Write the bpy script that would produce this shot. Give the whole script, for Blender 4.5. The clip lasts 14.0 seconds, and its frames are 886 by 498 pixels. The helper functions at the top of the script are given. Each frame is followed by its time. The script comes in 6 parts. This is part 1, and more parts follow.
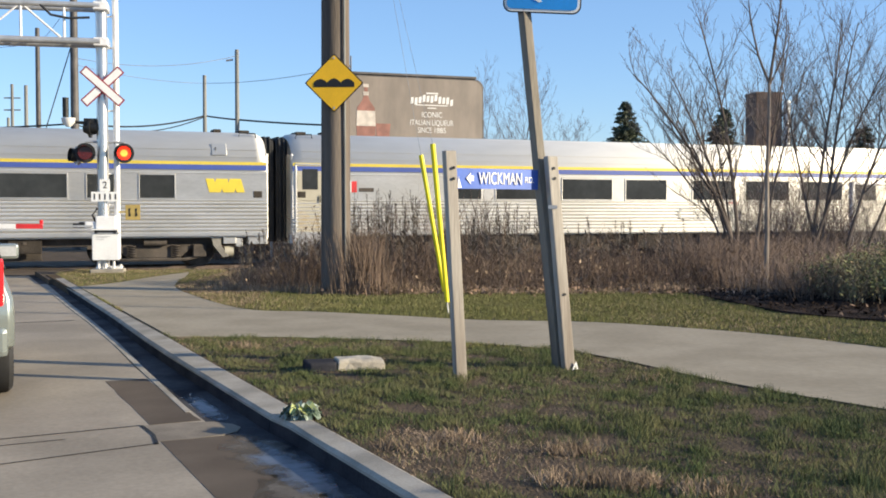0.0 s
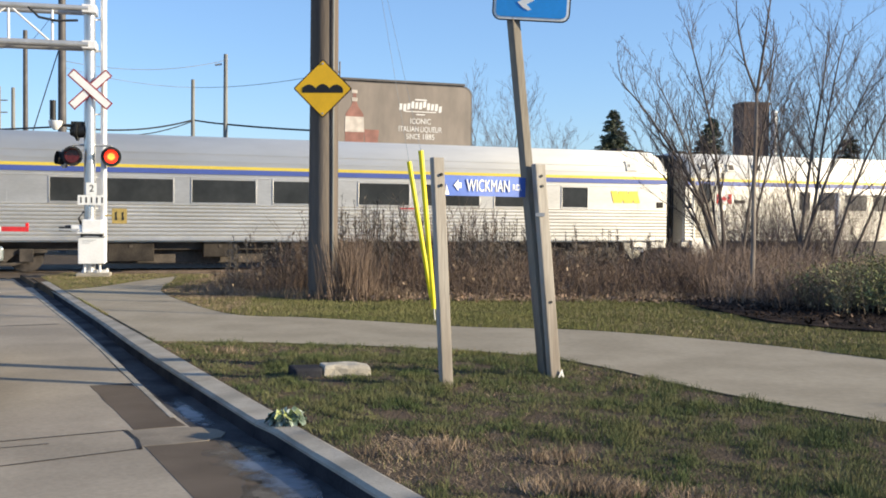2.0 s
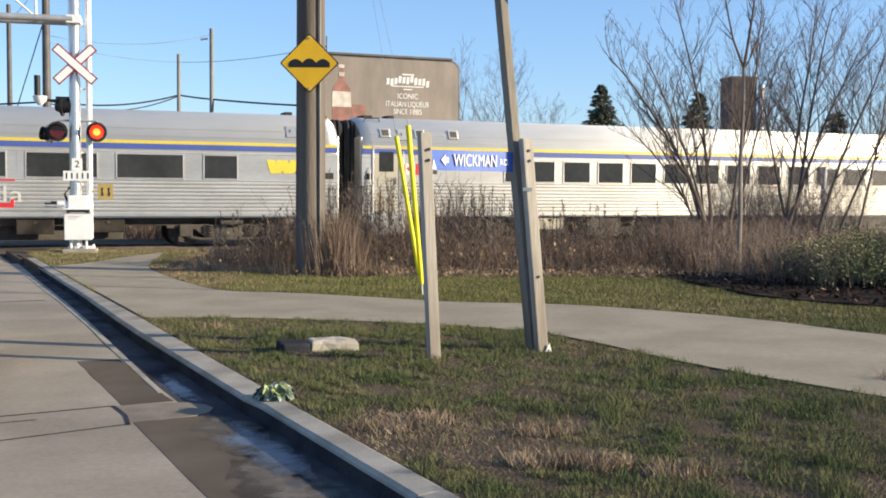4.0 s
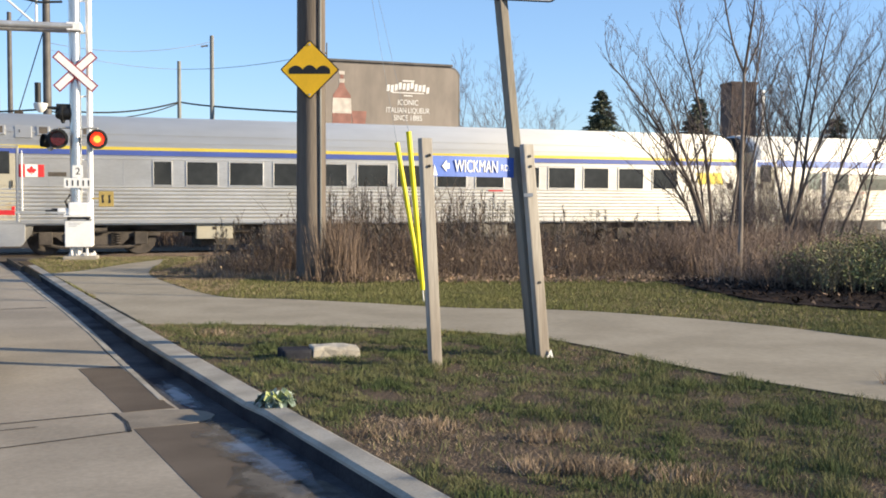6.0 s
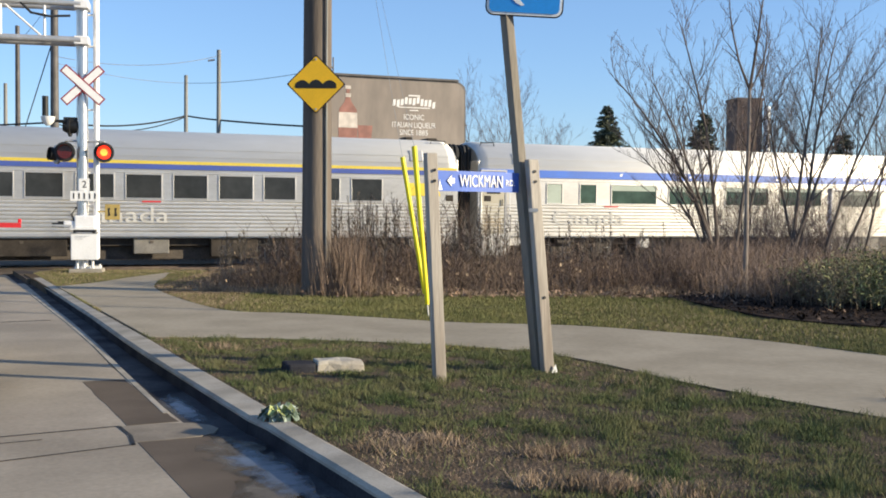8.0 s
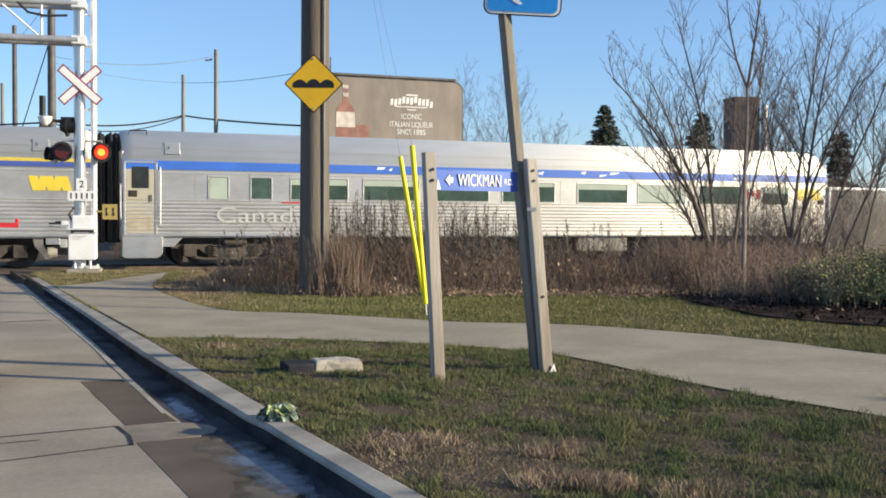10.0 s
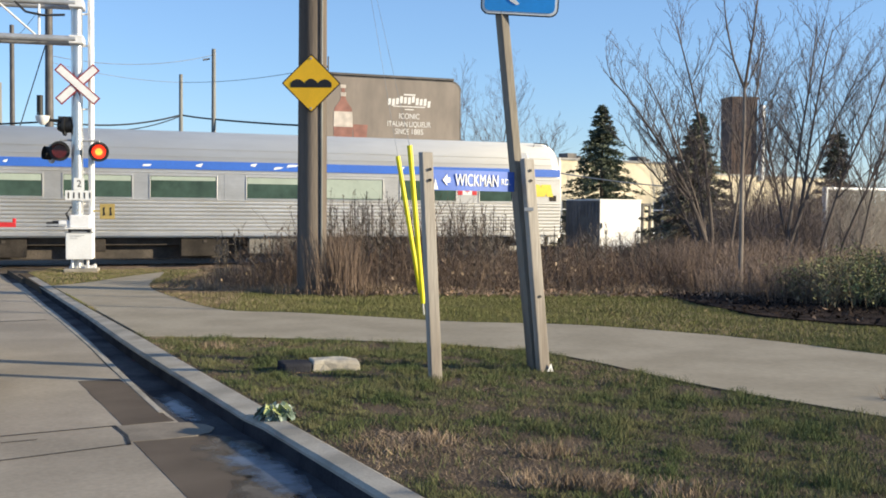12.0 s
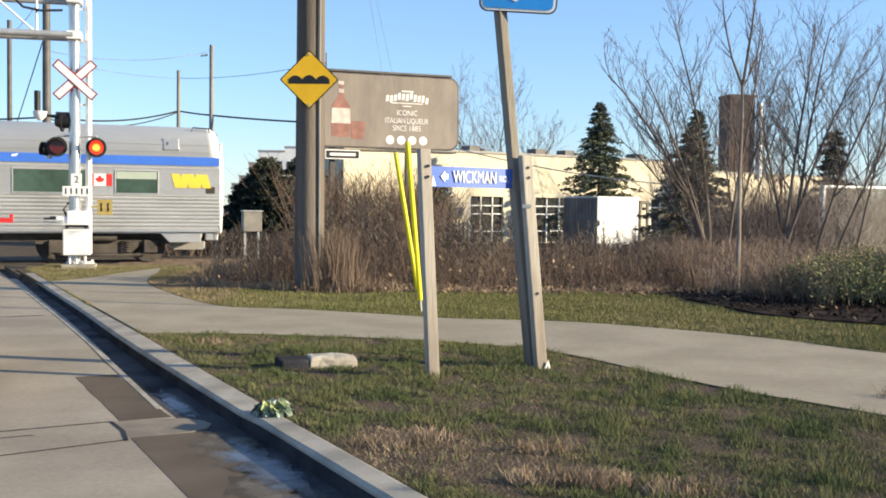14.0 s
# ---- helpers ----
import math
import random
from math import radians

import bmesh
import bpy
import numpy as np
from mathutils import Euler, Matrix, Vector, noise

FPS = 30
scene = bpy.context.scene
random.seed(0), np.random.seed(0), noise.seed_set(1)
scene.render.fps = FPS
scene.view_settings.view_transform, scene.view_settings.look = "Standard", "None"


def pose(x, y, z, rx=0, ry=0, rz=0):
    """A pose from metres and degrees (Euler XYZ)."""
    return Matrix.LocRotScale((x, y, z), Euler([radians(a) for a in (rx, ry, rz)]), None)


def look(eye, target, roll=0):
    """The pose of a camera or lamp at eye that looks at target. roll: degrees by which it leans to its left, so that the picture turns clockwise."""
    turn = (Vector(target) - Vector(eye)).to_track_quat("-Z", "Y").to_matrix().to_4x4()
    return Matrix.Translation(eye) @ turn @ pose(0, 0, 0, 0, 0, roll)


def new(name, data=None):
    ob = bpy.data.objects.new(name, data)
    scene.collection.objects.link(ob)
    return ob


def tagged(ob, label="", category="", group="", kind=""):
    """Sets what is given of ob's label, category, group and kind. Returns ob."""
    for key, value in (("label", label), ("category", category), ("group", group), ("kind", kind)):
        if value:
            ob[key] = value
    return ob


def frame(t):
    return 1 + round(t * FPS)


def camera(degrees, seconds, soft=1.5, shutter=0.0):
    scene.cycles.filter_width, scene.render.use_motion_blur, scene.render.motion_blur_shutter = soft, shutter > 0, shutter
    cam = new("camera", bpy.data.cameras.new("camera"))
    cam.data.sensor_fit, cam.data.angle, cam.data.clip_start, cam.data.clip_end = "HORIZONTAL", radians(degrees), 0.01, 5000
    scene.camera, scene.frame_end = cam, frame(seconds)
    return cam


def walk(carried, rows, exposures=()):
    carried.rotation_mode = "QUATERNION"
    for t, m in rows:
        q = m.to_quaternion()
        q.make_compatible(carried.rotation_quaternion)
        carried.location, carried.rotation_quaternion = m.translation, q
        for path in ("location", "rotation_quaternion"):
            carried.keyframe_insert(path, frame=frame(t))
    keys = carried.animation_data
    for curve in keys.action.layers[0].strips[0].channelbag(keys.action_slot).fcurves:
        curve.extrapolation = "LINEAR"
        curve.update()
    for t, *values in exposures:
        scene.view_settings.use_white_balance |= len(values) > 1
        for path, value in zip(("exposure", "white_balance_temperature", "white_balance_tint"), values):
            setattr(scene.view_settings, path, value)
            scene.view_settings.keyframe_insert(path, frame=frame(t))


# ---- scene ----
from mathutils.geometry import delaunay_2d_cdt

cam = camera(44.9, 14.0, soft=1.8)


def aim(x, y, z, yaw, pitch, roll):
    return pose(x, y, z, 90 + pitch, 0, yaw) @ pose(0, 0, 0, 0, 0, roll)


PATH = [
    (0, -0.0000, 0.0000, 1.6000, -0.0000, -2.1500, -0.0000),
    (0.5, 0.0041, 0.0036, 1.5983, -0.0371, -2.0017, -0.1362),
    (1, 0.0121, -0.0063, 1.6018, -0.1681, -1.8719, -0.0478),
    (1.5, -0.0032, 0.0030, 1.6052, -0.4369, -1.7872, 0.3342),
    (2, 0.0040, 0.0017, 1.6009, -0.6679, -1.7932, 0.5299),
    (2.5, 0.0037, -0.0013, 1.5988, -0.9531, -2.1413, 0.4840),
    (3, 0.0049, 0.0027, 1.5953, -1.2435, -2.6976, 0.6179),
    (5.5, 0.0092, -0.0052, 1.6028, -1.3768, -3.2264, 0.1276),
    (6, 0.0027, 0.0086, 1.5950, -1.2954, -2.7813, 0.2421),
    (6.5, -0.0029, -0.0087, 1.6017, -1.2167, -2.4457, 0.4073),
    (7, -0.0038, -0.0022, 1.6050, -1.1759, -2.2158, 0.4109),
    (7.5, -0.0055, -0.0004, 1.5974, -1.0738, -2.0524, 0.4989),
    (8, 0.0071, 0.0016, 1.5972, -1.0067, -2.0086, 0.4981),
    (10.5, -0.0012, 0.0111, 1.5957, -1.1704, -2.0540, 0.4292),
    (11, -0.0015, -0.0000, 1.6002, -1.2361, -2.0643, 0.5536),
    (11.5, -0.0021, 0.0108, 1.5954, -1.2551, -2.0460, 0.4577),
    (12, 0.0049, -0.0012, 1.5979, -1.2566, -2.0564, 0.4463),
    (12.5, 0.0064, -0.0107, 1.5967, -1.2884, -2.0854, 0.3690),
    (13, 0.0012, 0.0054, 1.5962, -1.3212, -2.1385, 0.4509),
    (13.5, 0.0004, 0.0049, 1.5963, -1.3224, -2.1849, 0.5222),
    (14, 0.0022, 0.0004, 1.5958, -1.3946, -2.2194, 0.6209),
]
EXPOSURES = [(0, 0.785, 6680, 6), (3, 0.785, 6680, 6), (5.5, 0.905, 6880, 7), (7, 0.835, 6780, 7), (8, 0.735, 6680, 6), (10.5, 0.685, 6630, 5), (11, 0.665, 6630, 5),
             (12, 0.735, 6680, 5), (13, 0.915, 6850, 5), (13.5, 0.975, 6930, 5), (14, 1.01, 6950, 5)]
walk(cam, [(row[0], aim(*row[1:])) for row in PATH], EXPOSURES)

# ---- world, sun ----
SUN_AZ, SUN_EL = math.atan2(-0.24, 1.0), radians(18)
to_sun = Vector((math.cos(SUN_AZ) * math.cos(SUN_EL), math.sin(SUN_AZ) * math.cos(SUN_EL), math.sin(SUN_EL)))
world = bpy.data.worlds.new("sky")
scene.world = world
world.use_nodes = True
wn = world.node_tree.nodes
sky = wn.new("ShaderNodeTexSky")
sky.sky_type, sky.sun_disc = "NISHITA", False
sky.sun_elevation, sky.sun_rotation = SUN_EL, math.pi / 2 - SUN_AZ
sky.air_density, sky.dust_density, sky.ozone_density = 1.0, 0.15, 4.0
tint = wn.new("ShaderNodeVectorMath")
tint.operation = "MULTIPLY"
tint.inputs[1].default_value = (0.94, 0.96, 1.12)
world.node_tree.links.new(sky.outputs[0], tint.inputs[0])
haze = wn.new("ShaderNodeMix")
haze.data_type = "RGBA"
haze.inputs["Factor"].default_value = 0.2
haze.inputs["B"].default_value = (2.4, 3.95, 6.7, 1)  # an even veil of blue over the clear sky
world.node_tree.links.new(tint.outputs[0], haze.inputs["A"])
world.node_tree.links.new(haze.outputs["Result"], wn["Background"].inputs[0])
wn["Background"].inputs[1].default_value = 0.1055
sun = new("sun", bpy.data.lights.new("sun", "SUN"))
sun.data.energy, sun.data.angle, sun.data.color = 5.0, radians(0.55), (1.0, 0.85, 0.64)
sun.matrix_basis = look(to_sun * 50, (0, 0, 0))


# ---- materials ----
def mat(name, col, rough=0.65, metal=0.0, var=0.16, scale=3.0, fine=45.0, bump=0.15, col2=None, amount=0.5, glow=0.0,
        island=0.0, rnd=0.0, stretch=(1, 1, 1), dist=0.01, spec=0.5, alpha=1.0, trans=0.0, coat=0.0, brushed=0.0):
    """Two scales of noise over a base colour, a second colour in patches, fine relief."""
    m = bpy.data.materials.new(name)
    m.use_nodes = True
    nt = m.node_tree
    n, l = nt.nodes, nt.links
    b = n["Principled BSDF"]
    tc = n.new("ShaderNodeTexCoord")
    mp = n.new("ShaderNodeMapping")
    mp.inputs["Scale"].default_value = stretch
    l.new(tc.outputs["Object"], mp.inputs[0])
    big, small = n.new("ShaderNodeTexNoise"), n.new("ShaderNodeTexNoise")
    for node, sc, det in ((big, scale, 6.0), (small, fine, 4.0)):
        node.inputs["Scale"].default_value, node.inputs["Detail"].default_value = sc, det
        l.new(mp.outputs[0], node.inputs["Vector"])
    ramp = n.new("ShaderNodeMapRange")
    ramp.inputs[1].default_value, ramp.inputs[2].default_value = 0.5 - 0.25 * (1 - amount), 0.5 + 0.25 * amount
    l.new(big.outputs[0], ramp.inputs[0])
    mix = n.new("ShaderNodeMix")
    mix.data_type = "RGBA"
    c2 = col2 or tuple(c * (1 - 2 * var) for c in col)
    mix.inputs["A"].default_value, mix.inputs["B"].default_value = (*col, 1), (*c2, 1)
    l.new(ramp.outputs[0], mix.inputs["Factor"])
    vary = n.new("ShaderNodeMapRange")
    vary.inputs[1].default_value, vary.inputs[2].default_value = 0.25, 0.75
    vary.inputs[3].default_value, vary.inputs[4].default_value = 1 - var, 1 + var
    l.new(small.outputs[0], vary.inputs[0])
    mul = n.new("ShaderNodeVectorMath")
    mul.operation = "SCALE"
    l.new(mix.outputs["Result"], mul.inputs[0])
    l.new(vary.outputs[0], mul.inputs["Scale"])
    out = mul.outputs[0]
    if island or rnd:
        src = n.new("ShaderNodeNewGeometry").outputs["Random Per Island"] if island else n.new("ShaderNodeObjectInfo").outputs["Random"]
        k = n.new("ShaderNodeMapRange")
        k.inputs[3].default_value, k.inputs[4].default_value = 1 - (island or rnd), 1 + (island or rnd)
        l.new(src, k.inputs[0])
        more = n.new("ShaderNodeVectorMath")
        more.operation = "SCALE"
        l.new(out, more.inputs[0])
        l.new(k.outputs[0], more.inputs["Scale"])
        out = more.outputs[0]
    l.new(out, b.inputs["Base Color"])
    rr = n.new("ShaderNodeMapRange")
    rr.inputs[3].default_value, rr.inputs[4].default_value = max(rough - 0.1, 0.02), min(rough + 0.1, 1)
    l.new(big.outputs[0], rr.inputs[0])
    l.new(rr.outputs[0], b.inputs["Roughness"])
    b.inputs["Metallic"].default_value = metal
    b.inputs["Specular IOR Level"].default_value = spec
    b.inputs["Coat Weight"].default_value = coat
    if brushed:  # rolled along x: highlights spread up and down
        tan = n.new("ShaderNodeTangent")
        tan.direction_type, tan.axis = "RADIAL", "X"
        b.inputs["Anisotropic"].default_value = brushed
        l.new(tan.outputs[0], b.inputs["Tangent"])
    b.inputs["Transmission Weight"].default_value = trans
    b.inputs["Alpha"].default_value = alpha
    if glow:
        b.inputs["Emission Color"].default_value = (*col, 1)
        b.inputs["Emission Strength"].default_value = glow
    if bump:
        bp = n.new("ShaderNodeBump")
        bp.inputs["Strength"].default_value, bp.inputs["Distance"].default_value = bump, dist
        l.new(small.outputs[0], bp.inputs["Height"])
        l.new(bp.outputs[0], b.inputs["Normal"])
    return m


def stain(name, col, rough, spec, noise=6.0):
    """A thin film whose edge fades out unevenly."""
    m = mat(name, col, rough, scale=4, fine=30, bump=0.05, var=0.2, spec=spec)
    n, l = m.node_tree.nodes, m.node_tree.links
    tc, off, length = n.new("ShaderNodeTexCoord"), n.new("ShaderNodeVectorMath"), n.new("ShaderNodeVectorMath")
    off.inputs[1].default_value = (0.5, 0.5, 0)
    off.operation, length.operation = "SUBTRACT", "LENGTH"
    flat, wob, add = n.new("ShaderNodeVectorMath"), n.new("ShaderNodeTexNoise"), n.new("ShaderNodeMath")
    flat.operation = "MULTIPLY"
    flat.inputs[1].default_value = (1, 1, 0)
    l.new(tc.outputs["Generated"], off.inputs[0])
    l.new(off.outputs[0], flat.inputs[0])
    l.new(flat.outputs[0], length.inputs[0])
    wob.inputs["Scale"].default_value, wob.inputs["Detail"].default_value = noise, 5.0
    l.new(tc.outputs["Object"], wob.inputs["Vector"])
    l.new(length.outputs["Value"], add.inputs[0])
    l.new(wob.outputs[0], add.inputs[1])
    fade = n.new("ShaderNodeMapRange")
    fade.inputs[1].default_value, fade.inputs[2].default_value = 0.62, 0.98
    fade.inputs[3].default_value, fade.inputs[4].default_value = 0.9, 0.0
    l.new(add.outputs[0], fade.inputs[0])
    l.new(fade.outputs[0], n["Principled BSDF"].inputs["Alpha"])
    return m


M = dict(
    soil=mat("soil_and_turf", (0.078, 0.060, 0.039), 0.95, col2=(0.105, 0.077, 0.054), scale=2.2, fine=38, bump=0.9, var=0.3, dist=0.03, spec=0.1),
    mulch=mat("dark_mulch", (0.044, 0.030, 0.024), 0.95, scale=2, fine=40, bump=0.9, var=0.4, dist=0.04, spec=0.1),
    concrete_road=mat("worn_concrete_road", (0.328, 0.283, 0.224), 0.8, col2=(0.245, 0.212, 0.168), scale=0.7, fine=26, bump=0.12, var=0.11, spec=0.1),
    path=mat("path_asphalt_greyed", (0.328, 0.283, 0.212), 0.85, col2=(0.27, 0.232, 0.172), scale=1.1, fine=14, bump=0.15, var=0.10, spec=0.1),
    kerb=mat("kerb_concrete", (0.385, 0.35, 0.295), 0.85, col2=(0.26, 0.238, 0.20), scale=2.0, fine=60, bump=0.2, var=0.12, rnd=0.06, spec=0.1),
    asphalt=mat("patch_asphalt", (0.092, 0.073, 0.056), 0.9, col2=(0.125, 0.10, 0.078), scale=1.5, fine=110, bump=0.3, var=0.2, spec=0.1),
    # damp concrete, its colour pushed darker to carry the kerb's cast shadow
    gutter=mat("damp_shadowed_gutter", (0.026, 0.026, 0.031), 0.85, col2=(0.085, 0.085, 0.09), scale=1.3, fine=40, bump=0.15, var=0.25, amount=0.45, spec=0.03),
    puddle=stain("shallow_water_film", (0.115, 0.13, 0.165), 0.34, 0.4),
    silt=stain("pale_dried_silt", (0.165, 0.148, 0.128), 0.85, 0.1),
    # near-black colour holds the shade of the kerb face and block end
    kerb_face=mat("shade_coloured_concrete", (0.030, 0.031, 0.038), 0.95, col2=(0.05, 0.05, 0.056), scale=2.4, fine=50, bump=0.2, var=0.2, amount=0.35, spec=0.0),
    apron=mat("drain_apron_concrete", (0.25, 0.215, 0.17), 0.85, col2=(0.18, 0.155, 0.125), scale=2.5, fine=60, bump=0.25, var=0.15, spec=0.1),
    notice=mat("faded_notice_yellow", (0.42, 0.31, 0.10), 0.6, scale=5, fine=40, var=0.1),
    far_grass=mat("far_grass_blades", (0.135, 0.140, 0.052), 0.9, col2=(0.175, 0.168, 0.07), scale=0.7, fine=6, bump=0, var=0.12, island=0.08, spec=0.2),
    faded=mat("faded_white_paint", (0.50, 0.495, 0.475), 0.5, scale=2, fine=14, var=0.08, bump=0),
    crack=mat("tar_line", (0.03, 0.03, 0.03), 0.6, scale=3, fine=50, spec=0.1),
    grass=mat("grass_blades", (0.078, 0.102, 0.040), 0.9, col2=(0.148, 0.145, 0.069), scale=2.2, fine=9, bump=0, var=0.22, island=0.16, spec=0.2),
    straw=mat("dead_grass", (0.34, 0.25, 0.17), 0.9, col2=(0.16, 0.115, 0.075), scale=2.6, fine=9, bump=0, var=0.2, island=0.3),
    brush=mat("bare_brush_stems", (0.18, 0.125, 0.092), 0.9, col2=(0.235, 0.172, 0.13), scale=0.35, fine=3, bump=0, var=0.25, island=0.4),
    weed=mat("dry_weed_stems", (0.128, 0.085, 0.060), 0.9, col2=(0.18, 0.128, 0.093), scale=0.35, fine=3, bump=0, var=0.25, island=0.5),
    plume=mat("feathery_stalks", (0.165, 0.14, 0.112), 0.95, col2=(0.12, 0.10, 0.085), scale=0.5, fine=4, bump=0, var=0.2, island=0.35),
    green_stem=mat("leafy_stems", (0.165, 0.18, 0.085), 0.9, col2=(0.21, 0.165, 0.11), scale=0.8, fine=6, bump=0, var=0.25, island=0.4, spec=0.2),
    weed_head=mat("dry_seed_heads", (0.24, 0.18, 0.12), 0.95, col2=(0.17, 0.12, 0.085), scale=0.5, fine=4, bump=0, var=0.25, island=0.4),
    leaf_litter=mat("fallen_leaves", (0.27, 0.175, 0.115), 0.85, col2=(0.15, 0.095, 0.06), scale=0.6, fine=6, bump=0, var=0.3, island=0.5),
    shrub=mat("shrub_leaves", (0.19, 0.215, 0.09), 0.9, col2=(0.25, 0.185, 0.12), scale=1.3, fine=8, bump=0, var=0.25, island=0.3, spec=0.2),
    plant=mat("kale_leaves", (0.33, 0.38, 0.32), 0.6, col2=(0.05, 0.085, 0.045), scale=14, fine=20, bump=0.1, var=0.2, island=0.3),
    plant_core=mat("kale_core", (0.40, 0.44, 0.17), 0.55, scale=8, fine=30, bump=0.1, island=0.2),
    bark=mat("tree_bark", (0.135, 0.108, 0.092), 0.9, col2=(0.085, 0.066, 0.056), scale=3, fine=40, bump=0.4, stretch=(1, 1, 0.25)),
    pale_bark=mat("pale_bark", (0.29, 0.24, 0.195), 0.9, col2=(0.13, 0.10, 0.085), scale=3, fine=40, bump=0.3, stretch=(1, 1, 0.25)),
    twig=mat("thin_twigs", (0.165, 0.132, 0.122), 0.9, scale=2, fine=20, bump=0.1, island=0.25),
    needles=mat("spruce_needles", (0.088, 0.108, 0.072), 0.95, col2=(0.12, 0.13, 0.088), scale=0.9, fine=5, bump=0, var=0.2, island=0.25, spec=0.1),
    dark_needles=mat("dark_evergreen_needles", (0.032, 0.042, 0.032), 0.95, col2=(0.05, 0.06, 0.045), scale=0.9, fine=5, bump=0, var=0.2, island=0.2, spec=0.1),
    mesh_wire=mat("dull_wire", (0.12, 0.113, 0.107), 0.6, metal=0.3, scale=4, fine=40, var=0.1, bump=0),
    brown_needles=mat("browned_needles", (0.18, 0.15, 0.112), 0.95, col2=(0.12, 0.125, 0.088), scale=0.9, fine=5, bump=0, var=0.2, island=0.25, spec=0.1),
    pole_wood=mat("creosoted_pole", (0.085, 0.067, 0.054), 0.9, col2=(0.165, 0.137, 0.112), scale=2.2, fine=55, bump=0.5, stretch=(1, 1, 0.06), dist=0.02),
    grey_wood=mat("weathered_post", (0.42, 0.385, 0.335), 0.9, col2=(0.23, 0.195, 0.16), scale=4, fine=60, bump=0.4, stretch=(1, 1, 0.07), dist=0.01),
    # weathered wood, coloured darker to deepen the timber's shaded side
    shade_dark_wood=mat("weathered_timber_shade_dark", (0.225, 0.20, 0.163), 0.9, col2=(0.10, 0.085, 0.07), scale=3, fine=50, bump=0.5, stretch=(1, 1, 0.1), dist=0.012),
    far_pole=mat("pale_pole", (0.25, 0.25, 0.235), 0.85, scale=2, fine=30, stretch=(1, 1, 0.1)),
    steel=mat("stainless_steel", (0.70, 0.68, 0.64), 0.52, metal=0.73, col2=(0.58, 0.565, 0.53), scale=0.5, fine=7, var=0.06, bump=0.03, stretch=(1, 1, 3), brushed=0.7),
    roof=mat("stainless_roof", (0.71, 0.695, 0.66), 0.57, metal=0.78, col2=(0.58, 0.57, 0.54), scale=0.25, fine=3, var=0.05, bump=0.0, stretch=(0.3, 1, 1), brushed=0.85),
    blue=mat("stripe_blue", (0.06, 0.10, 0.36), 0.48, metal=0.1, spec=1.0, scale=0.8, fine=14, var=0.08, bump=0.02, brushed=0.6),
    bright_blue=mat("band_blue", (0.04, 0.15, 0.60), 0.46, brushed=0.6, spec=1.0, scale=0.8, fine=14, var=0.08, bump=0.02),
    yellow=mat("stripe_yellow", (0.80, 0.62, 0.09), 0.5, metal=0.3, spec=1.0, brushed=0.7, scale=0.8, fine=14, var=0.06, bump=0.02),
    logo_yellow=mat("emblem_yellow", (0.82, 0.63, 0.06), 0.5, metal=0.2, spec=1.0, brushed=0.6, scale=2, fine=14, var=0.05, bump=0),
    window=mat("dark_window_glass", (0.035, 0.037, 0.038), 0.22, scale=1.0, fine=5, var=0.2, bump=0.0, spec=0.35),
    green_window=mat("green_window_glass", (0.055, 0.095, 0.075), 0.18, scale=0.9, fine=5, var=0.2, bump=0.0, spec=0.35),
    blind=mat("window_blind", (0.36, 0.42, 0.36), 0.6, scale=1.2, fine=8, var=0.06, bump=0.0),
    grime=mat("oily_black_grime", (0.028, 0.024, 0.021), 0.9, col2=(0.055, 0.047, 0.04), scale=2.2, fine=30, var=0.3, bump=0.3, spec=0.2),
    mast_metal=mat("bare_aluminium_mast", (0.66, 0.655, 0.65), 0.3, metal=0.85, col2=(0.56, 0.555, 0.55), scale=4, fine=30, var=0.08, bump=0.03, stretch=(1, 1, 0.2)),
    rubber=mat("black_rubber", (0.018, 0.018, 0.019), 0.75, scale=2, fine=30, var=0.2),
    under=mat("grimy_underframe", (0.052, 0.044, 0.038), 0.9, col2=(0.095, 0.08, 0.068), scale=2.2, fine=30, var=0.3, bump=0.4),
    wheel_steel=mat("wheel_steel", (0.10, 0.085, 0.075), 0.6, metal=0.4, scale=5, fine=40, var=0.25),
    rust=mat("faint_rust", (0.33, 0.26, 0.16), 0.8, col2=(0.43, 0.39, 0.31), scale=3, fine=14, var=0.12, bump=0),
    box_grey=mat("equipment_box_grey", (0.26, 0.245, 0.22), 0.6, metal=0.3, scale=2, fine=20, var=0.15),
    door_cream=mat("car_door_panel", (0.43, 0.40, 0.32), 0.6, metal=0.1, scale=1.5, fine=16, var=0.06, bump=0.03),
    white=mat("white_paint", (0.80, 0.80, 0.79), 0.5, scale=2, fine=24, var=0.05, bump=0.05),
    aluminium=mat("aluminium_tube", (0.84, 0.83, 0.82), 0.4, metal=0.1, scale=3, fine=30, var=0.06, bump=0.04),
    red=mat("sign_red", (0.62, 0.03, 0.035), 0.5, scale=4, fine=30, var=0.08, bump=0.02),
    border_red=mat("dark_red_border", (0.27, 0.018, 0.03), 0.5, scale=4, fine=30, var=0.08, bump=0.02),
    flag_white=mat("flag_white", (0.82, 0.82, 0.80), 0.5, scale=4, fine=30, var=0.03, bump=0),
    sign_yellow=mat("sign_yellow", (0.92, 0.52, 0.015), 0.5, scale=3, fine=40, var=0.05, bump=0.02),
    black=mat("black_paint", (0.012, 0.012, 0.012), 0.55, scale=3, fine=30, var=0.2, bump=0.03),
    sign_blue=mat("sign_blue", (0.05, 0.13, 0.50), 0.45, scale=4, fine=40, var=0.07, bump=0.02),
    blue_sign=mat("route_sign_blue", (0.02, 0.29, 0.76), 0.45, scale=4, fine=40, var=0.05, bump=0.02),
    guard=mat("guy_guard_yellow", (0.85, 0.72, 0.01), 0.45, scale=4, fine=30, var=0.06, bump=0.02),
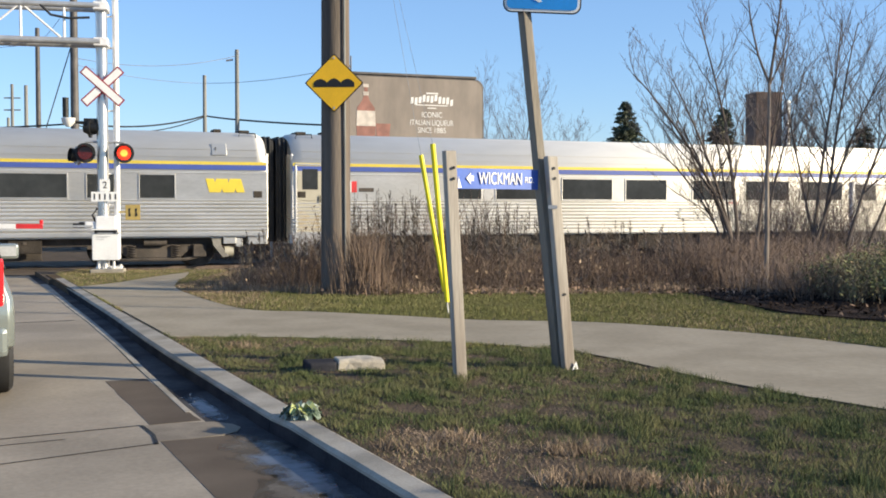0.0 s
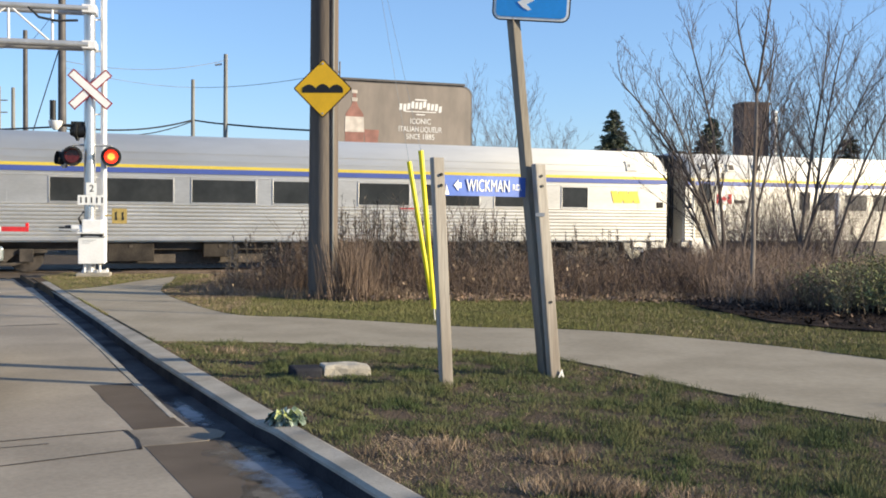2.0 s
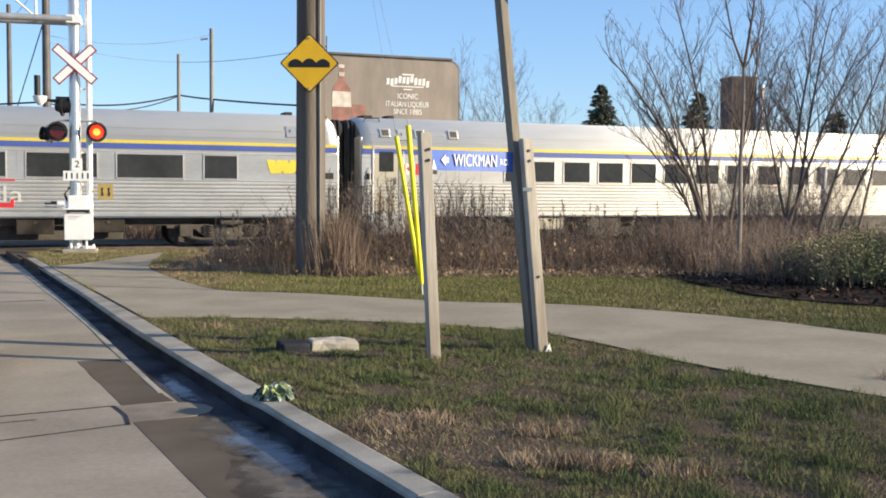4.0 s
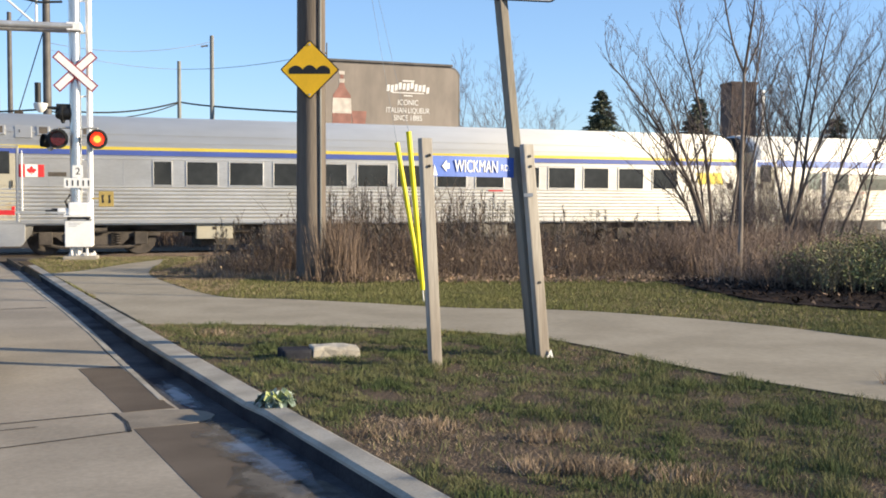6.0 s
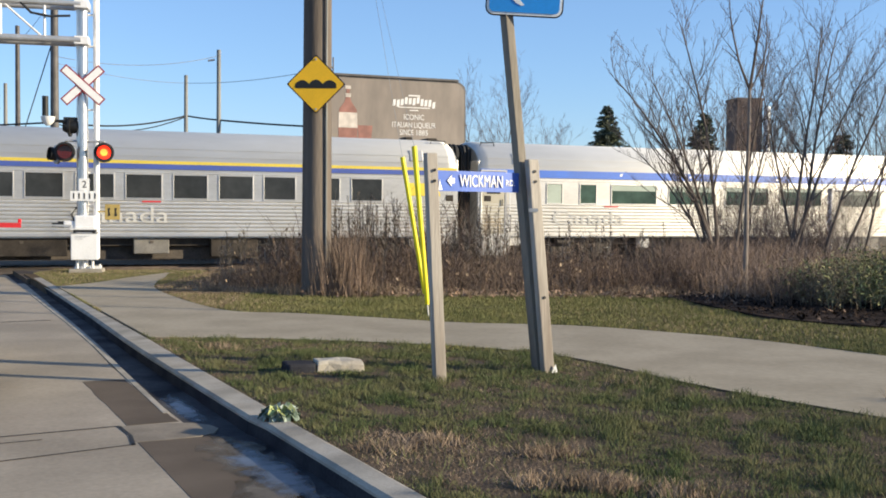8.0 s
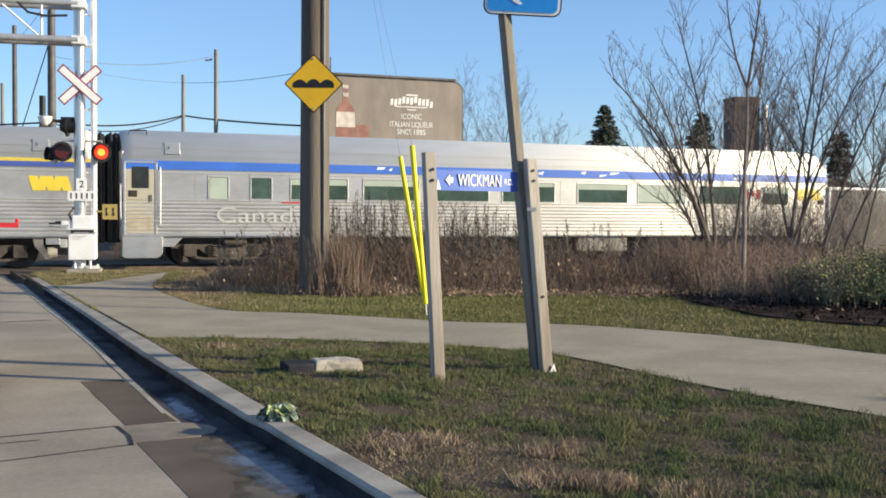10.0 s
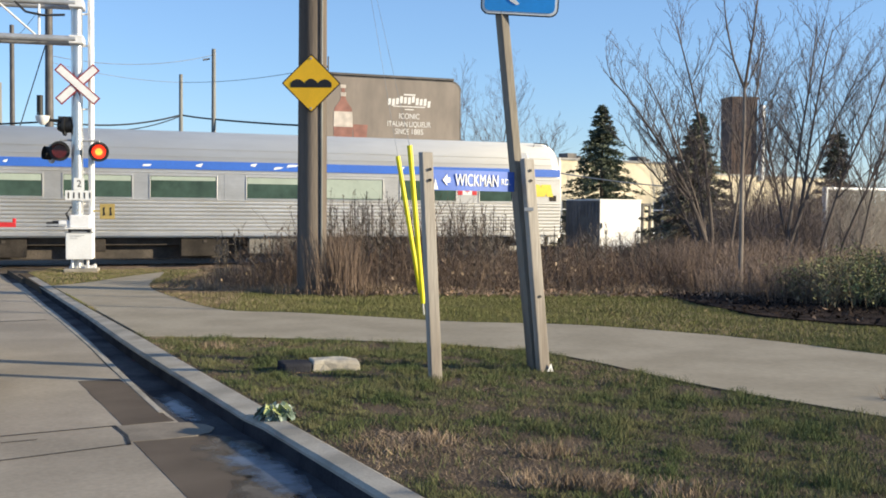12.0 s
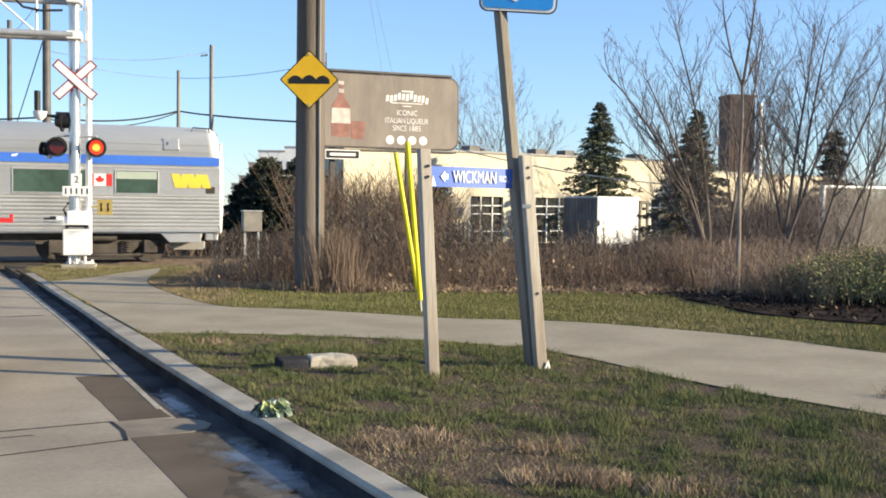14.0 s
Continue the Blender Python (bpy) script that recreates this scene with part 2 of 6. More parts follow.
    lamp_red=mat("lit_red_lens", (1.0, 0.03, 0.012), 0.3, glow=1.5, scale=30, fine=90, var=0.12, bump=0.0),
    lamp_core=mat("lit_lamp_core", (1.0, 0.20, 0.03), 0.3, glow=2.15, scale=30, fine=90, var=0.05, bump=0.0),
    dark_lens=mat("unlit_red_glass", (0.085, 0.008, 0.008), 0.25, scale=20, fine=60, var=0.2, bump=0.05),
    cable=mat("black_cable", (0.02, 0.022, 0.025), 0.6, scale=2, fine=20),
    pale_wire=mat("grey_wire", (0.22, 0.25, 0.29), 0.6, scale=2, fine=20),
    board=mat("poster_grey", (0.25, 0.21, 0.175), 0.6, col2=(0.19, 0.16, 0.135), scale=0.9, fine=5, var=0.09, bump=0.03, stretch=(1, 1, 0.35)),
    board_frame=mat("board_frame", (0.11, 0.10, 0.095), 0.6, scale=2, fine=20),
    bottle=mat("printed_bottle", (0.33, 0.15, 0.115), 0.55, scale=3, fine=12),
    label=mat("printed_label", (0.62, 0.55, 0.48), 0.55, scale=3, fine=12),
    print_white=mat("printed_white", (0.78, 0.76, 0.73), 0.55, scale=3, fine=12, var=0.05, bump=0),
    cream=mat("cream_wall", (0.70, 0.62, 0.46), 0.85, col2=(0.62, 0.545, 0.40), scale=0.5, fine=12, var=0.05),
    grey_wall=mat("grey_wall", (0.36, 0.35, 0.335), 0.85, scale=0.5, fine=9, var=0.07),
    brick=mat("brown_brick", (0.135, 0.088, 0.070), 0.9, col2=(0.10, 0.068, 0.055), scale=1.5, fine=20, var=0.15),
    shed_dark=mat("shed_grey", (0.17, 0.155, 0.145), 0.7, scale=1.5, fine=20),
    galv=mat("galvanised", (0.52, 0.52, 0.52), 0.45, metal=0.5, scale=4, fine=40, var=0.1, bump=0.05),
    car_paint=mat("silver_green_paint", (0.28, 0.31, 0.29), 0.28, metal=0.5, scale=2, fine=30, var=0.04, bump=0, coat=0.5),
    car_glass=mat("car_glass", (0.02, 0.022, 0.024), 0.08, scale=2, fine=20, var=0.1, bump=0),
    tail_red=mat("tail_lamp_red", (0.75, 0.012, 0.02), 0.2, glow=0.17, scale=9, fine=60, var=0.1, bump=0),
    ballast=mat("ballast", (0.16, 0.145, 0.13), 0.95, scale=3, fine=25, bump=1.0, var=0.35, dist=0.06, spec=0.1),
    rail=mat("rail_steel", (0.20, 0.15, 0.12), 0.55, metal=0.6, scale=3, fine=30, var=0.2),
    block=mat("old_concrete_block", (0.44, 0.40, 0.33), 0.9, col2=(0.31, 0.28, 0.23), scale=5, fine=60, bump=0.5, var=0.15),
)


# ---- mesh tools ----
class Build:
    """Gathers vertices and faces of one mesh."""

    def __init__(self):
        self.v, self.f = [], []

    def add(self, verts, faces):
        k = len(self.v)
        self.v += [tuple(p) for p in verts]
        self.f += [tuple(i + k for i in face) for face in faces]
        return self

    def box(self, x0, x1, y0, y1, z0, z1, m=None):
        p = [Vector(c) for c in ((x0, y0, z0), (x1, y0, z0), (x1, y1, z0), (x0, y1, z0), (x0, y0, z1), (x1, y0, z1), (x1, y1, z1), (x0, y1, z1))]
        if m is not None:
            p = [m @ c for c in p]
        return self.add(p, [(3, 2, 1, 0), (4, 5, 6, 7), (0, 1, 5, 4), (1, 2, 6, 5), (2, 3, 7, 6), (3, 0, 4, 7)])

    def tube(self, points, radii, n=10, caps=True):
        """A tapered tube along points."""
        pts = [Vector(p) for p in points]
        if not isinstance(radii, (list, tuple)):
            radii = [radii] * len(pts)
        rings = []
        for i, p in enumerate(pts):
            d = (pts[min(i + 1, len(pts) - 1)] - pts[max(i - 1, 0)]).normalized()
            side = d.cross(Vector((0, 0, 1)) if abs(d.z) < 0.9 else Vector((1, 0, 0))).normalized()
            up = side.cross(d)
            rings.append([p + (side * math.cos(a) + up * math.sin(a)) * radii[i] for a in (2 * math.pi * k / n for k in range(n))])
        faces = [(i * n + k, i * n + (k + 1) % n, (i + 1) * n + (k + 1) % n, (i + 1) * n + k) for i in range(len(pts) - 1) for k in range(n)]
        if caps:
            faces += [tuple(reversed(range(n))), tuple((len(pts) - 1) * n + k for k in range(n))]
        return self.add([c for r in rings for c in r], faces)

    def prism(self, outline, depth, m=None, base=0.0):
        """An outline in x and z, pushed along y from base to base + depth."""
        n = len(outline)
        p = [Vector((x, base, z)) for x, z in outline] + [Vector((x, base + depth, z)) for x, z in outline]
        if m is not None:
            p = [m @ c for c in p]
        return self.add(p, [tuple(range(n)), tuple(reversed(range(n, 2 * n)))] + [(i, i + n, (i + 1) % n + n, (i + 1) % n) for i in range(n)])

    def slab(self, outline, z0, z1):
        """An outline in x and y, from z0 up to z1."""
        n = len(outline)
        p = [(x, y, z0) for x, y in outline] + [(x, y, z1) for x, y in outline]
        return self.add(p, [tuple(reversed(range(n))), tuple(range(n, 2 * n))] + [(i, (i + 1) % n, (i + 1) % n + n, i + n) for i in range(n)])

    def mesh(self, name, bevel=0.0, smooth=False):
        me = bpy.data.meshes.new(name)
        me.from_pydata(self.v, [], self.f)
        bm = bmesh.new()
        bm.from_mesh(me)
        bmesh.ops.recalc_face_normals(bm, faces=bm.faces)
        if bevel:
            edges = [e for e in bm.edges if len(e.link_faces) == 2 and e.calc_face_angle(0) > 0.6]
            bmesh.ops.bevel(bm, geom=edges, offset=bevel, segments=2, affect="EDGES", profile=0.6, clamp_overlap=True)
        bm.to_mesh(me)
        bm.free()
        if smooth:
            me.polygons.foreach_set("use_smooth", [True] * len(me.polygons))
            me.set_sharp_from_angle(angle=radians(38))
        return me


def thing(name, label, category, m=None, group="", kind=""):
    ob = new(name)
    ob.empty_display_size = 0.2
    if m is not None:
        ob.matrix_basis = m
    return tagged(ob, label, category, group, kind)


def part(name, build, material, parent=None, label="", bevel=0.0, smooth=False, m=None):
    data = build if isinstance(build, bpy.types.Mesh) else build.mesh(name, bevel, smooth)
    if not data.materials:
        data.materials.append(M[material])
    ob = new(name, data)
    ob.parent = parent
    if m is not None:
        ob.matrix_basis = m
    return tagged(ob, label) if label else ob


def lettering(name, text, size, material, parent, m, label="", width=0.0, depth=0.004):
    """Raised letters, centred, as a mesh; m stands them up."""
    cu = bpy.data.curves.new(name, "FONT")
    cu.body, cu.size, cu.extrude, cu.align_x, cu.align_y = text, size, depth, "CENTER", "CENTER"
    ob = bpy.data.objects.new(name, cu)
    scene.collection.objects.link(ob)
    bpy.context.view_layer.update()
    me = bpy.data.meshes.new_from_object(ob.evaluated_get(bpy.context.evaluated_depsgraph_get()))
    bpy.data.objects.remove(ob)
    me.materials.clear()
    if width:
        xs = [v.co.x for v in me.vertices]
        k = width / (max(xs) - min(xs))
        for v in me.vertices:
            v.co.x *= k
    me.materials.append(M[material])
    return part(name, me, material, parent, label, m=m)


def ribbons(name, quads, material, parent=None):
    """Many small quads or triangles of an (n, 4, 3) array as one mesh."""
    a = np.asarray(quads, float)
    n, k = a.shape[:2]
    me = bpy.data.meshes.new(name)
    me.from_pydata(a.reshape(-1, 3).tolist(), [], np.arange(n * k).reshape(n, k).tolist())
    me.materials.append(M[material])
    ob = new(name, me)
    ob.parent = parent
    return ob


def mirror_outline(half):
    return half + [(-x, z) for x, z in reversed(half) if abs(x) > 1e-6]


# ---- ground, road, kerb, path, track ----
ROAD = pose(0, 0, 0, 0, 0, 25.6)  # x across the road to the verge, y along it to the crossing
RAIL_Z, TRACK_TURN = -0.10, 20.7
U, N = Vector((math.cos(radians(TRACK_TURN)), math.sin(radians(TRACK_TURN)), 0)), Vector((-math.sin(radians(TRACK_TURN)), math.cos(radians(TRACK_TURN)), 0))
TRACK_MID = Vector((0, 33.93, 0)) + N * 1.52


def build_ground():
    qs = [-4000, -300, -60, -20, -9, -7.02, -6.98, -5, 2.50, 2.54, 3, 4, 5, 6, 8, 10, 13, 17, 22, 30, 60, 300, 4000]
    rs = [-4000, -300, -40, -10, 0, 3, 5, 7, 9, 11, 13, 15, 17, 19, 21, 23, 25, 27.6, 28.6, 30, 32, 36, 40, 60, 120, 400, 4000]
    verts, faces = [], []
    for r in rs:
        for q in qs:
            z = 0.0 if r < 28 else -0.30
            if -7 < q < 2.52 and r < 28:
                z = -0.30
            if 3 <= q <= 20 and 3 <= r <= 25:
                z += 0.004 * math.sin(q * 1.7 + r * 0.9)
            verts.append((q, r, z))
    w = len(qs)
    for j in range(len(rs) - 1):
        for i in range(w - 1):
            a = j * w + i
            faces.append((a, a + 1, a + 1 + w, a + w))
    g = part("ground", Build().add(verts, faces), "soil", m=ROAD)
    return tagged(g, "grassy soil verge and level land round the crossing", "ground", kind="structure")


build_ground()


def build_road():
    road = thing("road", "pale worn concrete road with darker asphalt patches leading to the railway crossing", "road", ROAD, kind="structure")
    bend = [(2.0, 12.0), (2.09, 14.0), (2.15, 17.0), (2.17, 20.0), (2.26, 26.0), (2.3, 30.2)]  # the slab's edge beside the gutter
    part("surface", Build().slab([(-6.9, -60), (2.0, -60)] + bend + [(-6.9, 30.2)], -0.28, -0.13), "concrete_road", road)
    part("gutter", Build().box(1.93, 2.62, -60, 29.6, -0.28, -0.136), "gutter", road, "damp gutter coloured darker for the shadow of the kerb", bevel=0)
    lip = [(1.935, 9.1), (1.965, 10.2), (2.015, 11.9), (2.09, 14.0), (2.15, 17.0), (2.17, 20.0), (2.26, 26.0)]
    part("gutter_lip", Build().slab(lip[::-1] + [(x + 0.05 + 0.006 * (y - 9), y) for x, y in lip], -0.2, -0.124), "kerb", road, "pale concrete edge of the gutter", bevel=0.004)
    rng = random.Random(3)

    def patch(x0, x1, y0, y1):
        n = 9
        left = [(x0 + rng.uniform(-0.008, 0.008), y0 + (y1 - y0) * i / n) for i in range(n + 1)]
        right = [(x1 + rng.uniform(-0.015, 0.015), y0 + (y1 - y0) * i / n) for i in range(n + 1)]
        return Build().slab(left[::-1] + right, -0.14, -0.1275)
    part("asphalt_patch", patch(1.57, 1.965, 8.70, 11.1), "asphalt", road, "dark asphalt patch")
    part("asphalt_patch", patch(1.52, 2.06, 0.5, 8.04), "asphalt", road, "dark asphalt patch")
    part("drain_apron", Build().slab([(1.50, 8.05), (1.75, 8.03), (2.0, 8.07), (2.13, 8.15), (2.2, 8.3), (2.17, 8.45), (2.06, 8.6), (1.85, 8.66), (1.5, 8.69)], -0.2, -0.1265), "apron", road, "pale concrete apron", bevel=0)

    def blot(cx, cy, rx, ry, z, seed):
        k = random.Random(seed)
        p = [k.uniform(0, 6.28) for i in range(4)]
        rim = [1 + sum(0.10 * math.sin((i + 2) * a * 0.1309 + p[i]) for i in range(4)) for a in range(48)]
        return Build().slab([(cx + rx * s * math.cos(a * 0.1309), cy + ry * s * math.sin(a * 0.1309)) for a, s in enumerate(rim)], z - 0.002, z)
    part("water_film", blot(2.15, 9.3, 0.12, 0.8, -0.1352, 1), "puddle", road, "shallow wet patch in the gutter", bevel=0)
    part("silt", blot(2.06, 7.2, 0.24, 0.95, -0.1262, 2), "silt", road, "pale dried silt", bevel=0)
    part("silt", blot(2.0, 6.0, 0.26, 0.9, -0.1255, 3), "silt", road, "pale dried silt", bevel=0)
    part("water_film", blot(2.13, 6.7, 0.16, 1.1, -0.1248, 4), "puddle", road, "shallow wet patch in the gutter", bevel=0)

    def line(points, w):
        b = Build()
        for (xa, ya), (xb, yb) in zip(points, points[1:]):
            d = Vector((xb - xa, yb - ya, 0)).normalized()
            s = Vector((-d.y, d.x, 0)) * w / 2
            a, c = Vector((xa, ya, -0.126)), Vector((xb, yb, -0.126))
            b.add([a - s, c - s, c + s, a + s], [(0, 1, 2, 3)])
        return b
    for pts, w in (([(-6.8, 8.55), (-3, 8.66), (0.2, 8.62), (1.5, 8.70)], 0.022), ([(-5, 8.25), (-1, 8.33), (0.9, 8.42)], 0.016),
                   ([(-6.8, 7.35), (-2.0, 7.5), (0.4, 7.78), (1.5, 7.98)], 0.02), ([(1.5, 8.7), (1.52, 8.3), (1.48, 7.95)], 0.03),
                   ([(-6.8, 17.2), (-2, 17.3), (2.0, 17.4)], 0.05), ([(-6.8, 4.0), (-1, 4.1), (1.5, 4.05)], 0.02)):
        part("tar_joint", line(pts, w), "crack", road)
    return road


build_road()

kerb = thing("kerb", "pale concrete kerb between the gutter and the verge", "kerb", ROAD, kind="structure")


def kerb_front(r):
    """The kerb's edge over the gutter, across the road, at r metres along it."""
    return float(np.interp(r, [8.05, 12, 13.7, 16.6, 20, 26], [2.362, 2.366, 2.39, 2.46, 2.50, 2.57])) if r > 8 else 2.396


def kerb_back(r):
    return np.where(np.asarray(r) > 8, np.interp(r, [8.05, 9, 11.7, 13.4, 17.5, 21.5, 26], [2.60, 2.605, 2.625, 2.65, 2.66, 2.705, 2.76]), 2.585)


def kerb_length(r0, r1, seed):
    """One cast length of kerb: a worn top and, below it, the face coloured dark for shade."""
    rng = random.Random(seed)
    top, low, n = Build(), Build(), 8
    rows, wall = [], []
    for i in range(n + 1):
        r = r0 + (r1 - r0) * i / n
        f, k = kerb_front(r0 + 0.01 + (r1 - r0 - 0.02) * i / n), float(kerb_back(r0 + 0.01 + (r1 - r0 - 0.02) * i / n))
        w = rng.uniform(-0.006, 0.006)
        rows.append([(f - 0.002, r, -0.040), (f + w * 0.5, r, -0.022), (f + 0.026 + w, r, 0.0), (k - 0.02, r, 0.012 + w * 0.4), (k, r, 0.004), (k, r, -0.040)])
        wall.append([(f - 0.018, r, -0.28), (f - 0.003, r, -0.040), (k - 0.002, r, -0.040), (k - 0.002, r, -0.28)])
    for b, lines in ((top, rows), (low, wall)):
        k = len(lines[0])
        b.add([p for line in lines for p in line], [(i * k + j, i * k + (j + 1) % k, (i + 1) * k + (j + 1) % k, (i + 1) * k + j) for i in range(n) for j in range(k)] + [tuple(range(k)), tuple(range(n * k, n * k + k))])
    return top, low


joints = [-8, -3, 2, 5.0, 8.04, 13.3, 17.6, 21.8, 26.0]
for i, (r0, r1) in enumerate(zip(joints, joints[1:])):
    top, low = kerb_length(r0 + 0.006, r1 - 0.006, i)
    # the face below the kerb top has its shade in its colour
    part("kerb_face", low, "kerb_face", kerb, "kerb face coloured dark for its shade")
    part("kerb_block", top, "kerb", kerb)


def smooth_line(points, steps=8):
    """A Catmull-Rom line through points."""
    p = [Vector(q) for q in points]
    p = [p[0] * 2 - p[1]] + p + [p[-1] * 2 - p[-2]]
    out = []
    for a, b, c, d in zip(p, p[1:], p[2:], p[3:]):
        for k in range(steps):
            t = k / steps
            out.append(0.5 * (2 * b + (c - a) * t + (2 * a - 5 * b + 4 * c - d) * t * t + (3 * b - a - 3 * c + d) * t ** 3))
    return [(q.x, q.y) for q in out + [p[-2]]]


PATH_NEAR = smooth_line([(-3.385, 13.29), (-2.4, 13.25), (-1.56, 13.14), (0.11, 12.7), (1.48, 11.85), (2.47, 10.0), (2.99, 9.15), (3.51, 8.45), (5.5, 5.6), (8.5, 1.0)])
PATH_FAR = smooth_line([(-6.35, 27.0), (-6.05, 25.2), (-5.61, 22.4), (-4.84, 20.2), (-3.18, 17.0), (-1.96, 16.5), (-0.71, 15.92), (0.53, 15.28), (2.11, 14.97), (3.47, 14.06), (4.32, 13.26), (5.06, 12.19), (7.2, 9.0), (10.2, 4.0)])
walk_outline = PATH_NEAR + PATH_FAR[::-1] + smooth_line([(-6.8, 24.9), (-7.0, 23.1), (-7.4, 21.9), (-7.56, 22.10)], 4)

tidy_walk = [p for i, p in enumerate(walk_outline) if (Vector(p) - Vector(walk_outline[i - 1])).length > 0.03]
rim = len(tidy_walk)
flat, _, tris, *_ = delaunay_2d_cdt([Vector(p) for p in tidy_walk], [(i, (i + 1) % rim) for i in range(rim)], [], 1, 1e-5)
paving = Build().add([(p.x, p.y, 0.014) for p in flat], tris)
paving.add([(x, y, z) for z in (-0.12, 0.014) for x, y in tidy_walk], [(i, (i + 1) % rim, (i + 1) % rim + rim, i + rim) for i in range(rim)])
part_path = part("path", paving, "path")
tagged(part_path, "pale grey paved footpath curving across the grass", "footpath", kind="structure")
edge = Build()
for (xa, ya), (xb, yb) in zip(PATH_NEAR[8:], PATH_NEAR[9:]):
    edge.tube([(xa, ya, 0.0), (xb, yb, 0.0)], 0.016, 5, False)
tagged(part("path_edge", edge, "soil"), "dark soil edge beside the footpath", "edging", kind="structure")

# railway
bed = thing("track_bed", "grey stone ballast bed under the rails", "track bed", pose(*TRACK_MID, 0, 0, TRACK_TURN), kind="structure")
part("ballast", Build().prism([(-2.6, -0.3), (-1.7, -0.2), (1.7, -0.2), (2.6, -0.3)], 700, m=pose(0, 0, 0, 0, 0, -90), base=-350), "ballast", bed)
for y in (-0.72, 0.72):
    part("rail", Build().box(-350, 350, y - 0.035, y + 0.035, -0.25, RAIL_Z), "rail", bed, "worn steel rail")
sleeper = Build().box(-0.12, 0.12, -1.3, 1.3, -0.26, -0.185).mesh("sleeper", 0.01)
for i in range(120):
    part("sleeper", sleeper, "pole_wood", bed, m=pose(-36 + 0.6 * i, 0, 0))
deck = part("crossing_deck", Build().box(-6.9, 4.6, 29.6, 36.6, -0.3, -0.112).box(2.45, 3.3, 26.05, 29.6, -0.3, -0.02), "asphalt", m=ROAD)
tagged(deck, "dark asphalt deck of the level crossing between the rails", "crossing deck", kind="structure")


# ---- the train ----
CAR = 25.95
HALF = CAR / 2 - 0.38
# side flutes, letterboard, curved roof; y out, z up from the rail
FLUTES = []
for i in range(8):
    z = 1.035 + i * 0.110
    FLUTES += [(1.492, z), (1.494, z + 0.012), (1.522, z + 0.022), (1.532, z + 0.055), (1.522, z + 0.088), (1.494, z + 0.098)]
SIDE = [(1.46, 0.90), (1.515, 0.93), (1.515, 1.02)] + FLUTES + [(1.515, 1.93), (1.515, 2.80)]
ROOF = [(1.515, 2.80), (1.525, 3.09), (1.50, 3.28), (1.44, 3.46), (1.32, 3.63), (1.12, 3.79), (0.85, 3.91), (0.5, 4.0), (0.0, 4.04)]


def shell(profile, x0, x1, thick=0.0):
    """A profile in y and z drawn along x, open below."""
    n = len(profile)
    return Build().add([(x, y, z) for x in (x0, x1) for y, z in profile], [(i, i + 1, i + 1 + n, i + n) for i in range(n - 1)] + [tuple(range(n)), tuple(reversed(range(n, 2 * n)))])


def leaf_outline(s):
    half = [(0, 1.0), (0.16, 0.66), (0.34, 0.74), (0.28, 0.28), (0.5, 0.5), (0.56, 0.36), (0.86, 0.40), (0.76, 0.22), (0.92, 0.06), (0.5, -0.30), (0.55, -0.46), (0.05, -0.40), (0.05, -0.85)]
    return [(x * s, z * s) for x, z in mirror_outline(half)]


def face(y, side):
    """Stands things on a side of the car: side -1 faces the road."""
    return pose(0, -y, 0) if side < 0 else pose(0, y, 0, 0, 0, 180)


def flag(car, x, z, side, w=0.66, h=0.34):
    m = face(1.522, side) @ pose(x, 0, z)
    f = part("flag", Build().box(-w / 2, w / 2, -0.004, 0.006, -h / 2, h / 2), "flag_white", car, "red and white maple leaf flag", m=m)
    for s in (-1, 1):
        part("flag_bar", Build().box(s * w * 0.375 - w * 0.125, s * w * 0.375 + w * 0.125, -0.009, 0, -h / 2, h / 2), "red", f)
    part("maple_leaf", Build().prism(leaf_outline(h * 0.42), 0.008, base=-0.01), "red", f)


def emblem(car, x, z, side, w=1.1, h=0.40):
    """A yellow emblem of slanted bars."""
    m = face(1.522, side) @ pose(x, 0, z)
    b = Build()
    for k in range(5):
        xa = -w / 2 + k * w * 0.18
        s = 1 if k % 2 == 0 else -1
        lo, hi = (xa + 0.06 * w, xa - 0.04 * w) if s > 0 else (xa - 0.04 * w, xa + 0.06 * w)
        b.prism([(lo, -h / 2), (lo + 0.22 * w, -h / 2), (hi + 0.22 * w, h / 2), (hi, h / 2)], 0.008 + 0.001 * k, base=-0.006 - 0.001 * k)
    part("emblem", b, "logo_yellow", car, "yellow painted emblem", m=m)


def window(car, x0, x1, side, z0=2.01, z1=2.67, glass="window", blind=0.0):
    m = face(1.515, side)
    w = part("window", Build().box(x0, x1, -0.006, 0.01, z0, z1), glass, car, m=m)
    t = 0.035
    rim = Build()
    for a, b, c, d in ((x0 - t, x1 + t, z1, z1 + t), (x0 - t, x1 + t, z0 - t, z0), (x0 - t, x0, z0, z1), (x1, x1 + t, z0, z1)):
        rim.box(a, b, -0.022, 0.006, c, d)
    part("window_frame", rim, "steel", w, bevel=0.006)
    if blind:
        part("blind", Build().box(x0 + 0.02, x1 - 0.02, -0.009, -0.004, z1 - (z1 - z0) * blind, z1 - 0.01), "blind", w, "pale drawn blind")
    return w


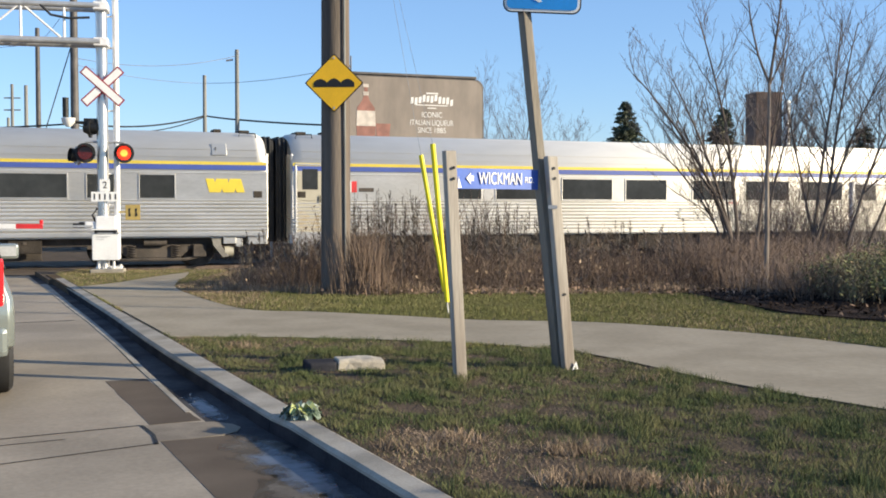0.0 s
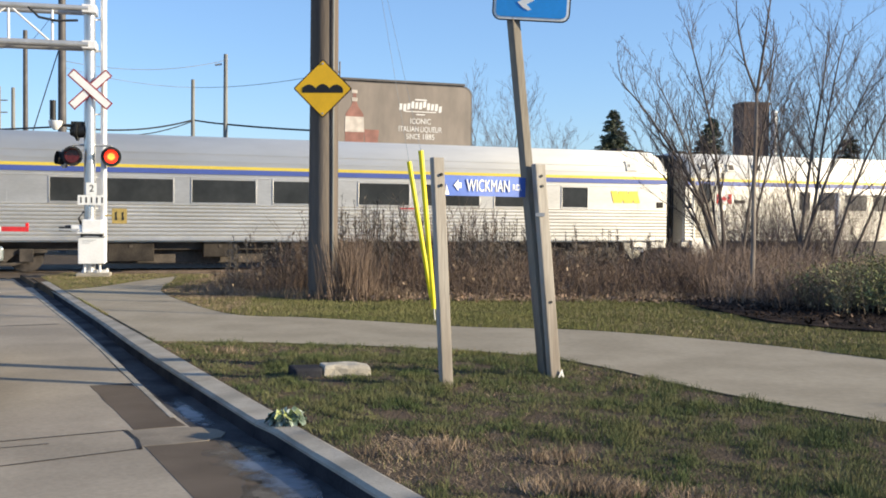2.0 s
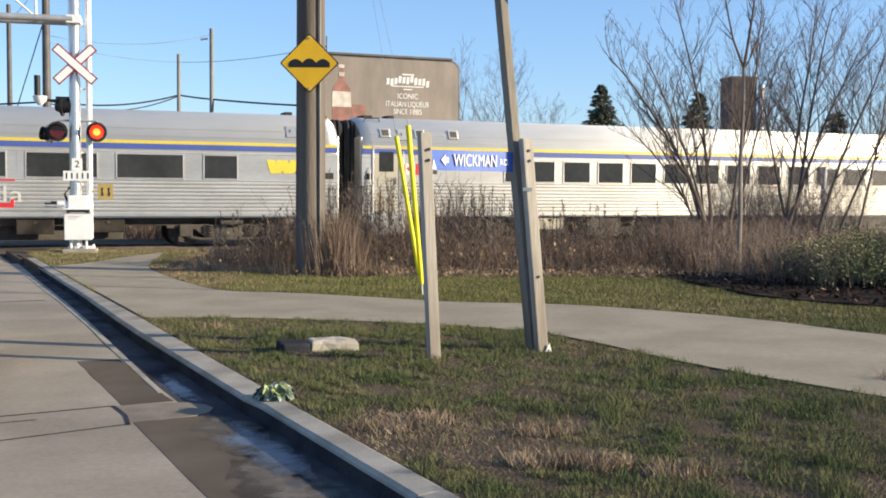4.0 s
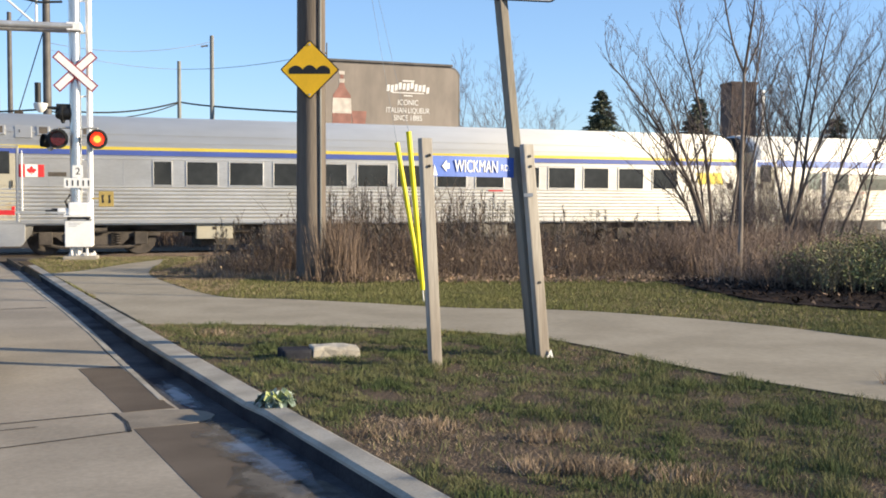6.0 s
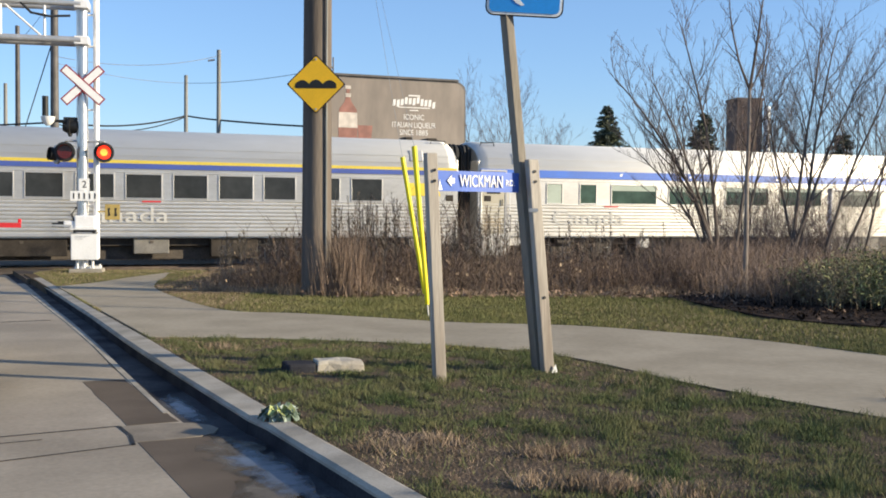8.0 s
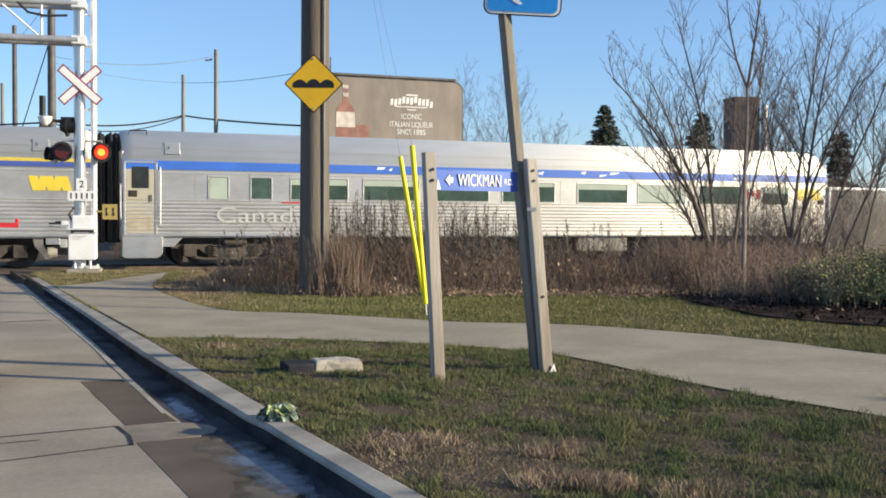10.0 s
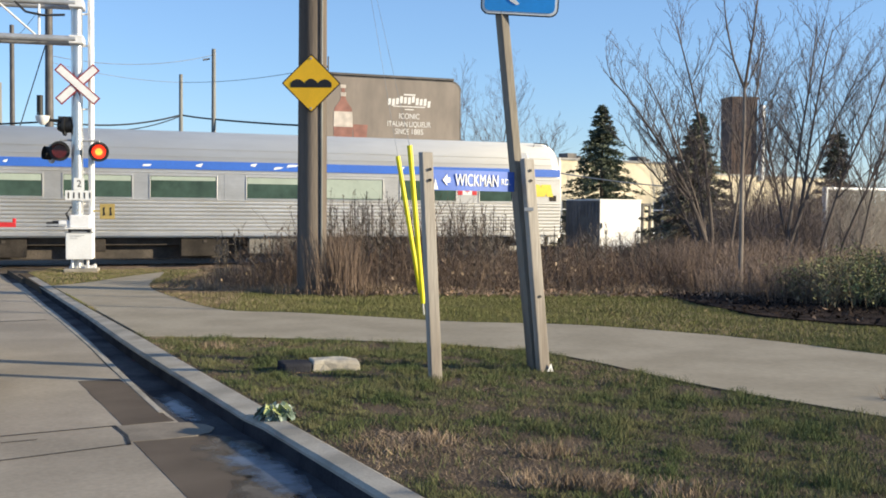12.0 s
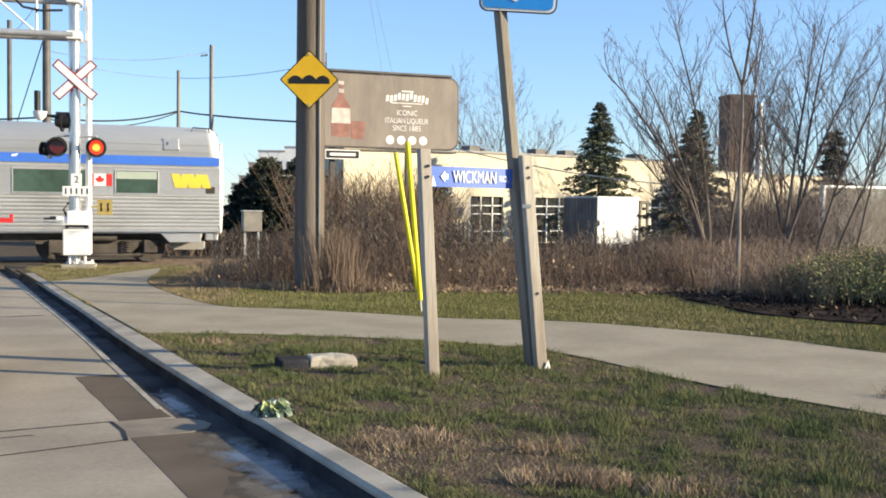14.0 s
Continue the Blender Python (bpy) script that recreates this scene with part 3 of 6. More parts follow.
def rail_door(car, x, side):
    m = face(1.515, side) @ pose(x, 0, 0)
    d = part("door", Build().box(-0.40, 0.40, -0.012, 0.03, 0.98, 3.0), "door_cream", car, "cream painted vestibule door", bevel=0.02, m=m)
    part("door_pane", Build().box(-0.24, 0.24, -0.02, 0.0, 2.28, 2.90), "window", d, bevel=0.006)
    rim = Build()
    for a, b, c, e in ((-0.47, -0.41, 0.95, 3.06), (0.41, 0.47, 0.95, 3.06), (-0.47, 0.47, 3.0, 3.06)):
        rim.box(a, b, -0.03, 0.02, c, e)
    part("door_frame", rim, "steel", d, bevel=0.01)
    part("door_handle", Build().tube([(0.30, -0.05, 1.9), (0.30, -0.05, 2.1)], 0.018, 8), "black", d)
    part("grab_rail", Build().tube([(-0.55, -0.02, 1.4), (-0.55, -0.07, 1.45), (-0.55, -0.07, 2.35), (-0.55, -0.02, 2.4)], 0.016, 8), "aluminium", car, m=m)
    part("grab_rail", Build().tube([(0.55, -0.02, 1.2), (0.55, -0.07, 1.25), (0.55, -0.07, 2.85), (0.55, -0.02, 2.9)], 0.02, 8), "aluminium", car, m=m)
    part("step_well", Build().prism([(-0.5, 0.94), (0.62, 0.94), (0.62, 0.42), (0.55, 0.32), (0.45, 0.28), (-0.42, 0.28), (-0.5, 0.34)], 0.4, base=0.0), "steel", car, "steel panel over the folded steps", bevel=0.01, m=m)
    part("rust_streak", Build().prism([(-0.36, 1.05), (0.3, 1.05), (0.26, 1.5), (0.02, 1.42), (-0.2, 1.66), (-0.35, 1.6)], 0.004, base=-0.0135), "rust", d, "faint rusty stain")


def bogie(car, x):
    arch = [(-1.85, 0.54), (-1.85, 0.72), (-0.95, 0.80), (0.95, 0.80), (1.85, 0.72), (1.85, 0.54), (1.02, 0.50), (0.75, 0.27), (-0.75, 0.27), (-1.02, 0.50)]
    b = part("bogie", Build().prism(arch, 0.12, base=-1.10).prism(arch, 0.12, base=0.98).box(-0.35, 0.35, -1.08, 1.08, 0.35, 0.66), "under", car, "grimy steel bogie", bevel=0.02, m=pose(x, 0, 0))
    for s in (-1, 1):
        for k in (-1.3, 1.3):
            part("axle_box", Build().box(k - 0.19, k + 0.19, s * 1.12 - 0.09, s * 1.12 + 0.09, 0.29, 0.66), "under", b, bevel=0.03)
        for k in (-0.62, 0.62):
            coil = Build()
            for j in range(5):
                ring = [(k + 0.11 * math.cos(a * math.pi / 5), s * 1.12 + 0.11 * math.sin(a * math.pi / 5), 0.33 + j * 0.07) for a in range(11)]
                coil.tube(ring, 0.022, 5, False)
            part("spring", coil, "wheel_steel", b, smooth=True)
        part("equalizer_bar", Build().tube([(-1.3, s * 1.1, 0.3), (-0.9, s * 1.1, 0.22), (0.9, s * 1.1, 0.22), (1.3, s * 1.1, 0.3)], 0.05, 6), "under", b)
        part("brake_cylinder", Build().tube([(-0.3, s * 1.22, 0.72), (0.35, s * 1.22, 0.72)], 0.1, 10), "under", b, smooth=True)
    return b


def wheel_pair(car, x):
    w = Build()
    for s in (-1, 1):
        for ra, ya, yb in ((0.455, 0.68, 0.80), (0.485, 0.64, 0.68)):
            w.tube([(0, s * ya, 0), (0, s * yb, 0)], ra, 24)
        w.tube([(0, s * 0.80, 0), (0, s * 0.86, 0)], [0.15, 0.12], 12)
        for a in range(4):
            c, d = math.cos(a * math.pi / 2), math.sin(a * math.pi / 2)
            w.tube([(0.27 * c, s * 0.795, 0.27 * d), (0.27 * c, s * 0.812, 0.27 * d)], 0.05, 8)
    w.tube([(0, -1.2, 0), (0, 1.2, 0)], 0.085, 10)
    return part("wheel_set", w, "wheel_steel", car, "steel wheels on an axle", smooth=True, m=pose(x, 0, 0.455))


def rail_car(label, windows, door_x, flag_x, vent_x, emblem_x, word_x, boxes, late=False):
    """One stainless steel coach; x along it, its road side towards -y."""
    car = thing("railway_coach", label, "railway coach", group="coaches of the train")
    body = Build()
    for s in (-1, 1):
        body.add(shell([(s * y, z) for y, z in SIDE], -HALF, HALF).v, shell(SIDE, -HALF, HALF).f[:-2])
    body.box(-HALF, HALF, -1.46, 1.46, 0.86, 0.93)
    n = len(SIDE)
    for x in (-HALF, HALF):
        pts = [(x, -y, z) for y, z in SIDE] + [(x, y, z) for y, z in reversed(SIDE)]
        body.add(pts, [tuple(range(len(pts)))])
    part("body", body, "steel", car, "fluted stainless steel body")
    full = [(-y, z) for y, z in ROOF] + [(y, z) for y, z in reversed(ROOF[:-1])]
    roof = Build()
    # the roof ends slope in, and thin ribs run along it
    rings = [(-HALF, 0.90), (-HALF + 0.12, 0.975), (-HALF + 0.35, 1.0), (HALF - 0.35, 1.0), (HALF - 0.12, 0.975), (HALF, 0.90)]
    k = len(full)
    roof.add([(x, y * (1 if z < 2.9 else 0.4 + 0.6 * s), 2.80 + (z - 2.80) * s) for x, s in rings for y, z in full],
             [(i * k + j, i * k + j + 1, (i + 1) * k + j + 1, (i + 1) * k + j) for i in range(len(rings) - 1) for j in range(k - 1)] + [tuple(range(k)), tuple(reversed(range((len(rings) - 1) * k, len(rings) * k)))])
    part("roof", roof, "roof", car, "dull steel roof", smooth=True)
    for s in (-1, 1):
        for j, (y, z) in enumerate(((1.512, 3.20), (1.455, 3.42))):
            part("roof_seam", Build().box(-HALF + 0.3, HALF - 0.3, s * y - 0.008, s * y + 0.014, z, z + 0.016), "roof", car)
        m = face(1.530, s)
        if late:
            part("blue_band", Build().box(-HALF + 0.02, HALF - 0.02, -0.004, 0.02, 2.83, 3.08), "bright_blue", car, "bright blue band with worn white marks", m=m)
            rng = random.Random(5)
            for q in (-5.0, -4.6, -0.9, 2.2, 2.9, 3.3, 6.9, 8.4, -7.4, 0.6):
                w = rng.uniform(0.12, 0.42)
                z0 = rng.uniform(2.88, 2.97)
                zs = [rng.uniform(-0.02, 0.02) for _ in range(4)]
                mark = Build().prism([(q, z0 + zs[0]), (q + w * 0.7, z0 + zs[1]), (q + w, z0 + 0.08 + zs[2]), (q + 0.1 * w, z0 + 0.07 + zs[3])], 0.004, base=-0.007)
                part("worn_mark", mark, "flag_white", car, "white worn mark", m=m)
        else:
            part("blue_stripe", Build().box(-HALF + 0.02, HALF - 0.02, -0.004, 0.02, 2.84, 2.985), "blue", car, "dark blue stripe", m=m)
            part("yellow_stripe", Build().box(-HALF + 0.02, HALF - 0.02, -0.005, 0.02, 2.985, 3.075), "yellow", car, "yellow stripe", m=m)
        part("belt_rail", Build().box(-HALF, HALF, -0.012, 0.01, 1.93, 1.965), "steel", car, bevel=0.008, m=face(1.515, s))
        part("window_rail", Build().box(-HALF, HALF, -0.012, 0.01, 2.72, 2.75), "steel", car, bevel=0.008, m=face(1.515, s))
        part("sill", Build().box(-HALF, HALF, -0.015, 0.02, 0.90, 1.0), "steel", car, bevel=0.01, m=face(1.515, s))
        for x0, x1, *rest in windows:
            window(car, x0, x1, s, glass="green_window" if late else "window", blind=rest[0] if rest else 0.0, z1=2.63 if late else 2.67)
        seams = [x for x in range(-11, 12, 2)]
        for x in seams:
            if all(not (w[0] - 0.2 < x + 0.45 < w[1] + 0.2) for w in windows):
                part("panel_joint", Build().box(x + 0.44, x + 0.46, -0.006, 0.01, 1.97, 2.72), "steel", car, m=face(1.515, s))
        if door_x is not None:
            rail_door(car, door_x, s)
        if flag_x is not None:
            flag(car, flag_x, 2.37, s)
        if vent_x is not None:
            part("louvre", Build().box(vent_x - 0.24, vent_x + 0.24, -0.012, 0.01, 2.22, 2.34), "under", car, "small dark louvre", bevel=0.03, m=face(1.515, s))
        if emblem_x is not None:
            emblem(car, emblem_x, 2.38, s)
        if word_x is not None:
            part("red_mark", Build().box(word_x + 0.62, word_x + 1.15, -0.008, 0.006, 1.885, 1.925), "red", car, "small red bar over the word", m=face(1.534, s))
            word = lettering("wordmark", "Canada", 0.66, "faded", car, face(1.534, s) @ pose(word_x, 0, 1.50, 90), "pale painted word", width=2.7)
        for x0, x1, z0, z1, *finish in boxes:
            box = part("equipment_box", Build().box(x0, x1, s * 1.24 - 0.12, s * 1.24 + 0.12, z0, z1), finish[0] if finish else "grime", car, bevel=0.03)
            part("box_latch", Build().box((x0 + x1) / 2 - 0.05, (x0 + x1) / 2 + 0.05, s * 1.37 - 0.012, s * 1.37 + 0.012, z1 - 0.16, z1 - 0.08), "under", box)
    part("underframe", Build().box(-HALF + 0.3, HALF - 0.3, -1.1, 1.1, 0.62, 0.88).box(-6.3, 6.3, -0.85, 0.85, 0.22, 0.7), "under", car, "grimy underframe", bevel=0.03)
    for s in (-1, 1):
        e = Build()
        for j in range(1 if late and s > 0 else 5):
            x = s * (HALF + 0.02 + j * 0.072)
            w = 0.80 + (0.05 if j % 2 else 0)
            q = 3.86 + (0.05 if j % 2 else 0)
            e.prism([(-w, 0.70), (w, 0.70), (w, q - 0.25), (w - 0.07, q - 0.08), (w - 0.25, q), (0.25 - w, q), (0.07 - w, q - 0.08), (-w, q - 0.25)], 0.068, m=pose(x + 0.034, 0, 0, 0, 0, 90))
        part("bellows", e, "rubber", car, "black rubber gangway bellows", bevel=0.02)
        part("end_wall", Build().box(s * HALF - 0.03, s * HALF + 0.05, -1.42, 1.42, 0.80, 3.35), "steel", car, bevel=0.03)
        if late and s > 0:
            part("tail_pipe", Build().tube([(HALF + 0.06, -1.3, 0.9), (HALF + 0.09, -1.34, 2.2), (HALF + 0.06, -1.3, 3.5)], 0.04, 8), "aluminium", car, "upright pipe on the rear end")
        part("coupler", Build().box(s * HALF, s * (HALF + 0.40), -0.12, 0.12, 0.72, 0.94) if s > 0 else Build().box(-HALF - 0.40, -HALF, -0.12, 0.12, 0.72, 0.94), "under", car, bevel=0.03)
        for x in (HALF - 1.4,):
            for q in (-1, 1):
                hatch = part("roof_hatch", Build().box(-0.22, 0.22, -0.02, 0.03, -0.19, 0.19), "roof", car, "raised roof hatch", bevel=0.015, m=pose(s * x, q * 1.448, 3.44, q * 24))
                part("hatch_handle", Build().tube([(-0.1, -q * 0.02 + q * 0.04, 0.05), (-0.1, q * 0.06, 0.0), (-0.1, q * 0.04, -0.05)], 0.012, 6), "black", hatch)
        part("roof_grab", Build().tube([(s * (HALF - 0.75), -0.95, 3.80), (s * (HALF - 0.72), -1.0, 3.97), (s * (HALF - 0.25), -1.0, 3.95), (s * (HALF - 0.2), -0.95, 3.74)], 0.022, 6), "black", car, "dark grab rail on the roof end")
        if not late:
            part("roof_cowl", Build().box(s * (HALF - 0.5) - 0.16, s * (HALF - 0.5) + 0.16, -0.55, 0.2, 3.9, 4.08).box(s * (HALF - 1.3) - 0.12, s * (HALF - 1.3) + 0.12, -0.5, 0.1, 3.95, 4.1), "grime", car, "grimy roof cowl", bevel=0.03)
        part("end_plate", Build().box(s * (HALF - 0.28) - 0.13, s * (HALF - 0.28) + 0.13, -1.53, -1.51, 2.03, 2.22), "grime", car, "small dark plate", bevel=0.01)
        bogie(car, s * 9.35)
        for q in (-1, 1):
            if not late:
                out = q * 1.34
                part("hanger", Build().prism([(s * (HALF - 1.64), 0.88), (s * (HALF - 1.36), 0.88), (s * (HALF - 1.34), 0.62), (s * (HALF - 1.12), 0.30), (s * (HALF - 1.3), 0.26), (s * (HALF - 1.58), 0.62)], 0.1, base=out - 0.05), "box_grey", car, "tapered steel hanger", bevel=0.01)
                part("air_tank", Build().tube([(s * (HALF - 1.24), out - q * 0.1, 0.44), (s * (HALF - 0.98), out - q * 0.1, 0.44)], 0.16, 14), "door_cream", car, "small tan air tank", smooth=True)
                part("junction_box", Build().box(s * (HALF - 1.1) - 0.19, s * (HALF - 1.1) + 0.19, out - 0.1, out + 0.1, 0.67, 0.88), "steel", car, bevel=0.02)
                part("junction_box", Build().box(s * (HALF - 0.82) - 0.1, s * (HALF - 0.82) + 0.1, out - 0.08, out + 0.08, 0.58, 0.83), "galv", car, bevel=0.02)
                part("end_plate_low", Build().box(s * (HALF - 0.24) - 0.32, s * (HALF - 0.24) + 0.26, out - 0.1, out + 0.17, 0.65, 0.93), "steel", car, "steel corner plate", bevel=0.02)
                continue
            part("end_skirt", Build().prism([(s * (HALF - 1.75), 0.92), (s * (HALF - 1.45), 0.60), (s * (HALF - 0.55), 0.60), (s * (HALF - 0.5), 0.92)], 0.16, base=q * 1.36 - 0.08), "steel", car, "steel end skirt", bevel=0.01)
            part("end_step", Build().box(s * (HALF - 0.22) - 0.18, s * (HALF - 0.22) + 0.18, q * 1.34 - 0.1, q * 1.34 + 0.1, 0.66, 0.92), "steel", car, bevel=0.02)
    wheels = [wheel_pair(car, s * 9.35 + k) for s in (-1, 1) for k in (-1.3, 1.3)]
    return car, wheels


BOXES = [(-5.9, -4.6, 0.30, 0.86), (-3.2, -2.2, 0.42, 0.86), (-0.6, 1.6, 0.34, 0.86), (3.4, 4.4, 0.40, 0.86), (5.4, 6.3, 0.44, 0.86)]
coach_a = rail_car("long stainless steel coach with yellow and blue stripes",
                   [(8.93, 9.90), (7.50, 8.32), (5.0, 6.96), (2.7, 4.5), (0.4, 2.2), (-1.9, -0.1), (-4.2, -2.4), (-6.5, -4.7), (-8.3, -7.3)], None, None, None, 11.38, None, BOXES)
coach_b = rail_car("stainless steel coach with long dark windows and striped letterboard",
                   [(-7.44, -6.46), (-5.93, -4.1), (-3.55, -1.7), (-1.16, 0.42), (1.50, 3.14), (3.68, 5.53), (6.08, 7.91), (8.53, 9.48)], -12.05, -10.92, -10.28, 10.97, 2.23, BOXES)
coach_c = rail_car("stainless steel coach with a row of square dark windows",
                   [(-7.72, -7.23), (-6.78, -5.91), (-5.54, -4.57), (-4.22, -3.28), (-2.93, -1.96), (-1.60, -0.63), (-0.30, 0.67), (1.03, 2.03), (2.38, 3.35), (3.71, 4.65), (5.02, 5.99), (6.35, 7.28), (7.70, 8.66), (9.07, 10.03)],
                   -11.80, -11.0, -10.33, 11.45, 2.2, [(-6.5, -5.42, 0.43, 0.87, "door_cream"), (-4.54, -3.24, 0.2, 0.87, "under"), (-1.6, 0.8, 0.34, 0.86), (2.6, 3.6, 0.40, 0.86, "box_grey"), (4.8, 6.2, 0.3, 0.86)])
coach_d = rail_car("last stainless steel coach with green windows and bright blue band",
                   [(-10.15, -9.6, 1.0), (-8.91, -8.31), (-7.7, -5.94, 0.3), (-5.41, -3.6, 0.3), (-3.04, -1.2, 0.25), (-0.68, 1.2, 0.2), (2.1, 4.0, 0.3), (4.45, 6.35, 0.95), (6.94, 8.82), (9.65, 10.8, 0.35)],
                   -12.1, 9.22, None, 11.78, -8.6, [(-6.48, -6.09, 0.5, 0.9, "white"), (-5.2, -4.0, 0.30, 0.86), (-2.6, -1.9, 0.45, 0.86), (0.2, 1.6, 0.3, 0.86), (2.2, 4.12, 0.36, 0.88, "box_grey"), (5.0, 6.4, 0.3, 0.84)], late=True)
for x in (-11.83, -10.68, -9.53):
    for side in (-1, 1):
        vent = part("roof_vent", Build().box(-0.17, 0.17, -0.03, 0.03, -0.15, 0.15), "roof", coach_c[0], "small framed roof vent", bevel=0.012, m=pose(x, side * 1.435, 3.48, side * 24))
        part("vent_mesh", Build().box(-0.11, 0.11, side * 0.031 - 0.004, side * 0.031 + 0.004, -0.10, 0.10), "under", vent)
COACHES = [coach_a, coach_b, coach_c, coach_d]


# ---- the crossing signal ----
signal = thing("crossing_signal", "white railway crossing mast with flashers, crossbuck and gate arm", "crossing signal", pose(-8.42, 26.8, 0, 0, 0, 12))


def signal_lamp(x, y, turn=0.0, name="flasher"):
    """A round lamp with black backing, hood, lit lens and an added dark flap that turns before it to imitate blinking.
    """
    m = pose(x, y, 2.98, 0, 0, turn)
    lamp = part(name, Build().tube([(0, 0.02, 0), (0, -0.03, 0)], 0.245, 28).tube([(0, 0.14, 0), (0, 0.02, 0)], [0.10, 0.17], 20), "black", signal, "round black flasher lamp", smooth=True, m=m)
    hood = Build()
    n = 20
    for i in range(n):
        a0, a1 = math.pi * (-0.12 + 1.24 * i / n), math.pi * (-0.12 + 1.24 * (i + 1) / n)
        d0, d1 = -0.07 - 0.24 * max(0, math.sin(a0)), -0.07 - 0.24 * max(0, math.sin(a1))
        for r0, r1 in ((0.175, 0.183),):
            p = [(r * math.cos(a), yy, r * math.sin(a)) for r in (r0, r1) for a, yy in ((a0, -0.03), (a1, -0.03), (a1, d1), (a0, d0))]
            hood.add(p, [(0, 1, 2, 3), (7, 6, 5, 4), (2, 3, 7, 6), (0, 1, 5, 4)])
    part("hood", hood, "black", lamp, smooth=True)
    part("lens", Build().tube([(0, -0.031, 0), (0, -0.045, 0), (0, -0.055, 0)], [0.165, 0.155, 0.11], 28), "lamp_red", lamp, "glowing red lens", smooth=True)
    part("lamp_core", Build().tube([(0, -0.055, 0), (0, -0.063, 0)], [0.088, 0.05], 22), "lamp_core", lamp)
    # added flap hides the ever-glowing lens so the lamp seems unlit
    vane = part("vane", Build().tube([(0, -0.003, -0.17), (0, 0.003, -0.17)], 0.172, 26), "dark_lens", lamp, "added dark red flap that makes the lamp blink", m=pose(0, -0.075, 0.17))
    return lamp, vane


def build_signal():
    part("mast", Build().tube([(-0.06, 0, 0.1), (-0.06, 0, 7.4)], 0.14, 18), "mast_metal", signal, "bare aluminium mast", smooth=True)
    part("rear_mast", Build().tube([(0.27, 0.05, 0.35), (0.27, 0.05, 7.4)], 0.075, 14), "aluminium", signal, smooth=True)
    for i in range(9):
        z = 0.9 + i * 0.78
        part("rung", Build().tube([(-0.02, 0.05, z), (0.27, 0.05, z + 0.03)], 0.022, 8), "aluminium", signal)
    base = part("footing", Build().box(-0.36, 0.44, -0.36, 0.36, -0.1, 0.10), "kerb", signal, "concrete footing", bevel=0.03)
    part("base_flange", Build().box(-0.24, 0.38, -0.2, 0.22, 0.10, 0.16), "aluminium", base, bevel=0.01)
    for x in (-0.2, 0.34):
        for y in (-0.16, 0.18):
            part("bolt", Build().tube([(x, y, 0.16), (x, y, 0.2)], 0.025, 6), "galv", base)
    part("control_box", Build().box(-0.30, 0.33, -0.42, -0.12, 0.33, 0.98), "white", signal, "white gate control box", bevel=0.02)
    part("box_lid", Build().box(-0.32, 0.35, -0.44, -0.1, 0.98, 1.01), "galv", signal, bevel=0.008)
    # solid black block stands for the shade in the gap over the lid
    part("lid_gap", Build().box(-0.24, 0.28, -0.40, -0.12, 1.01, 1.07), "black", signal, "black block painted as the shade under the gate mechanism")
    part("top_plate", Build().box(-0.32, 0.35, -0.43, -0.1, 1.07, 1.10), "white", signal, bevel=0.006)
    for x in (-0.2, 0.24):
        part("hinge", Build().box(x - 0.035, x + 0.035, -0.445, -0.42, 0.99, 1.05), "black", signal, bevel=0.004)
    for z, w in ((0.92, 0.34), (0.89, 0.26), (0.845, 0.18)):
        part("label_line", Build().box(-0.2, -0.2 + w, -0.426, -0.419, z - 0.006, z + 0.006), "galv", signal)
    for x in (-0.16, 0.0, 0.2):
        part("box_leg", Build().tube([(x, -0.27, 0.12), (x, -0.27, 0.34)], 0.035, 10), "aluminium", signal, smooth=True)
    part("counterweight_hub", Build().tube([(-0.62, -0.22, 1.2), (-0.46, -0.22, 1.2)], 0.075, 12).box(-0.76, -0.62, -0.27, -0.17, 1.13, 1.24), "black", signal, "dark gate counterweight hub", bevel=0.01)
    part("gate_mechanism", Build().box(-0.22, 0.26, -0.34, 0.05, 1.10, 1.42).box(-0.48, -0.22, -0.3, -0.08, 1.1, 1.28), "aluminium", signal, bevel=0.03)
    part("crank", Build().tube([(-0.2, -0.2, 1.2), (-0.3, -0.2, 1.45), (-0.18, -0.2, 1.62)], 0.03, 8), "black", signal)
    # crossbuck
    for a in (42, -44):
        m = pose(-0.03, -0.19 - (0.02 if a > 0 else 0), 4.62, 0, a, 0)
        blade = part("crossbuck_blade", Build().box(-0.62, 0.62, -0.006, 0.006, -0.115, 0.115), "border_red", signal, "red bordered white crossbuck blade", bevel=0.003, m=m)
        part("blade_face", Build().box(-0.585, 0.585, -0.011, -0.005, -0.082, 0.082), "white", blade)
    # track count plate
    plate = part("track_plate", Build().box(-0.33, 0.33, -0.19, -0.178, 1.78, 2.02), "white", signal, "white plate with dark bars", bevel=0.004)
    for i in range(5):
        x = -0.25 + i * 0.125
        part("plate_bar", Build().box(x - 0.016, x + 0.016, -0.196, -0.188, 1.83, 1.97), "black", plate)
    small = part("number_plate_panel", Build().box(-0.13, 0.12, -0.19, -0.18, 2.03, 2.33), "white", signal, bevel=0.004)
    lettering("figure", "2", 0.24, "black", small, pose(0, -0.191, 2.18, 90))
    pan = part("notice_plate", Build().box(0.47, 0.83, -0.03, -0.02, 1.32, 1.70).box(0.3, 0.5, -0.02, 0.0, 1.5, 1.54), "notice", signal, "small faded yellow notice plate", bevel=0.004)
    for x in (0.57, 0.73):
        part("notice_mark", Build().prism([(x - 0.03, 1.60), (x + 0.03, 1.62), (x + 0.01, 1.53), (x + 0.035, 1.42), (x - 0.03, 1.40), (x - 0.015, 1.5)], 0.006, base=-0.037), "black", pan)
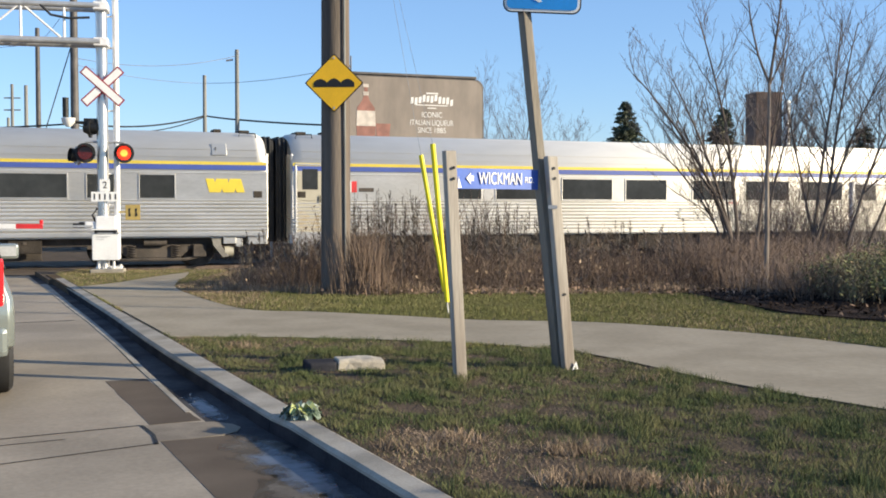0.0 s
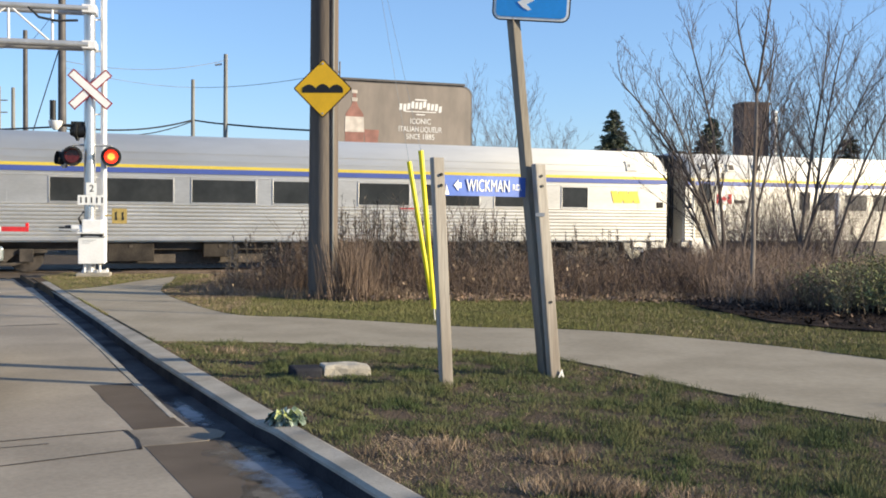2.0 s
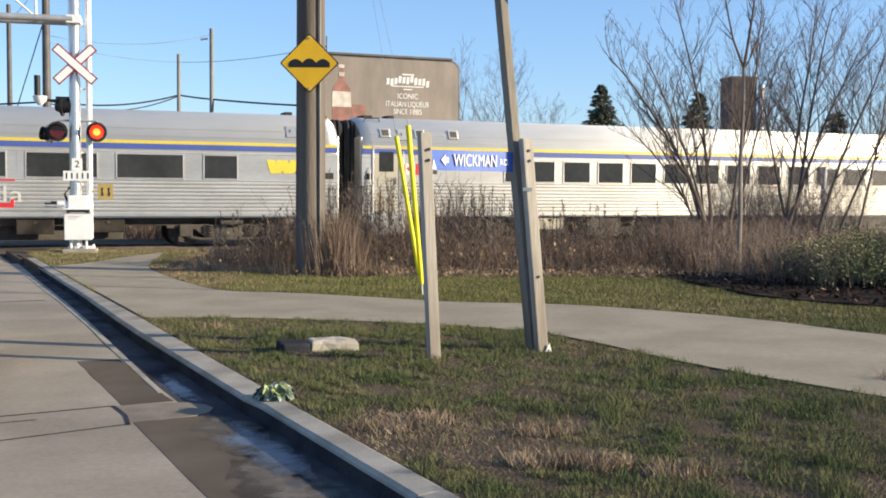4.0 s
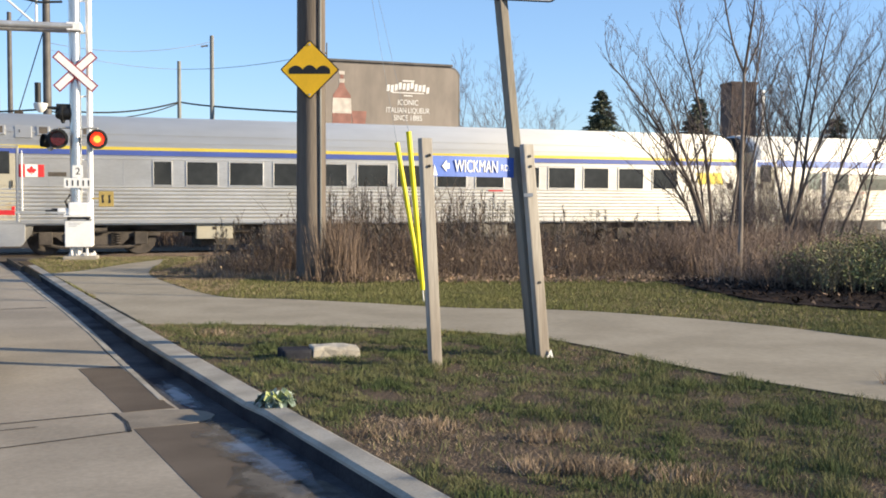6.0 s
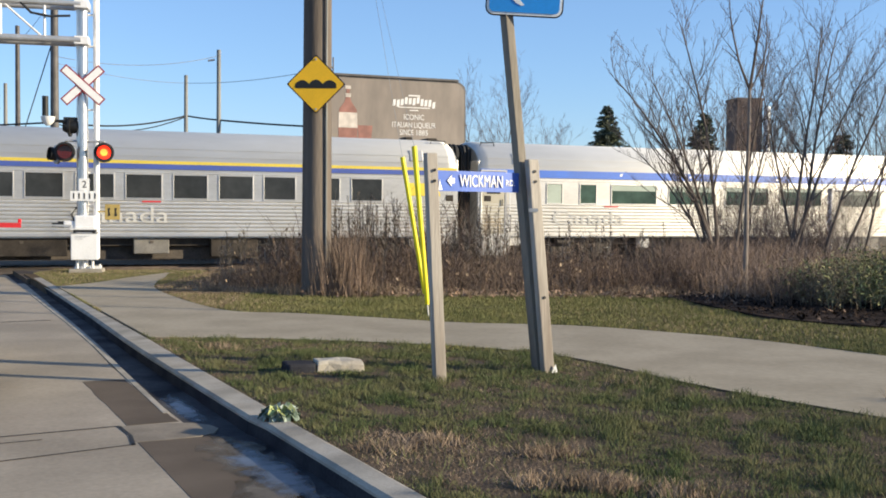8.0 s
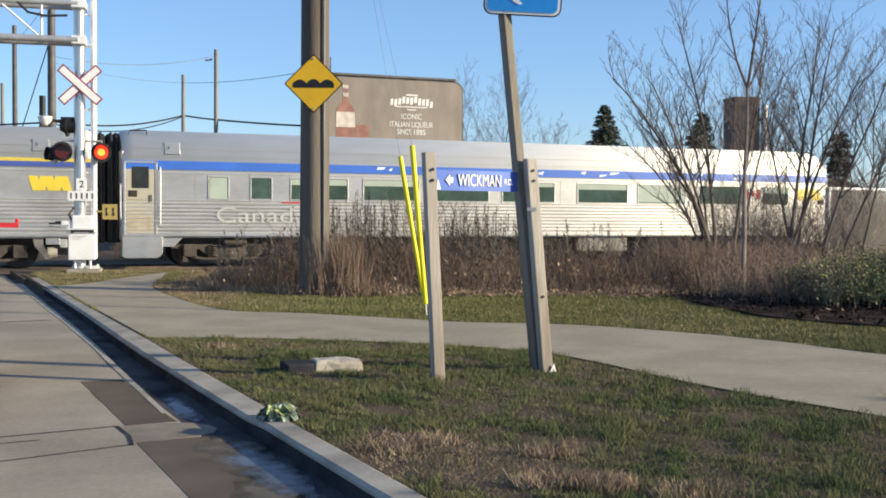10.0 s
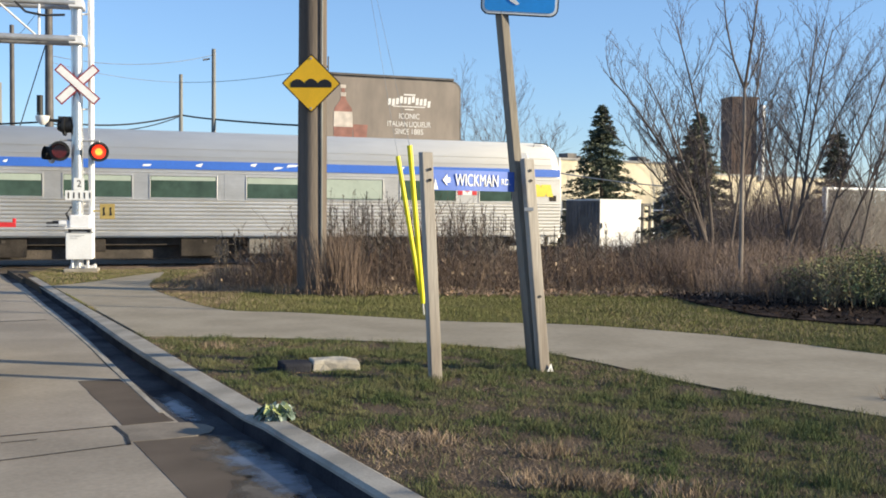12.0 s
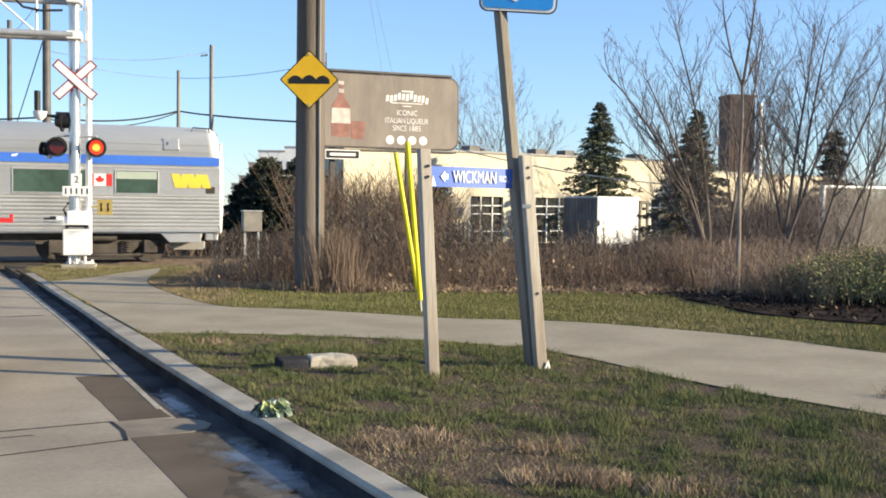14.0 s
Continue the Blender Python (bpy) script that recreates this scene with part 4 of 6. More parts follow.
    # arms for lamps
    part("lamp_arm", Build().tube([(-0.46, -0.02, 3.26), (0.46, -0.02, 3.26)], 0.028, 8).tube([(-0.46, -0.02, 3.26), (-0.46, -0.02, 3.1)], 0.02, 8).tube([(0.46, -0.02, 3.26), (0.46, -0.02, 3.1)], 0.02, 8), "galv", signal)
    lamps = [signal_lamp(-0.46, -0.15, 5), signal_lamp(0.46, -0.15, 5)]
    # side lamps that face along the track, and the bell
    for x, z, t in ((-0.66, 2.92, -62), (-0.36, 3.60, 84)):
        m = pose(x, 0.05, z, 0, 0, t)
        s = part("side_lamp", Build().tube([(0, 0.02, 0), (0, -0.03, 0)], 0.235, 24).tube([(0, 0.16, 0), (0, 0.02, 0)], [0.1, 0.17], 16), "black" if z > 3 else "galv", signal, "lamp turned away to the track", smooth=True, m=m)
        part("visor", Build().tube([(0, -0.03, 0), (0, -0.2, 0.02)], [0.16, 0.165], 20, False), "black", s)
    part("bell", Build().tube([(-0.86, -0.05, 3.62), (-0.86, -0.05, 3.72), (-0.86, -0.05, 3.84)], [0.05, 0.15, 0.17], 18), "white", signal, "round white bell", smooth=True)
    part("horn", Build().tube([(-0.92, -0.05, 3.86), (-0.92, -0.05, 4.34)], 0.075, 14), "black", signal, "dark upright cylinder", smooth=True)
    part("bracket", Build().tube([(-1.0, -0.02, 3.74), (0.0, -0.02, 3.74)], 0.035, 8).box(-0.5, -0.2, -0.06, 0.06, 3.70, 3.84), "black", signal, bevel=0.01)
    # cantilever
    for z, r in ((5.70, 0.085), (6.58, 0.075)):
        for y in (-0.28, 0.28):
            part("chord", Build().tube([(-0.06, y, z), (-9.2, y, z)], r, 12), "galv", signal, "pale cantilever tube", smooth=True)
    for i in range(9):
        x = -0.9 - i * 1.0
        part("strut", Build().tube([(x, -0.28, 5.70), (x, -0.28, 6.58)], 0.032, 8), "aluminium", signal, smooth=True)
        a, b = (5.70, 6.58) if i % 2 else (6.58, 5.70)
        part("brace", Build().tube([(x, -0.28, b), (x - 1.0, -0.28, a)], 0.026, 8), "aluminium", signal, smooth=True)
        part("cross_tie", Build().tube([(x, -0.28, 5.70), (x, 0.28, 5.70)], 0.026, 8), "aluminium", signal)
    for z in (5.60, 6.48):
        part("collar", Build().box(-0.22, 0.12, -0.34, 0.34, z, z + 0.2), "aluminium", signal, bevel=0.02)
    part("signal_cable", Build().tube([(-1.45, -0.32, 6.56), (-1.2, -0.34, 6.31), (-0.8, -0.34, 6.24), (-0.3, -0.3, 6.28)], 0.03, 8), "cable", signal)
    # gate arm
    arm = part("gate_arm", Build().box(-7.4, -0.3, -0.33, -0.28, 1.14, 1.19), "galv", signal, "lowered gate arm", m=pose(0, 0, 0.0, 0, 0.5))
    for i in range(9):
        x = -1.46 - i * 0.62
        part("arm_stripe", Build().box(x - 0.62, x, -0.345, -0.265, 1.10, 1.215), "red" if i % 2 == 0 else "white", arm, "red" if i % 2 == 0 else "white")
    part("arm_light", Build().tube([(-1.5, -0.3, 1.22), (-1.5, -0.3, 1.31)], 0.04, 10), "tail_red", arm, "small red arm light")
    return lamps


FLASHERS = build_signal()


# ---- the street sign posts ----
def round_plate(x0, x1, z0, z1, r):
    """Outline of a plate with rounded corners."""
    out = []
    for cx, cz, a in ((x1 - r, z1 - r, 0), (x0 + r, z1 - r, 90), (x0 + r, z0 + r, 180), (x1 - r, z0 + r, 270)):
        out += [(cx + r * math.cos(radians(a + k * 18)), cz + r * math.sin(radians(a + k * 18))) for k in range(6)]
    return out


def lean_box(w, d, bottom, top, turn):
    """A square timber from bottom to top centre, turned about its length."""
    b, t, m = Vector(bottom), Vector(top), pose(0, 0, 0, 0, 0, turn)
    c = [m @ Vector((x * w / 2, y * d / 2, 0)) for x, y in ((-1, -1), (1, -1), (1, 1), (-1, 1))]
    return Build().add([b + o for o in c] + [t + o for o in c], [(3, 2, 1, 0), (4, 5, 6, 7), (0, 1, 5, 4), (1, 2, 6, 5), (2, 3, 7, 6), (3, 0, 4, 7)])


def post_bolt(post, x, y, z, turn, d):
    """A bolt head on the front of a turned timber centred at x, y."""
    m = pose(x, y, z, 0, 0, turn)
    part("bolt", Build().tube([m @ Vector((0, -d / 2, 0)), m @ Vector((0, -d / 2 - 0.012, 0))], 0.015, 8), "black", post)


def build_sign_posts():
    left = thing("sign_post", "short weathered grey timber post leaning slightly in the grass", "sign post", pose(0.16, 10.02, 0))
    part("timber", lean_box(0.105, 0.105, (0.01, 0, -0.15), (-0.105, 0.0, 2.14), 21), "grey_wood", left, bevel=0.008)
    for z in (1.98, 1.88):
        post_bolt(left, -0.075, 0, z, 14, 0.105)
    right = thing("sign_post", "tall leaning weathered timber sign post with shorter timber bolted on", "sign post", pose(1.24, 10.7, 0))
    part("tall_timber", lean_box(0.09, 0.11, (-0.055, 0.06, -0.15), (-0.48, 0.06, 4.05), 30), "shade_dark_wood", right, bevel=0.008)
    part("short_timber", lean_box(0.115, 0.09, (0.025, -0.04, -0.15), (-0.175, -0.04, 2.12), 24), "grey_wood", right, bevel=0.012)
    part("splice_plate", Build().box(-0.2, -0.11, -0.102, -0.094, 1.60, 1.635), "galv", right)
    part("splinter", Build().add([(0.03, -0.10, -0.02), (0.115, -0.07, -0.02), (0.085, -0.085, 0.085), (0.06, -0.05, 0.02)], [(0, 1, 2), (1, 3, 2), (0, 2, 3), (0, 3, 1)]), "flag_white", right, "pale split wood at its foot")
    for z in (2.0, 1.9, 0.75):
        post_bolt(right, 0.025 - 0.088 * (z + 0.15), -0.04, z, 24, 0.09)
    # street name board, slightly bowed between the two posts
    name = thing("street_sign", "long blue street name board with white letters between two posts", "street sign", pose(0.10, 10.13, 0, 0, 0, 34))
    n = 10
    w = 1.02
    outline = [(w * i / n, -0.035 * math.sin(math.pi * i / n)) for i in range(n + 1)]
    z0, z1 = 1.79, 1.985
    b = Build().slab(outline + [(x, y + 0.008) for x, y in reversed(outline)], z0, z1)
    part("board", b, "sign_blue", name)
    lettering("street_name", "WICKMAN", 0.165, "flag_white", name, pose(0.53, -0.037, 1.885, 90, 0, 0), width=0.52)
    lettering("street_type", "RD.", 0.085, "flag_white", name, pose(0.90, -0.014, 1.88, 90, 0, 6), width=0.12)
    part("arrow", Build().prism([(0.13, 1.89), (0.18, 1.945), (0.18, 1.915), (0.215, 1.915), (0.215, 1.865), (0.18, 1.865), (0.18, 1.835)], 0.006, base=-0.027), "flag_white", name)
    part("corner_mark", Build().prism([(0.04, 1.80), (0.085, 1.80), (0.05, 1.90)], 0.005, base=-0.012), "flag_white", name)
    # blue sign high on the tall post
    blue = thing("blue_sign", "blue road sign with white border on the tall post", "road sign", pose(0.79, 10.70, 0, 0, 3, -4))
    part("panel", Build().prism(round_plate(-0.372, 0.372, 3.55, 4.304, 0.072), 0.006, base=-0.006), "flag_white", blue, "white border", bevel=0)
    part("field", Build().prism(round_plate(-0.348, 0.348, 3.574, 4.28, 0.05), 0.007, base=-0.012), "blue_sign", blue, "blue field", bevel=0)
    part("edge_rim", Build().prism(round_plate(-0.386, 0.386, 3.536, 4.318, 0.085), 0.004, base=-0.0015), "black", blue, "dark edge", bevel=0)
    part("symbol", Build().prism([(-0.14, 3.72), (-0.09, 3.67), (-0.03, 3.64), (0.0, 3.65), (-0.05, 3.70), (0.02, 3.74), (0.06, 3.92), (0.0, 4.05), (-0.08, 3.9), (-0.06, 3.76)], 0.006, base=-0.017), "flag_white", blue, "white symbol")


build_sign_posts()


# ---- the utility pole, its diamond sign and guys ----
def build_pole():
    pole = thing("utility_pole", "thick dark creosoted wooden utility pole in the weeds", "utility pole", pose(-2.03, 20.3, 0))
    n = 26
    verts, faces = [], []
    zs = [-0.3 + i * 0.5 for i in range(25)]
    for i, z in enumerate(zs):
        for k in range(n):
            a = 2 * math.pi * k / n
            r = (0.282 - 0.0035 * z) * (1 + 0.018 * math.sin(3 * a + z * 0.3) + 0.012 * math.sin(11 * a))
            verts.append((r * math.cos(a), r * math.sin(a), z))
    for i in range(len(zs) - 1):
        for k in range(n):
            faces.append((i * n + k, i * n + (k + 1) % n, (i + 1) * n + (k + 1) % n, (i + 1) * n + k))
    faces.append(tuple((len(zs) - 1) * n + k for k in range(n)))
    part("trunk", Build().add(verts, faces), "pole_wood", pole, smooth=True)
    part("ground_conduit", Build().tube([(0.20, -0.235, 0), (0.19, -0.225, 9)], 0.022, 8), "far_pole", pole)
    sign = thing("warning_sign", "yellow diamond bump warning sign with black border on the pole", "road sign", pose(-2.02, 19.98, 3.93, 0, 0, -3))

    def diamond(s, r=0.055):
        out = []
        for cx, cz, a0 in ((s, 0, -45), (0, s, 45), (-s, 0, 135), (0, -s, 225)):
            px, pz = cx * (1 - r * 1.6), cz * (1 - r * 1.6)
            out += [(px + r * s * math.cos(radians(a0 + k * 22.5)), pz + r * s * math.sin(radians(a0 + k * 22.5))) for k in range(5)]
        return out
    part("panel", Build().prism(diamond(0.555), 0.006), "black", sign, "black border")
    part("face", Build().prism(diamond(0.525), 0.006, base=-0.005), "sign_yellow", sign, "yellow face")
    bumps = [(-0.38, -0.075), (-0.38, -0.015)]
    for i in range(49):
        x = -0.38 + 0.76 * i / 48
        bumps.append((x, 0.0 + 0.075 * max(0, math.sin((i / 48) * 3 * math.pi)) ** 0.8 * 1.0 if i // 16 != 1 else 0.0 + 0.085 * abs(math.sin((i / 48) * 3 * math.pi)) ** 0.8))
    bumps += [(0.38, -0.015), (0.38, -0.075)]
    tidy = [bumps[0]]
    for p in bumps[1:]:
        if (Vector(p) - Vector(tidy[-1])).length > 0.002:
            tidy.append(p)
    part("bump_symbol", Build().prism(tidy, 0.006, base=-0.01), "black", sign, "black three bump symbol")
    for z in (0.46, -0.46):
        part("bolt", Build().tube([(0, -0.005, z), (0, -0.018, z)], 0.02, 8), "galv", sign)
    # guys
    for foot, top, end in (((0.057, 18.1, 0.0), (-0.3715, 18.1, 2.505), (-1.95, 20.2, 11.3)), ((0.084, 16.2, -0.02), (-0.156, 16.2, 2.576), (-1.9, 20.2, 10.2))):
        g = thing("guy_wire", "steel guy wire with a yellow plastic guard", "guy wire", group="guy wires")
        f, t, e = Vector(foot), Vector(top), Vector(end)
        part("wire", Build().tube([f, t, e], 0.0035, 6), "pale_wire", g)
        part("guard", Build().tube([f + (t - f) * 0.08, t], [0.037, 0.042], 10), "guard", g, "yellow guard tube", smooth=True)
        part("anchor_rod", Build().tube([f - (t - f) * 0.05, f + (t - f) * 0.09], 0.012, 6), "galv", g)


build_pole()


def build_block():
    b = thing("concrete_block", "old broken concrete block lying in the grass", "concrete block", pose(-0.955, 10.67, 0, 0, 0, 15))
    bm = Build()
    rng = random.Random(8)
    xs, prof = [-0.12, 0.0, 0.12, 0.24, 0.36], [(-0.14, -0.05), (-0.13, 0.085), (-0.10, 0.11), (0.12, 0.115), (0.15, -0.05)]
    v = [(x + rng.uniform(-0.015, 0.015), y + rng.uniform(-0.01, 0.01), z + rng.uniform(-0.012, 0.008) - (0.02 if x > 0.3 and z > 0 else 0)) for x in xs for y, z in prof]
    k = len(prof)
    bm.add(v, [(i * k + j, i * k + (j + 1) % k, (i + 1) * k + (j + 1) % k, (i + 1) * k + j) for i in range(len(xs) - 1) for j in range(k)] + [tuple(range(k)), tuple(range((len(xs) - 1) * k, len(xs) * k))])
    part("slab", bm, "block", b, bevel=0.012)
    # the shaded end of the block is coloured dark
    part("stub", Build().box(-0.44, -0.125, -0.12, 0.11, -0.05, 0.095, pose(0, 0, 0, 3, 1, 3)), "kerb_face", b, "end coloured dark as its shaded side", bevel=0.03)


build_block()


# ---- the car ahead ----
def build_car():
    car = thing("car", "silver green car waiting at the crossing", "car", ROAD @ pose(-0.215, 10.05, -0.13))
    # x to its right, y ahead, from the rear bumper
    prof = [(0.02, 0.52), (-0.03, 0.74), (0.0, 0.95), (0.08, 1.20), (0.22, 1.42), (0.42, 1.66), (1.2, 1.74), (2.4, 1.70), (3.2, 1.22), (4.3, 1.02), (4.5, 0.66), (4.48, 0.5), (0.3, 0.46)]
    b = Build()
    half = 0.88
    n = len(prof)
    rings = []
    for x, k in ((-half, 0.0), (-half + 0.05, 1.0), (half - 0.05, 1.0), (half, 0.0)):
        for y, z in prof:
            inset = 0.0 if z < 0.95 else (z - 0.95) * 0.32
            yy = y + (0.06 if k == 0 and y < 1 else -0.06 if k == 0 and y > 3.5 else 0)
            rings.append((x * (1 - inset / half), yy, z - (0.03 if k == 0 and z > 0.9 else 0)))
    b.add(rings, [(i * n + j, i * n + (j + 1) % n, (i + 1) * n + (j + 1) % n, (i + 1) * n + j) for i in range(3) for j in range(n)] + [tuple(range(n)), tuple(range(3 * n, 4 * n))])
    part("body", b, "car_paint", car, smooth=True, bevel=0.02)
    part("rear_window", Build().add([(-0.62, 0.085, 1.25), (0.62, 0.085, 1.25), (0.55, 0.36, 1.60), (-0.55, 0.36, 1.60)], [(0, 1, 2, 3)]), "car_glass", car)
    for s in (-1, 1):
        part("side_window", Build().add([(s * 0.842, 0.55, 1.18), (s * 0.842, 3.0, 1.16), (s * 0.70, 2.4, 1.60), (s * 0.70, 0.8, 1.62)], [(0, 1, 2, 3)]), "car_glass", car)
        part("tail_lamp", Build().box(s * 0.69 - 0.10, s * 0.69 + 0.10, -0.045, 0.1, 0.88, 1.30), "tail_red", car, "red tail lamp", bevel=0.03)
        mir = part("mirror", Build().box(s * 1.0 - 0.12, s * 1.0 + 0.12, 2.85, 2.98, 1.17, 1.34), "car_paint", car, "wing mirror", bevel=0.04)
        part("mirror_glass", Build().box(s * 1.0 - 0.09, s * 1.0 + 0.09, 2.842, 2.85, 1.20, 1.31), "galv", mir)
        for y in (0.85, 3.55):
            w = part("wheel", Build().tube([(s * 0.68, y, 0.33), (s * 0.72, y, 0.33), (s * 0.86, y, 0.33), (s * 0.90, y, 0.33)], [0.30, 0.33, 0.33, 0.29], 28), "rubber", car, "black tyre", smooth=True)
            part("rim", Build().tube([(s * 0.885, y, 0.33), (s * 0.905, y, 0.33)], [0.20, 0.19], 20), "galv", w)
    part("rear_bumper", Build().box(-0.82, 0.82, -0.07, 0.15, 0.44, 0.70), "car_paint", car, bevel=0.05)
    part("number_plate", Build().box(-0.16, 0.16, -0.035, -0.02, 0.72, 0.88), "flag_white", car, "plain white plate")


build_car()


# ---- far side of the track: buildings, billboard, poles ----
def build_billboard():
    bb = thing("billboard", "large grey brown poster billboard on steel posts beyond the track", "billboard", pose(-1.46, 46.0, 0, 0, 0, 20))
    w, z0, z1, r = 3.42, 4.07, 7.24, 0.42

    def rounded(w, z0, z1, r):
        out = []
        for cx, cz, a0 in ((w - r, z0 + r, -90), (w - r, z1 - r, 0)):
            out += [(cx + r * math.cos(radians(a0 + k * 15)), cz + r * math.sin(radians(a0 + k * 15))) for k in range(7)]
        return out + [(-w, z1), (-w, z0)]
    part("frame", Build().prism(rounded(w, z0, z1, r), 0.22, base=-0.05), "board_frame", bb, "dark frame", bevel=0.02)
    poster = part("poster", Build().prism(rounded(w - 0.07, z0 + 0.07, z1 - 0.07, r), 0.03, base=-0.07), "board", bb, "weathered printed poster")
    part("top_rail", Build().box(-w, w - 0.35, -0.12, 0.2, z1, z1 + 0.10), "board_frame", bb, bevel=0.02)
    for x in (-2.2, 1.2):
        part("post", Build().box(x - 0.11, x + 0.11, 0.18, 0.42, -0.3, z1 - 0.4), "board_frame", bb, "steel post", bevel=0.01)
    part("walkway", Build().box(-w, w - 0.3, -0.6, 0.1, z0 - 0.14, z0 - 0.07), "board_frame", bb)
    part("lamp_rod", Build().tube([(-2.55, 0, z1), (-2.55, 0, z1 + 0.75)], 0.03, 6).tube([(-2.55, -0.02, z1 + 0.3), (-2.8, -0.02, z1 + 0.42)], 0.04, 6), "board_frame", bb)
    # printed bottle, glass, emblem and words
    bottle = [(0.0, 6.83), (0.10, 6.83), (0.10, 6.72), (0.07, 6.68), (0.07, 6.40), (0.16, 6.15), (0.38, 5.85), (0.42, 5.3), (0.40, 4.55), (0.0, 4.5)]
    at_x = -1.92
    part("printed_bottle", Build().prism([(x + at_x, z) for x, z in mirror_outline(bottle)], 0.01, base=-0.078), "bottle", poster)
    part("printed_label", Build().prism([(at_x - 0.42, 5.08), (at_x + 0.42, 5.08), (at_x + 0.40, 5.72), (at_x - 0.40, 5.72)], 0.01, base=-0.084), "label", poster)
    part("printed_cap", Build().prism([(at_x - 0.12, 6.70), (at_x + 0.12, 6.70), (at_x + 0.12, 6.84), (at_x - 0.12, 6.84)], 0.01, base=-0.084), "label", poster)
    part("printed_neck_band", Build().prism([(at_x - 0.11, 6.36), (at_x + 0.11, 6.36), (at_x + 0.13, 6.52), (at_x - 0.13, 6.52)], 0.01, base=-0.084), "label", poster)
    part("printed_glass", Build().prism([(at_x + 0.48, 4.45), (at_x + 1.0, 4.45), (at_x + 1.08, 5.2), (at_x + 0.42, 5.2)], 0.01, base=-0.079), "bottle", poster)
    cx = 1.02
    for x0, x1, z0, z1 in ((-0.25, 0.28, 6.52, 6.58), (-0.2, 0.2, 5.90, 5.94), (-0.72, 0.72, 6.02, 6.06)):
        part("emblem_line", Build().box(cx + x0, cx + x1, -0.079, -0.069, z0, z1), "print_white", poster)
    for k in range(11):
        x = -0.90 + 0.18 * k
        top = 6.30 + 0.16 * math.cos(x * 1.6) + (0.05 if k % 3 == 0 else 0)
        low = top - 0.29 - 0.03 * (k % 2)
        part("emblem_bar", Build().prism([(cx + x - 0.072, low), (cx + x + 0.055, low + 0.02), (cx + x + 0.075, top), (cx + x - 0.05, top - 0.02)], 0.01, base=-0.079), "print_white", poster)
    for text, x, z, wid in (("ICONIC", 0.0, 5.62, 0.92), ("ITALIAN", -0.53, 5.28, 0.90), ("LIQUEUR", 0.49, 5.28, 0.98), ("SINCE", -0.33, 4.96, 0.62), ("1885", 0.36, 4.96, 0.52)):
        lettering("printed_word", text, 0.33, "print_white", poster, pose(cx + x, -0.076, z, 90), width=wid)
    for k in range(4):
        part("printed_dot", Build().tube([(cx - 0.76 + 0.5 * k, -0.07, 4.46), (cx - 0.76 + 0.5 * k, -0.08, 4.46)], 0.19, 18), "print_white", poster)
    plate = part("owner_plate", Build().box(-2.75, -1.25, -0.66, -0.61, 3.55, 3.95), "print_white", bb, "white edged black plate", bevel=0.01)
    part("plate_field", Build().box(-2.7, -1.3, -0.67, -0.65, 3.6, 3.9), "black", plate)
    part("plate_bar", Build().box(-2.55, -1.45, -0.68, -0.66, 3.69, 3.81), "print_white", plate)


build_billboard()


def build_hall():
    hall = thing("industrial_building", "long low cream coloured building with white gridded windows", "building", pose(2.28, 56.0, 0, 0, 0, 33))
    bays = [(-4.0, -1.6), (0.54, 2.78), (4.92, 7.57), (9.4, 11.9), (13.8, 16.3)]
    z_lo, z_hi, top = -0.25, 2.2, 4.47
    x = -7.0
    wall = Build().box(-7, 17, 0, 0.3, z_hi, top).box(-7, 17, 0, 0.3, -0.3, z_lo)
    for a, b in bays + [(17, 17)]:
        wall.box(x, a, 0, 0.3, z_lo, z_hi)
        x = b
    wall.box(-7, -6.7, 0.3, 2.7, -0.3, top).box(16.7, 17, 0.3, 2.7, -0.3, top).box(-7, 17, 2.7, 3.0, -0.3, top)
    part("wall", wall, "cream", hall, "cream wall")
    part("roof", Build().box(-7.1, 17.1, -0.08, 3.05, top, top + 0.12), "grey_wall", hall, "flat roof")
    part("low_wing", Build().box(17.1, 31, 0.4, 3.0, -0.3, 3.95), "cream", hall, "lower cream wing", bevel=0.02)
    part("wing_roof", Build().box(17.1, 31.1, 0.32, 3.05, 3.95, 4.05), "grey_wall", hall)
    for xx in (6.2, 8.4, 1.6, 14):
        part("roof_vent", Build().box(xx, xx + 0.7, 1.5, 2.3, top + 0.12, top + 0.5).tube([(xx + 1.2, 2, top + 0.1), (xx + 1.2, 2, top + 0.4)], 0.22, 10), "shed_dark", hall, bevel=0.02)
    part("roof_unit", Build().box(22.6, 23.5, 1.2, 2.1, 4.05, 4.75), "white", hall, "white roof unit", bevel=0.02)
    for a, b in bays:
        w = part("window", Build().box(a, b, 0.16, 0.18, z_lo, z_hi), "window", hall, "dark gridded window")
        for i in (0.04, 0.36, 0.70):
            xx = a + (b - a) * i
            part("mullion", Build().box(xx - 0.03, xx + 0.03, 0.06, 0.16, z_lo, z_hi), "white", w)
        for zz in (0.35, 1.28, 1.72):
            part("transom", Build().box(a, b, 0.07, 0.15, zz - 0.03, zz + 0.03), "white", w)


build_hall()


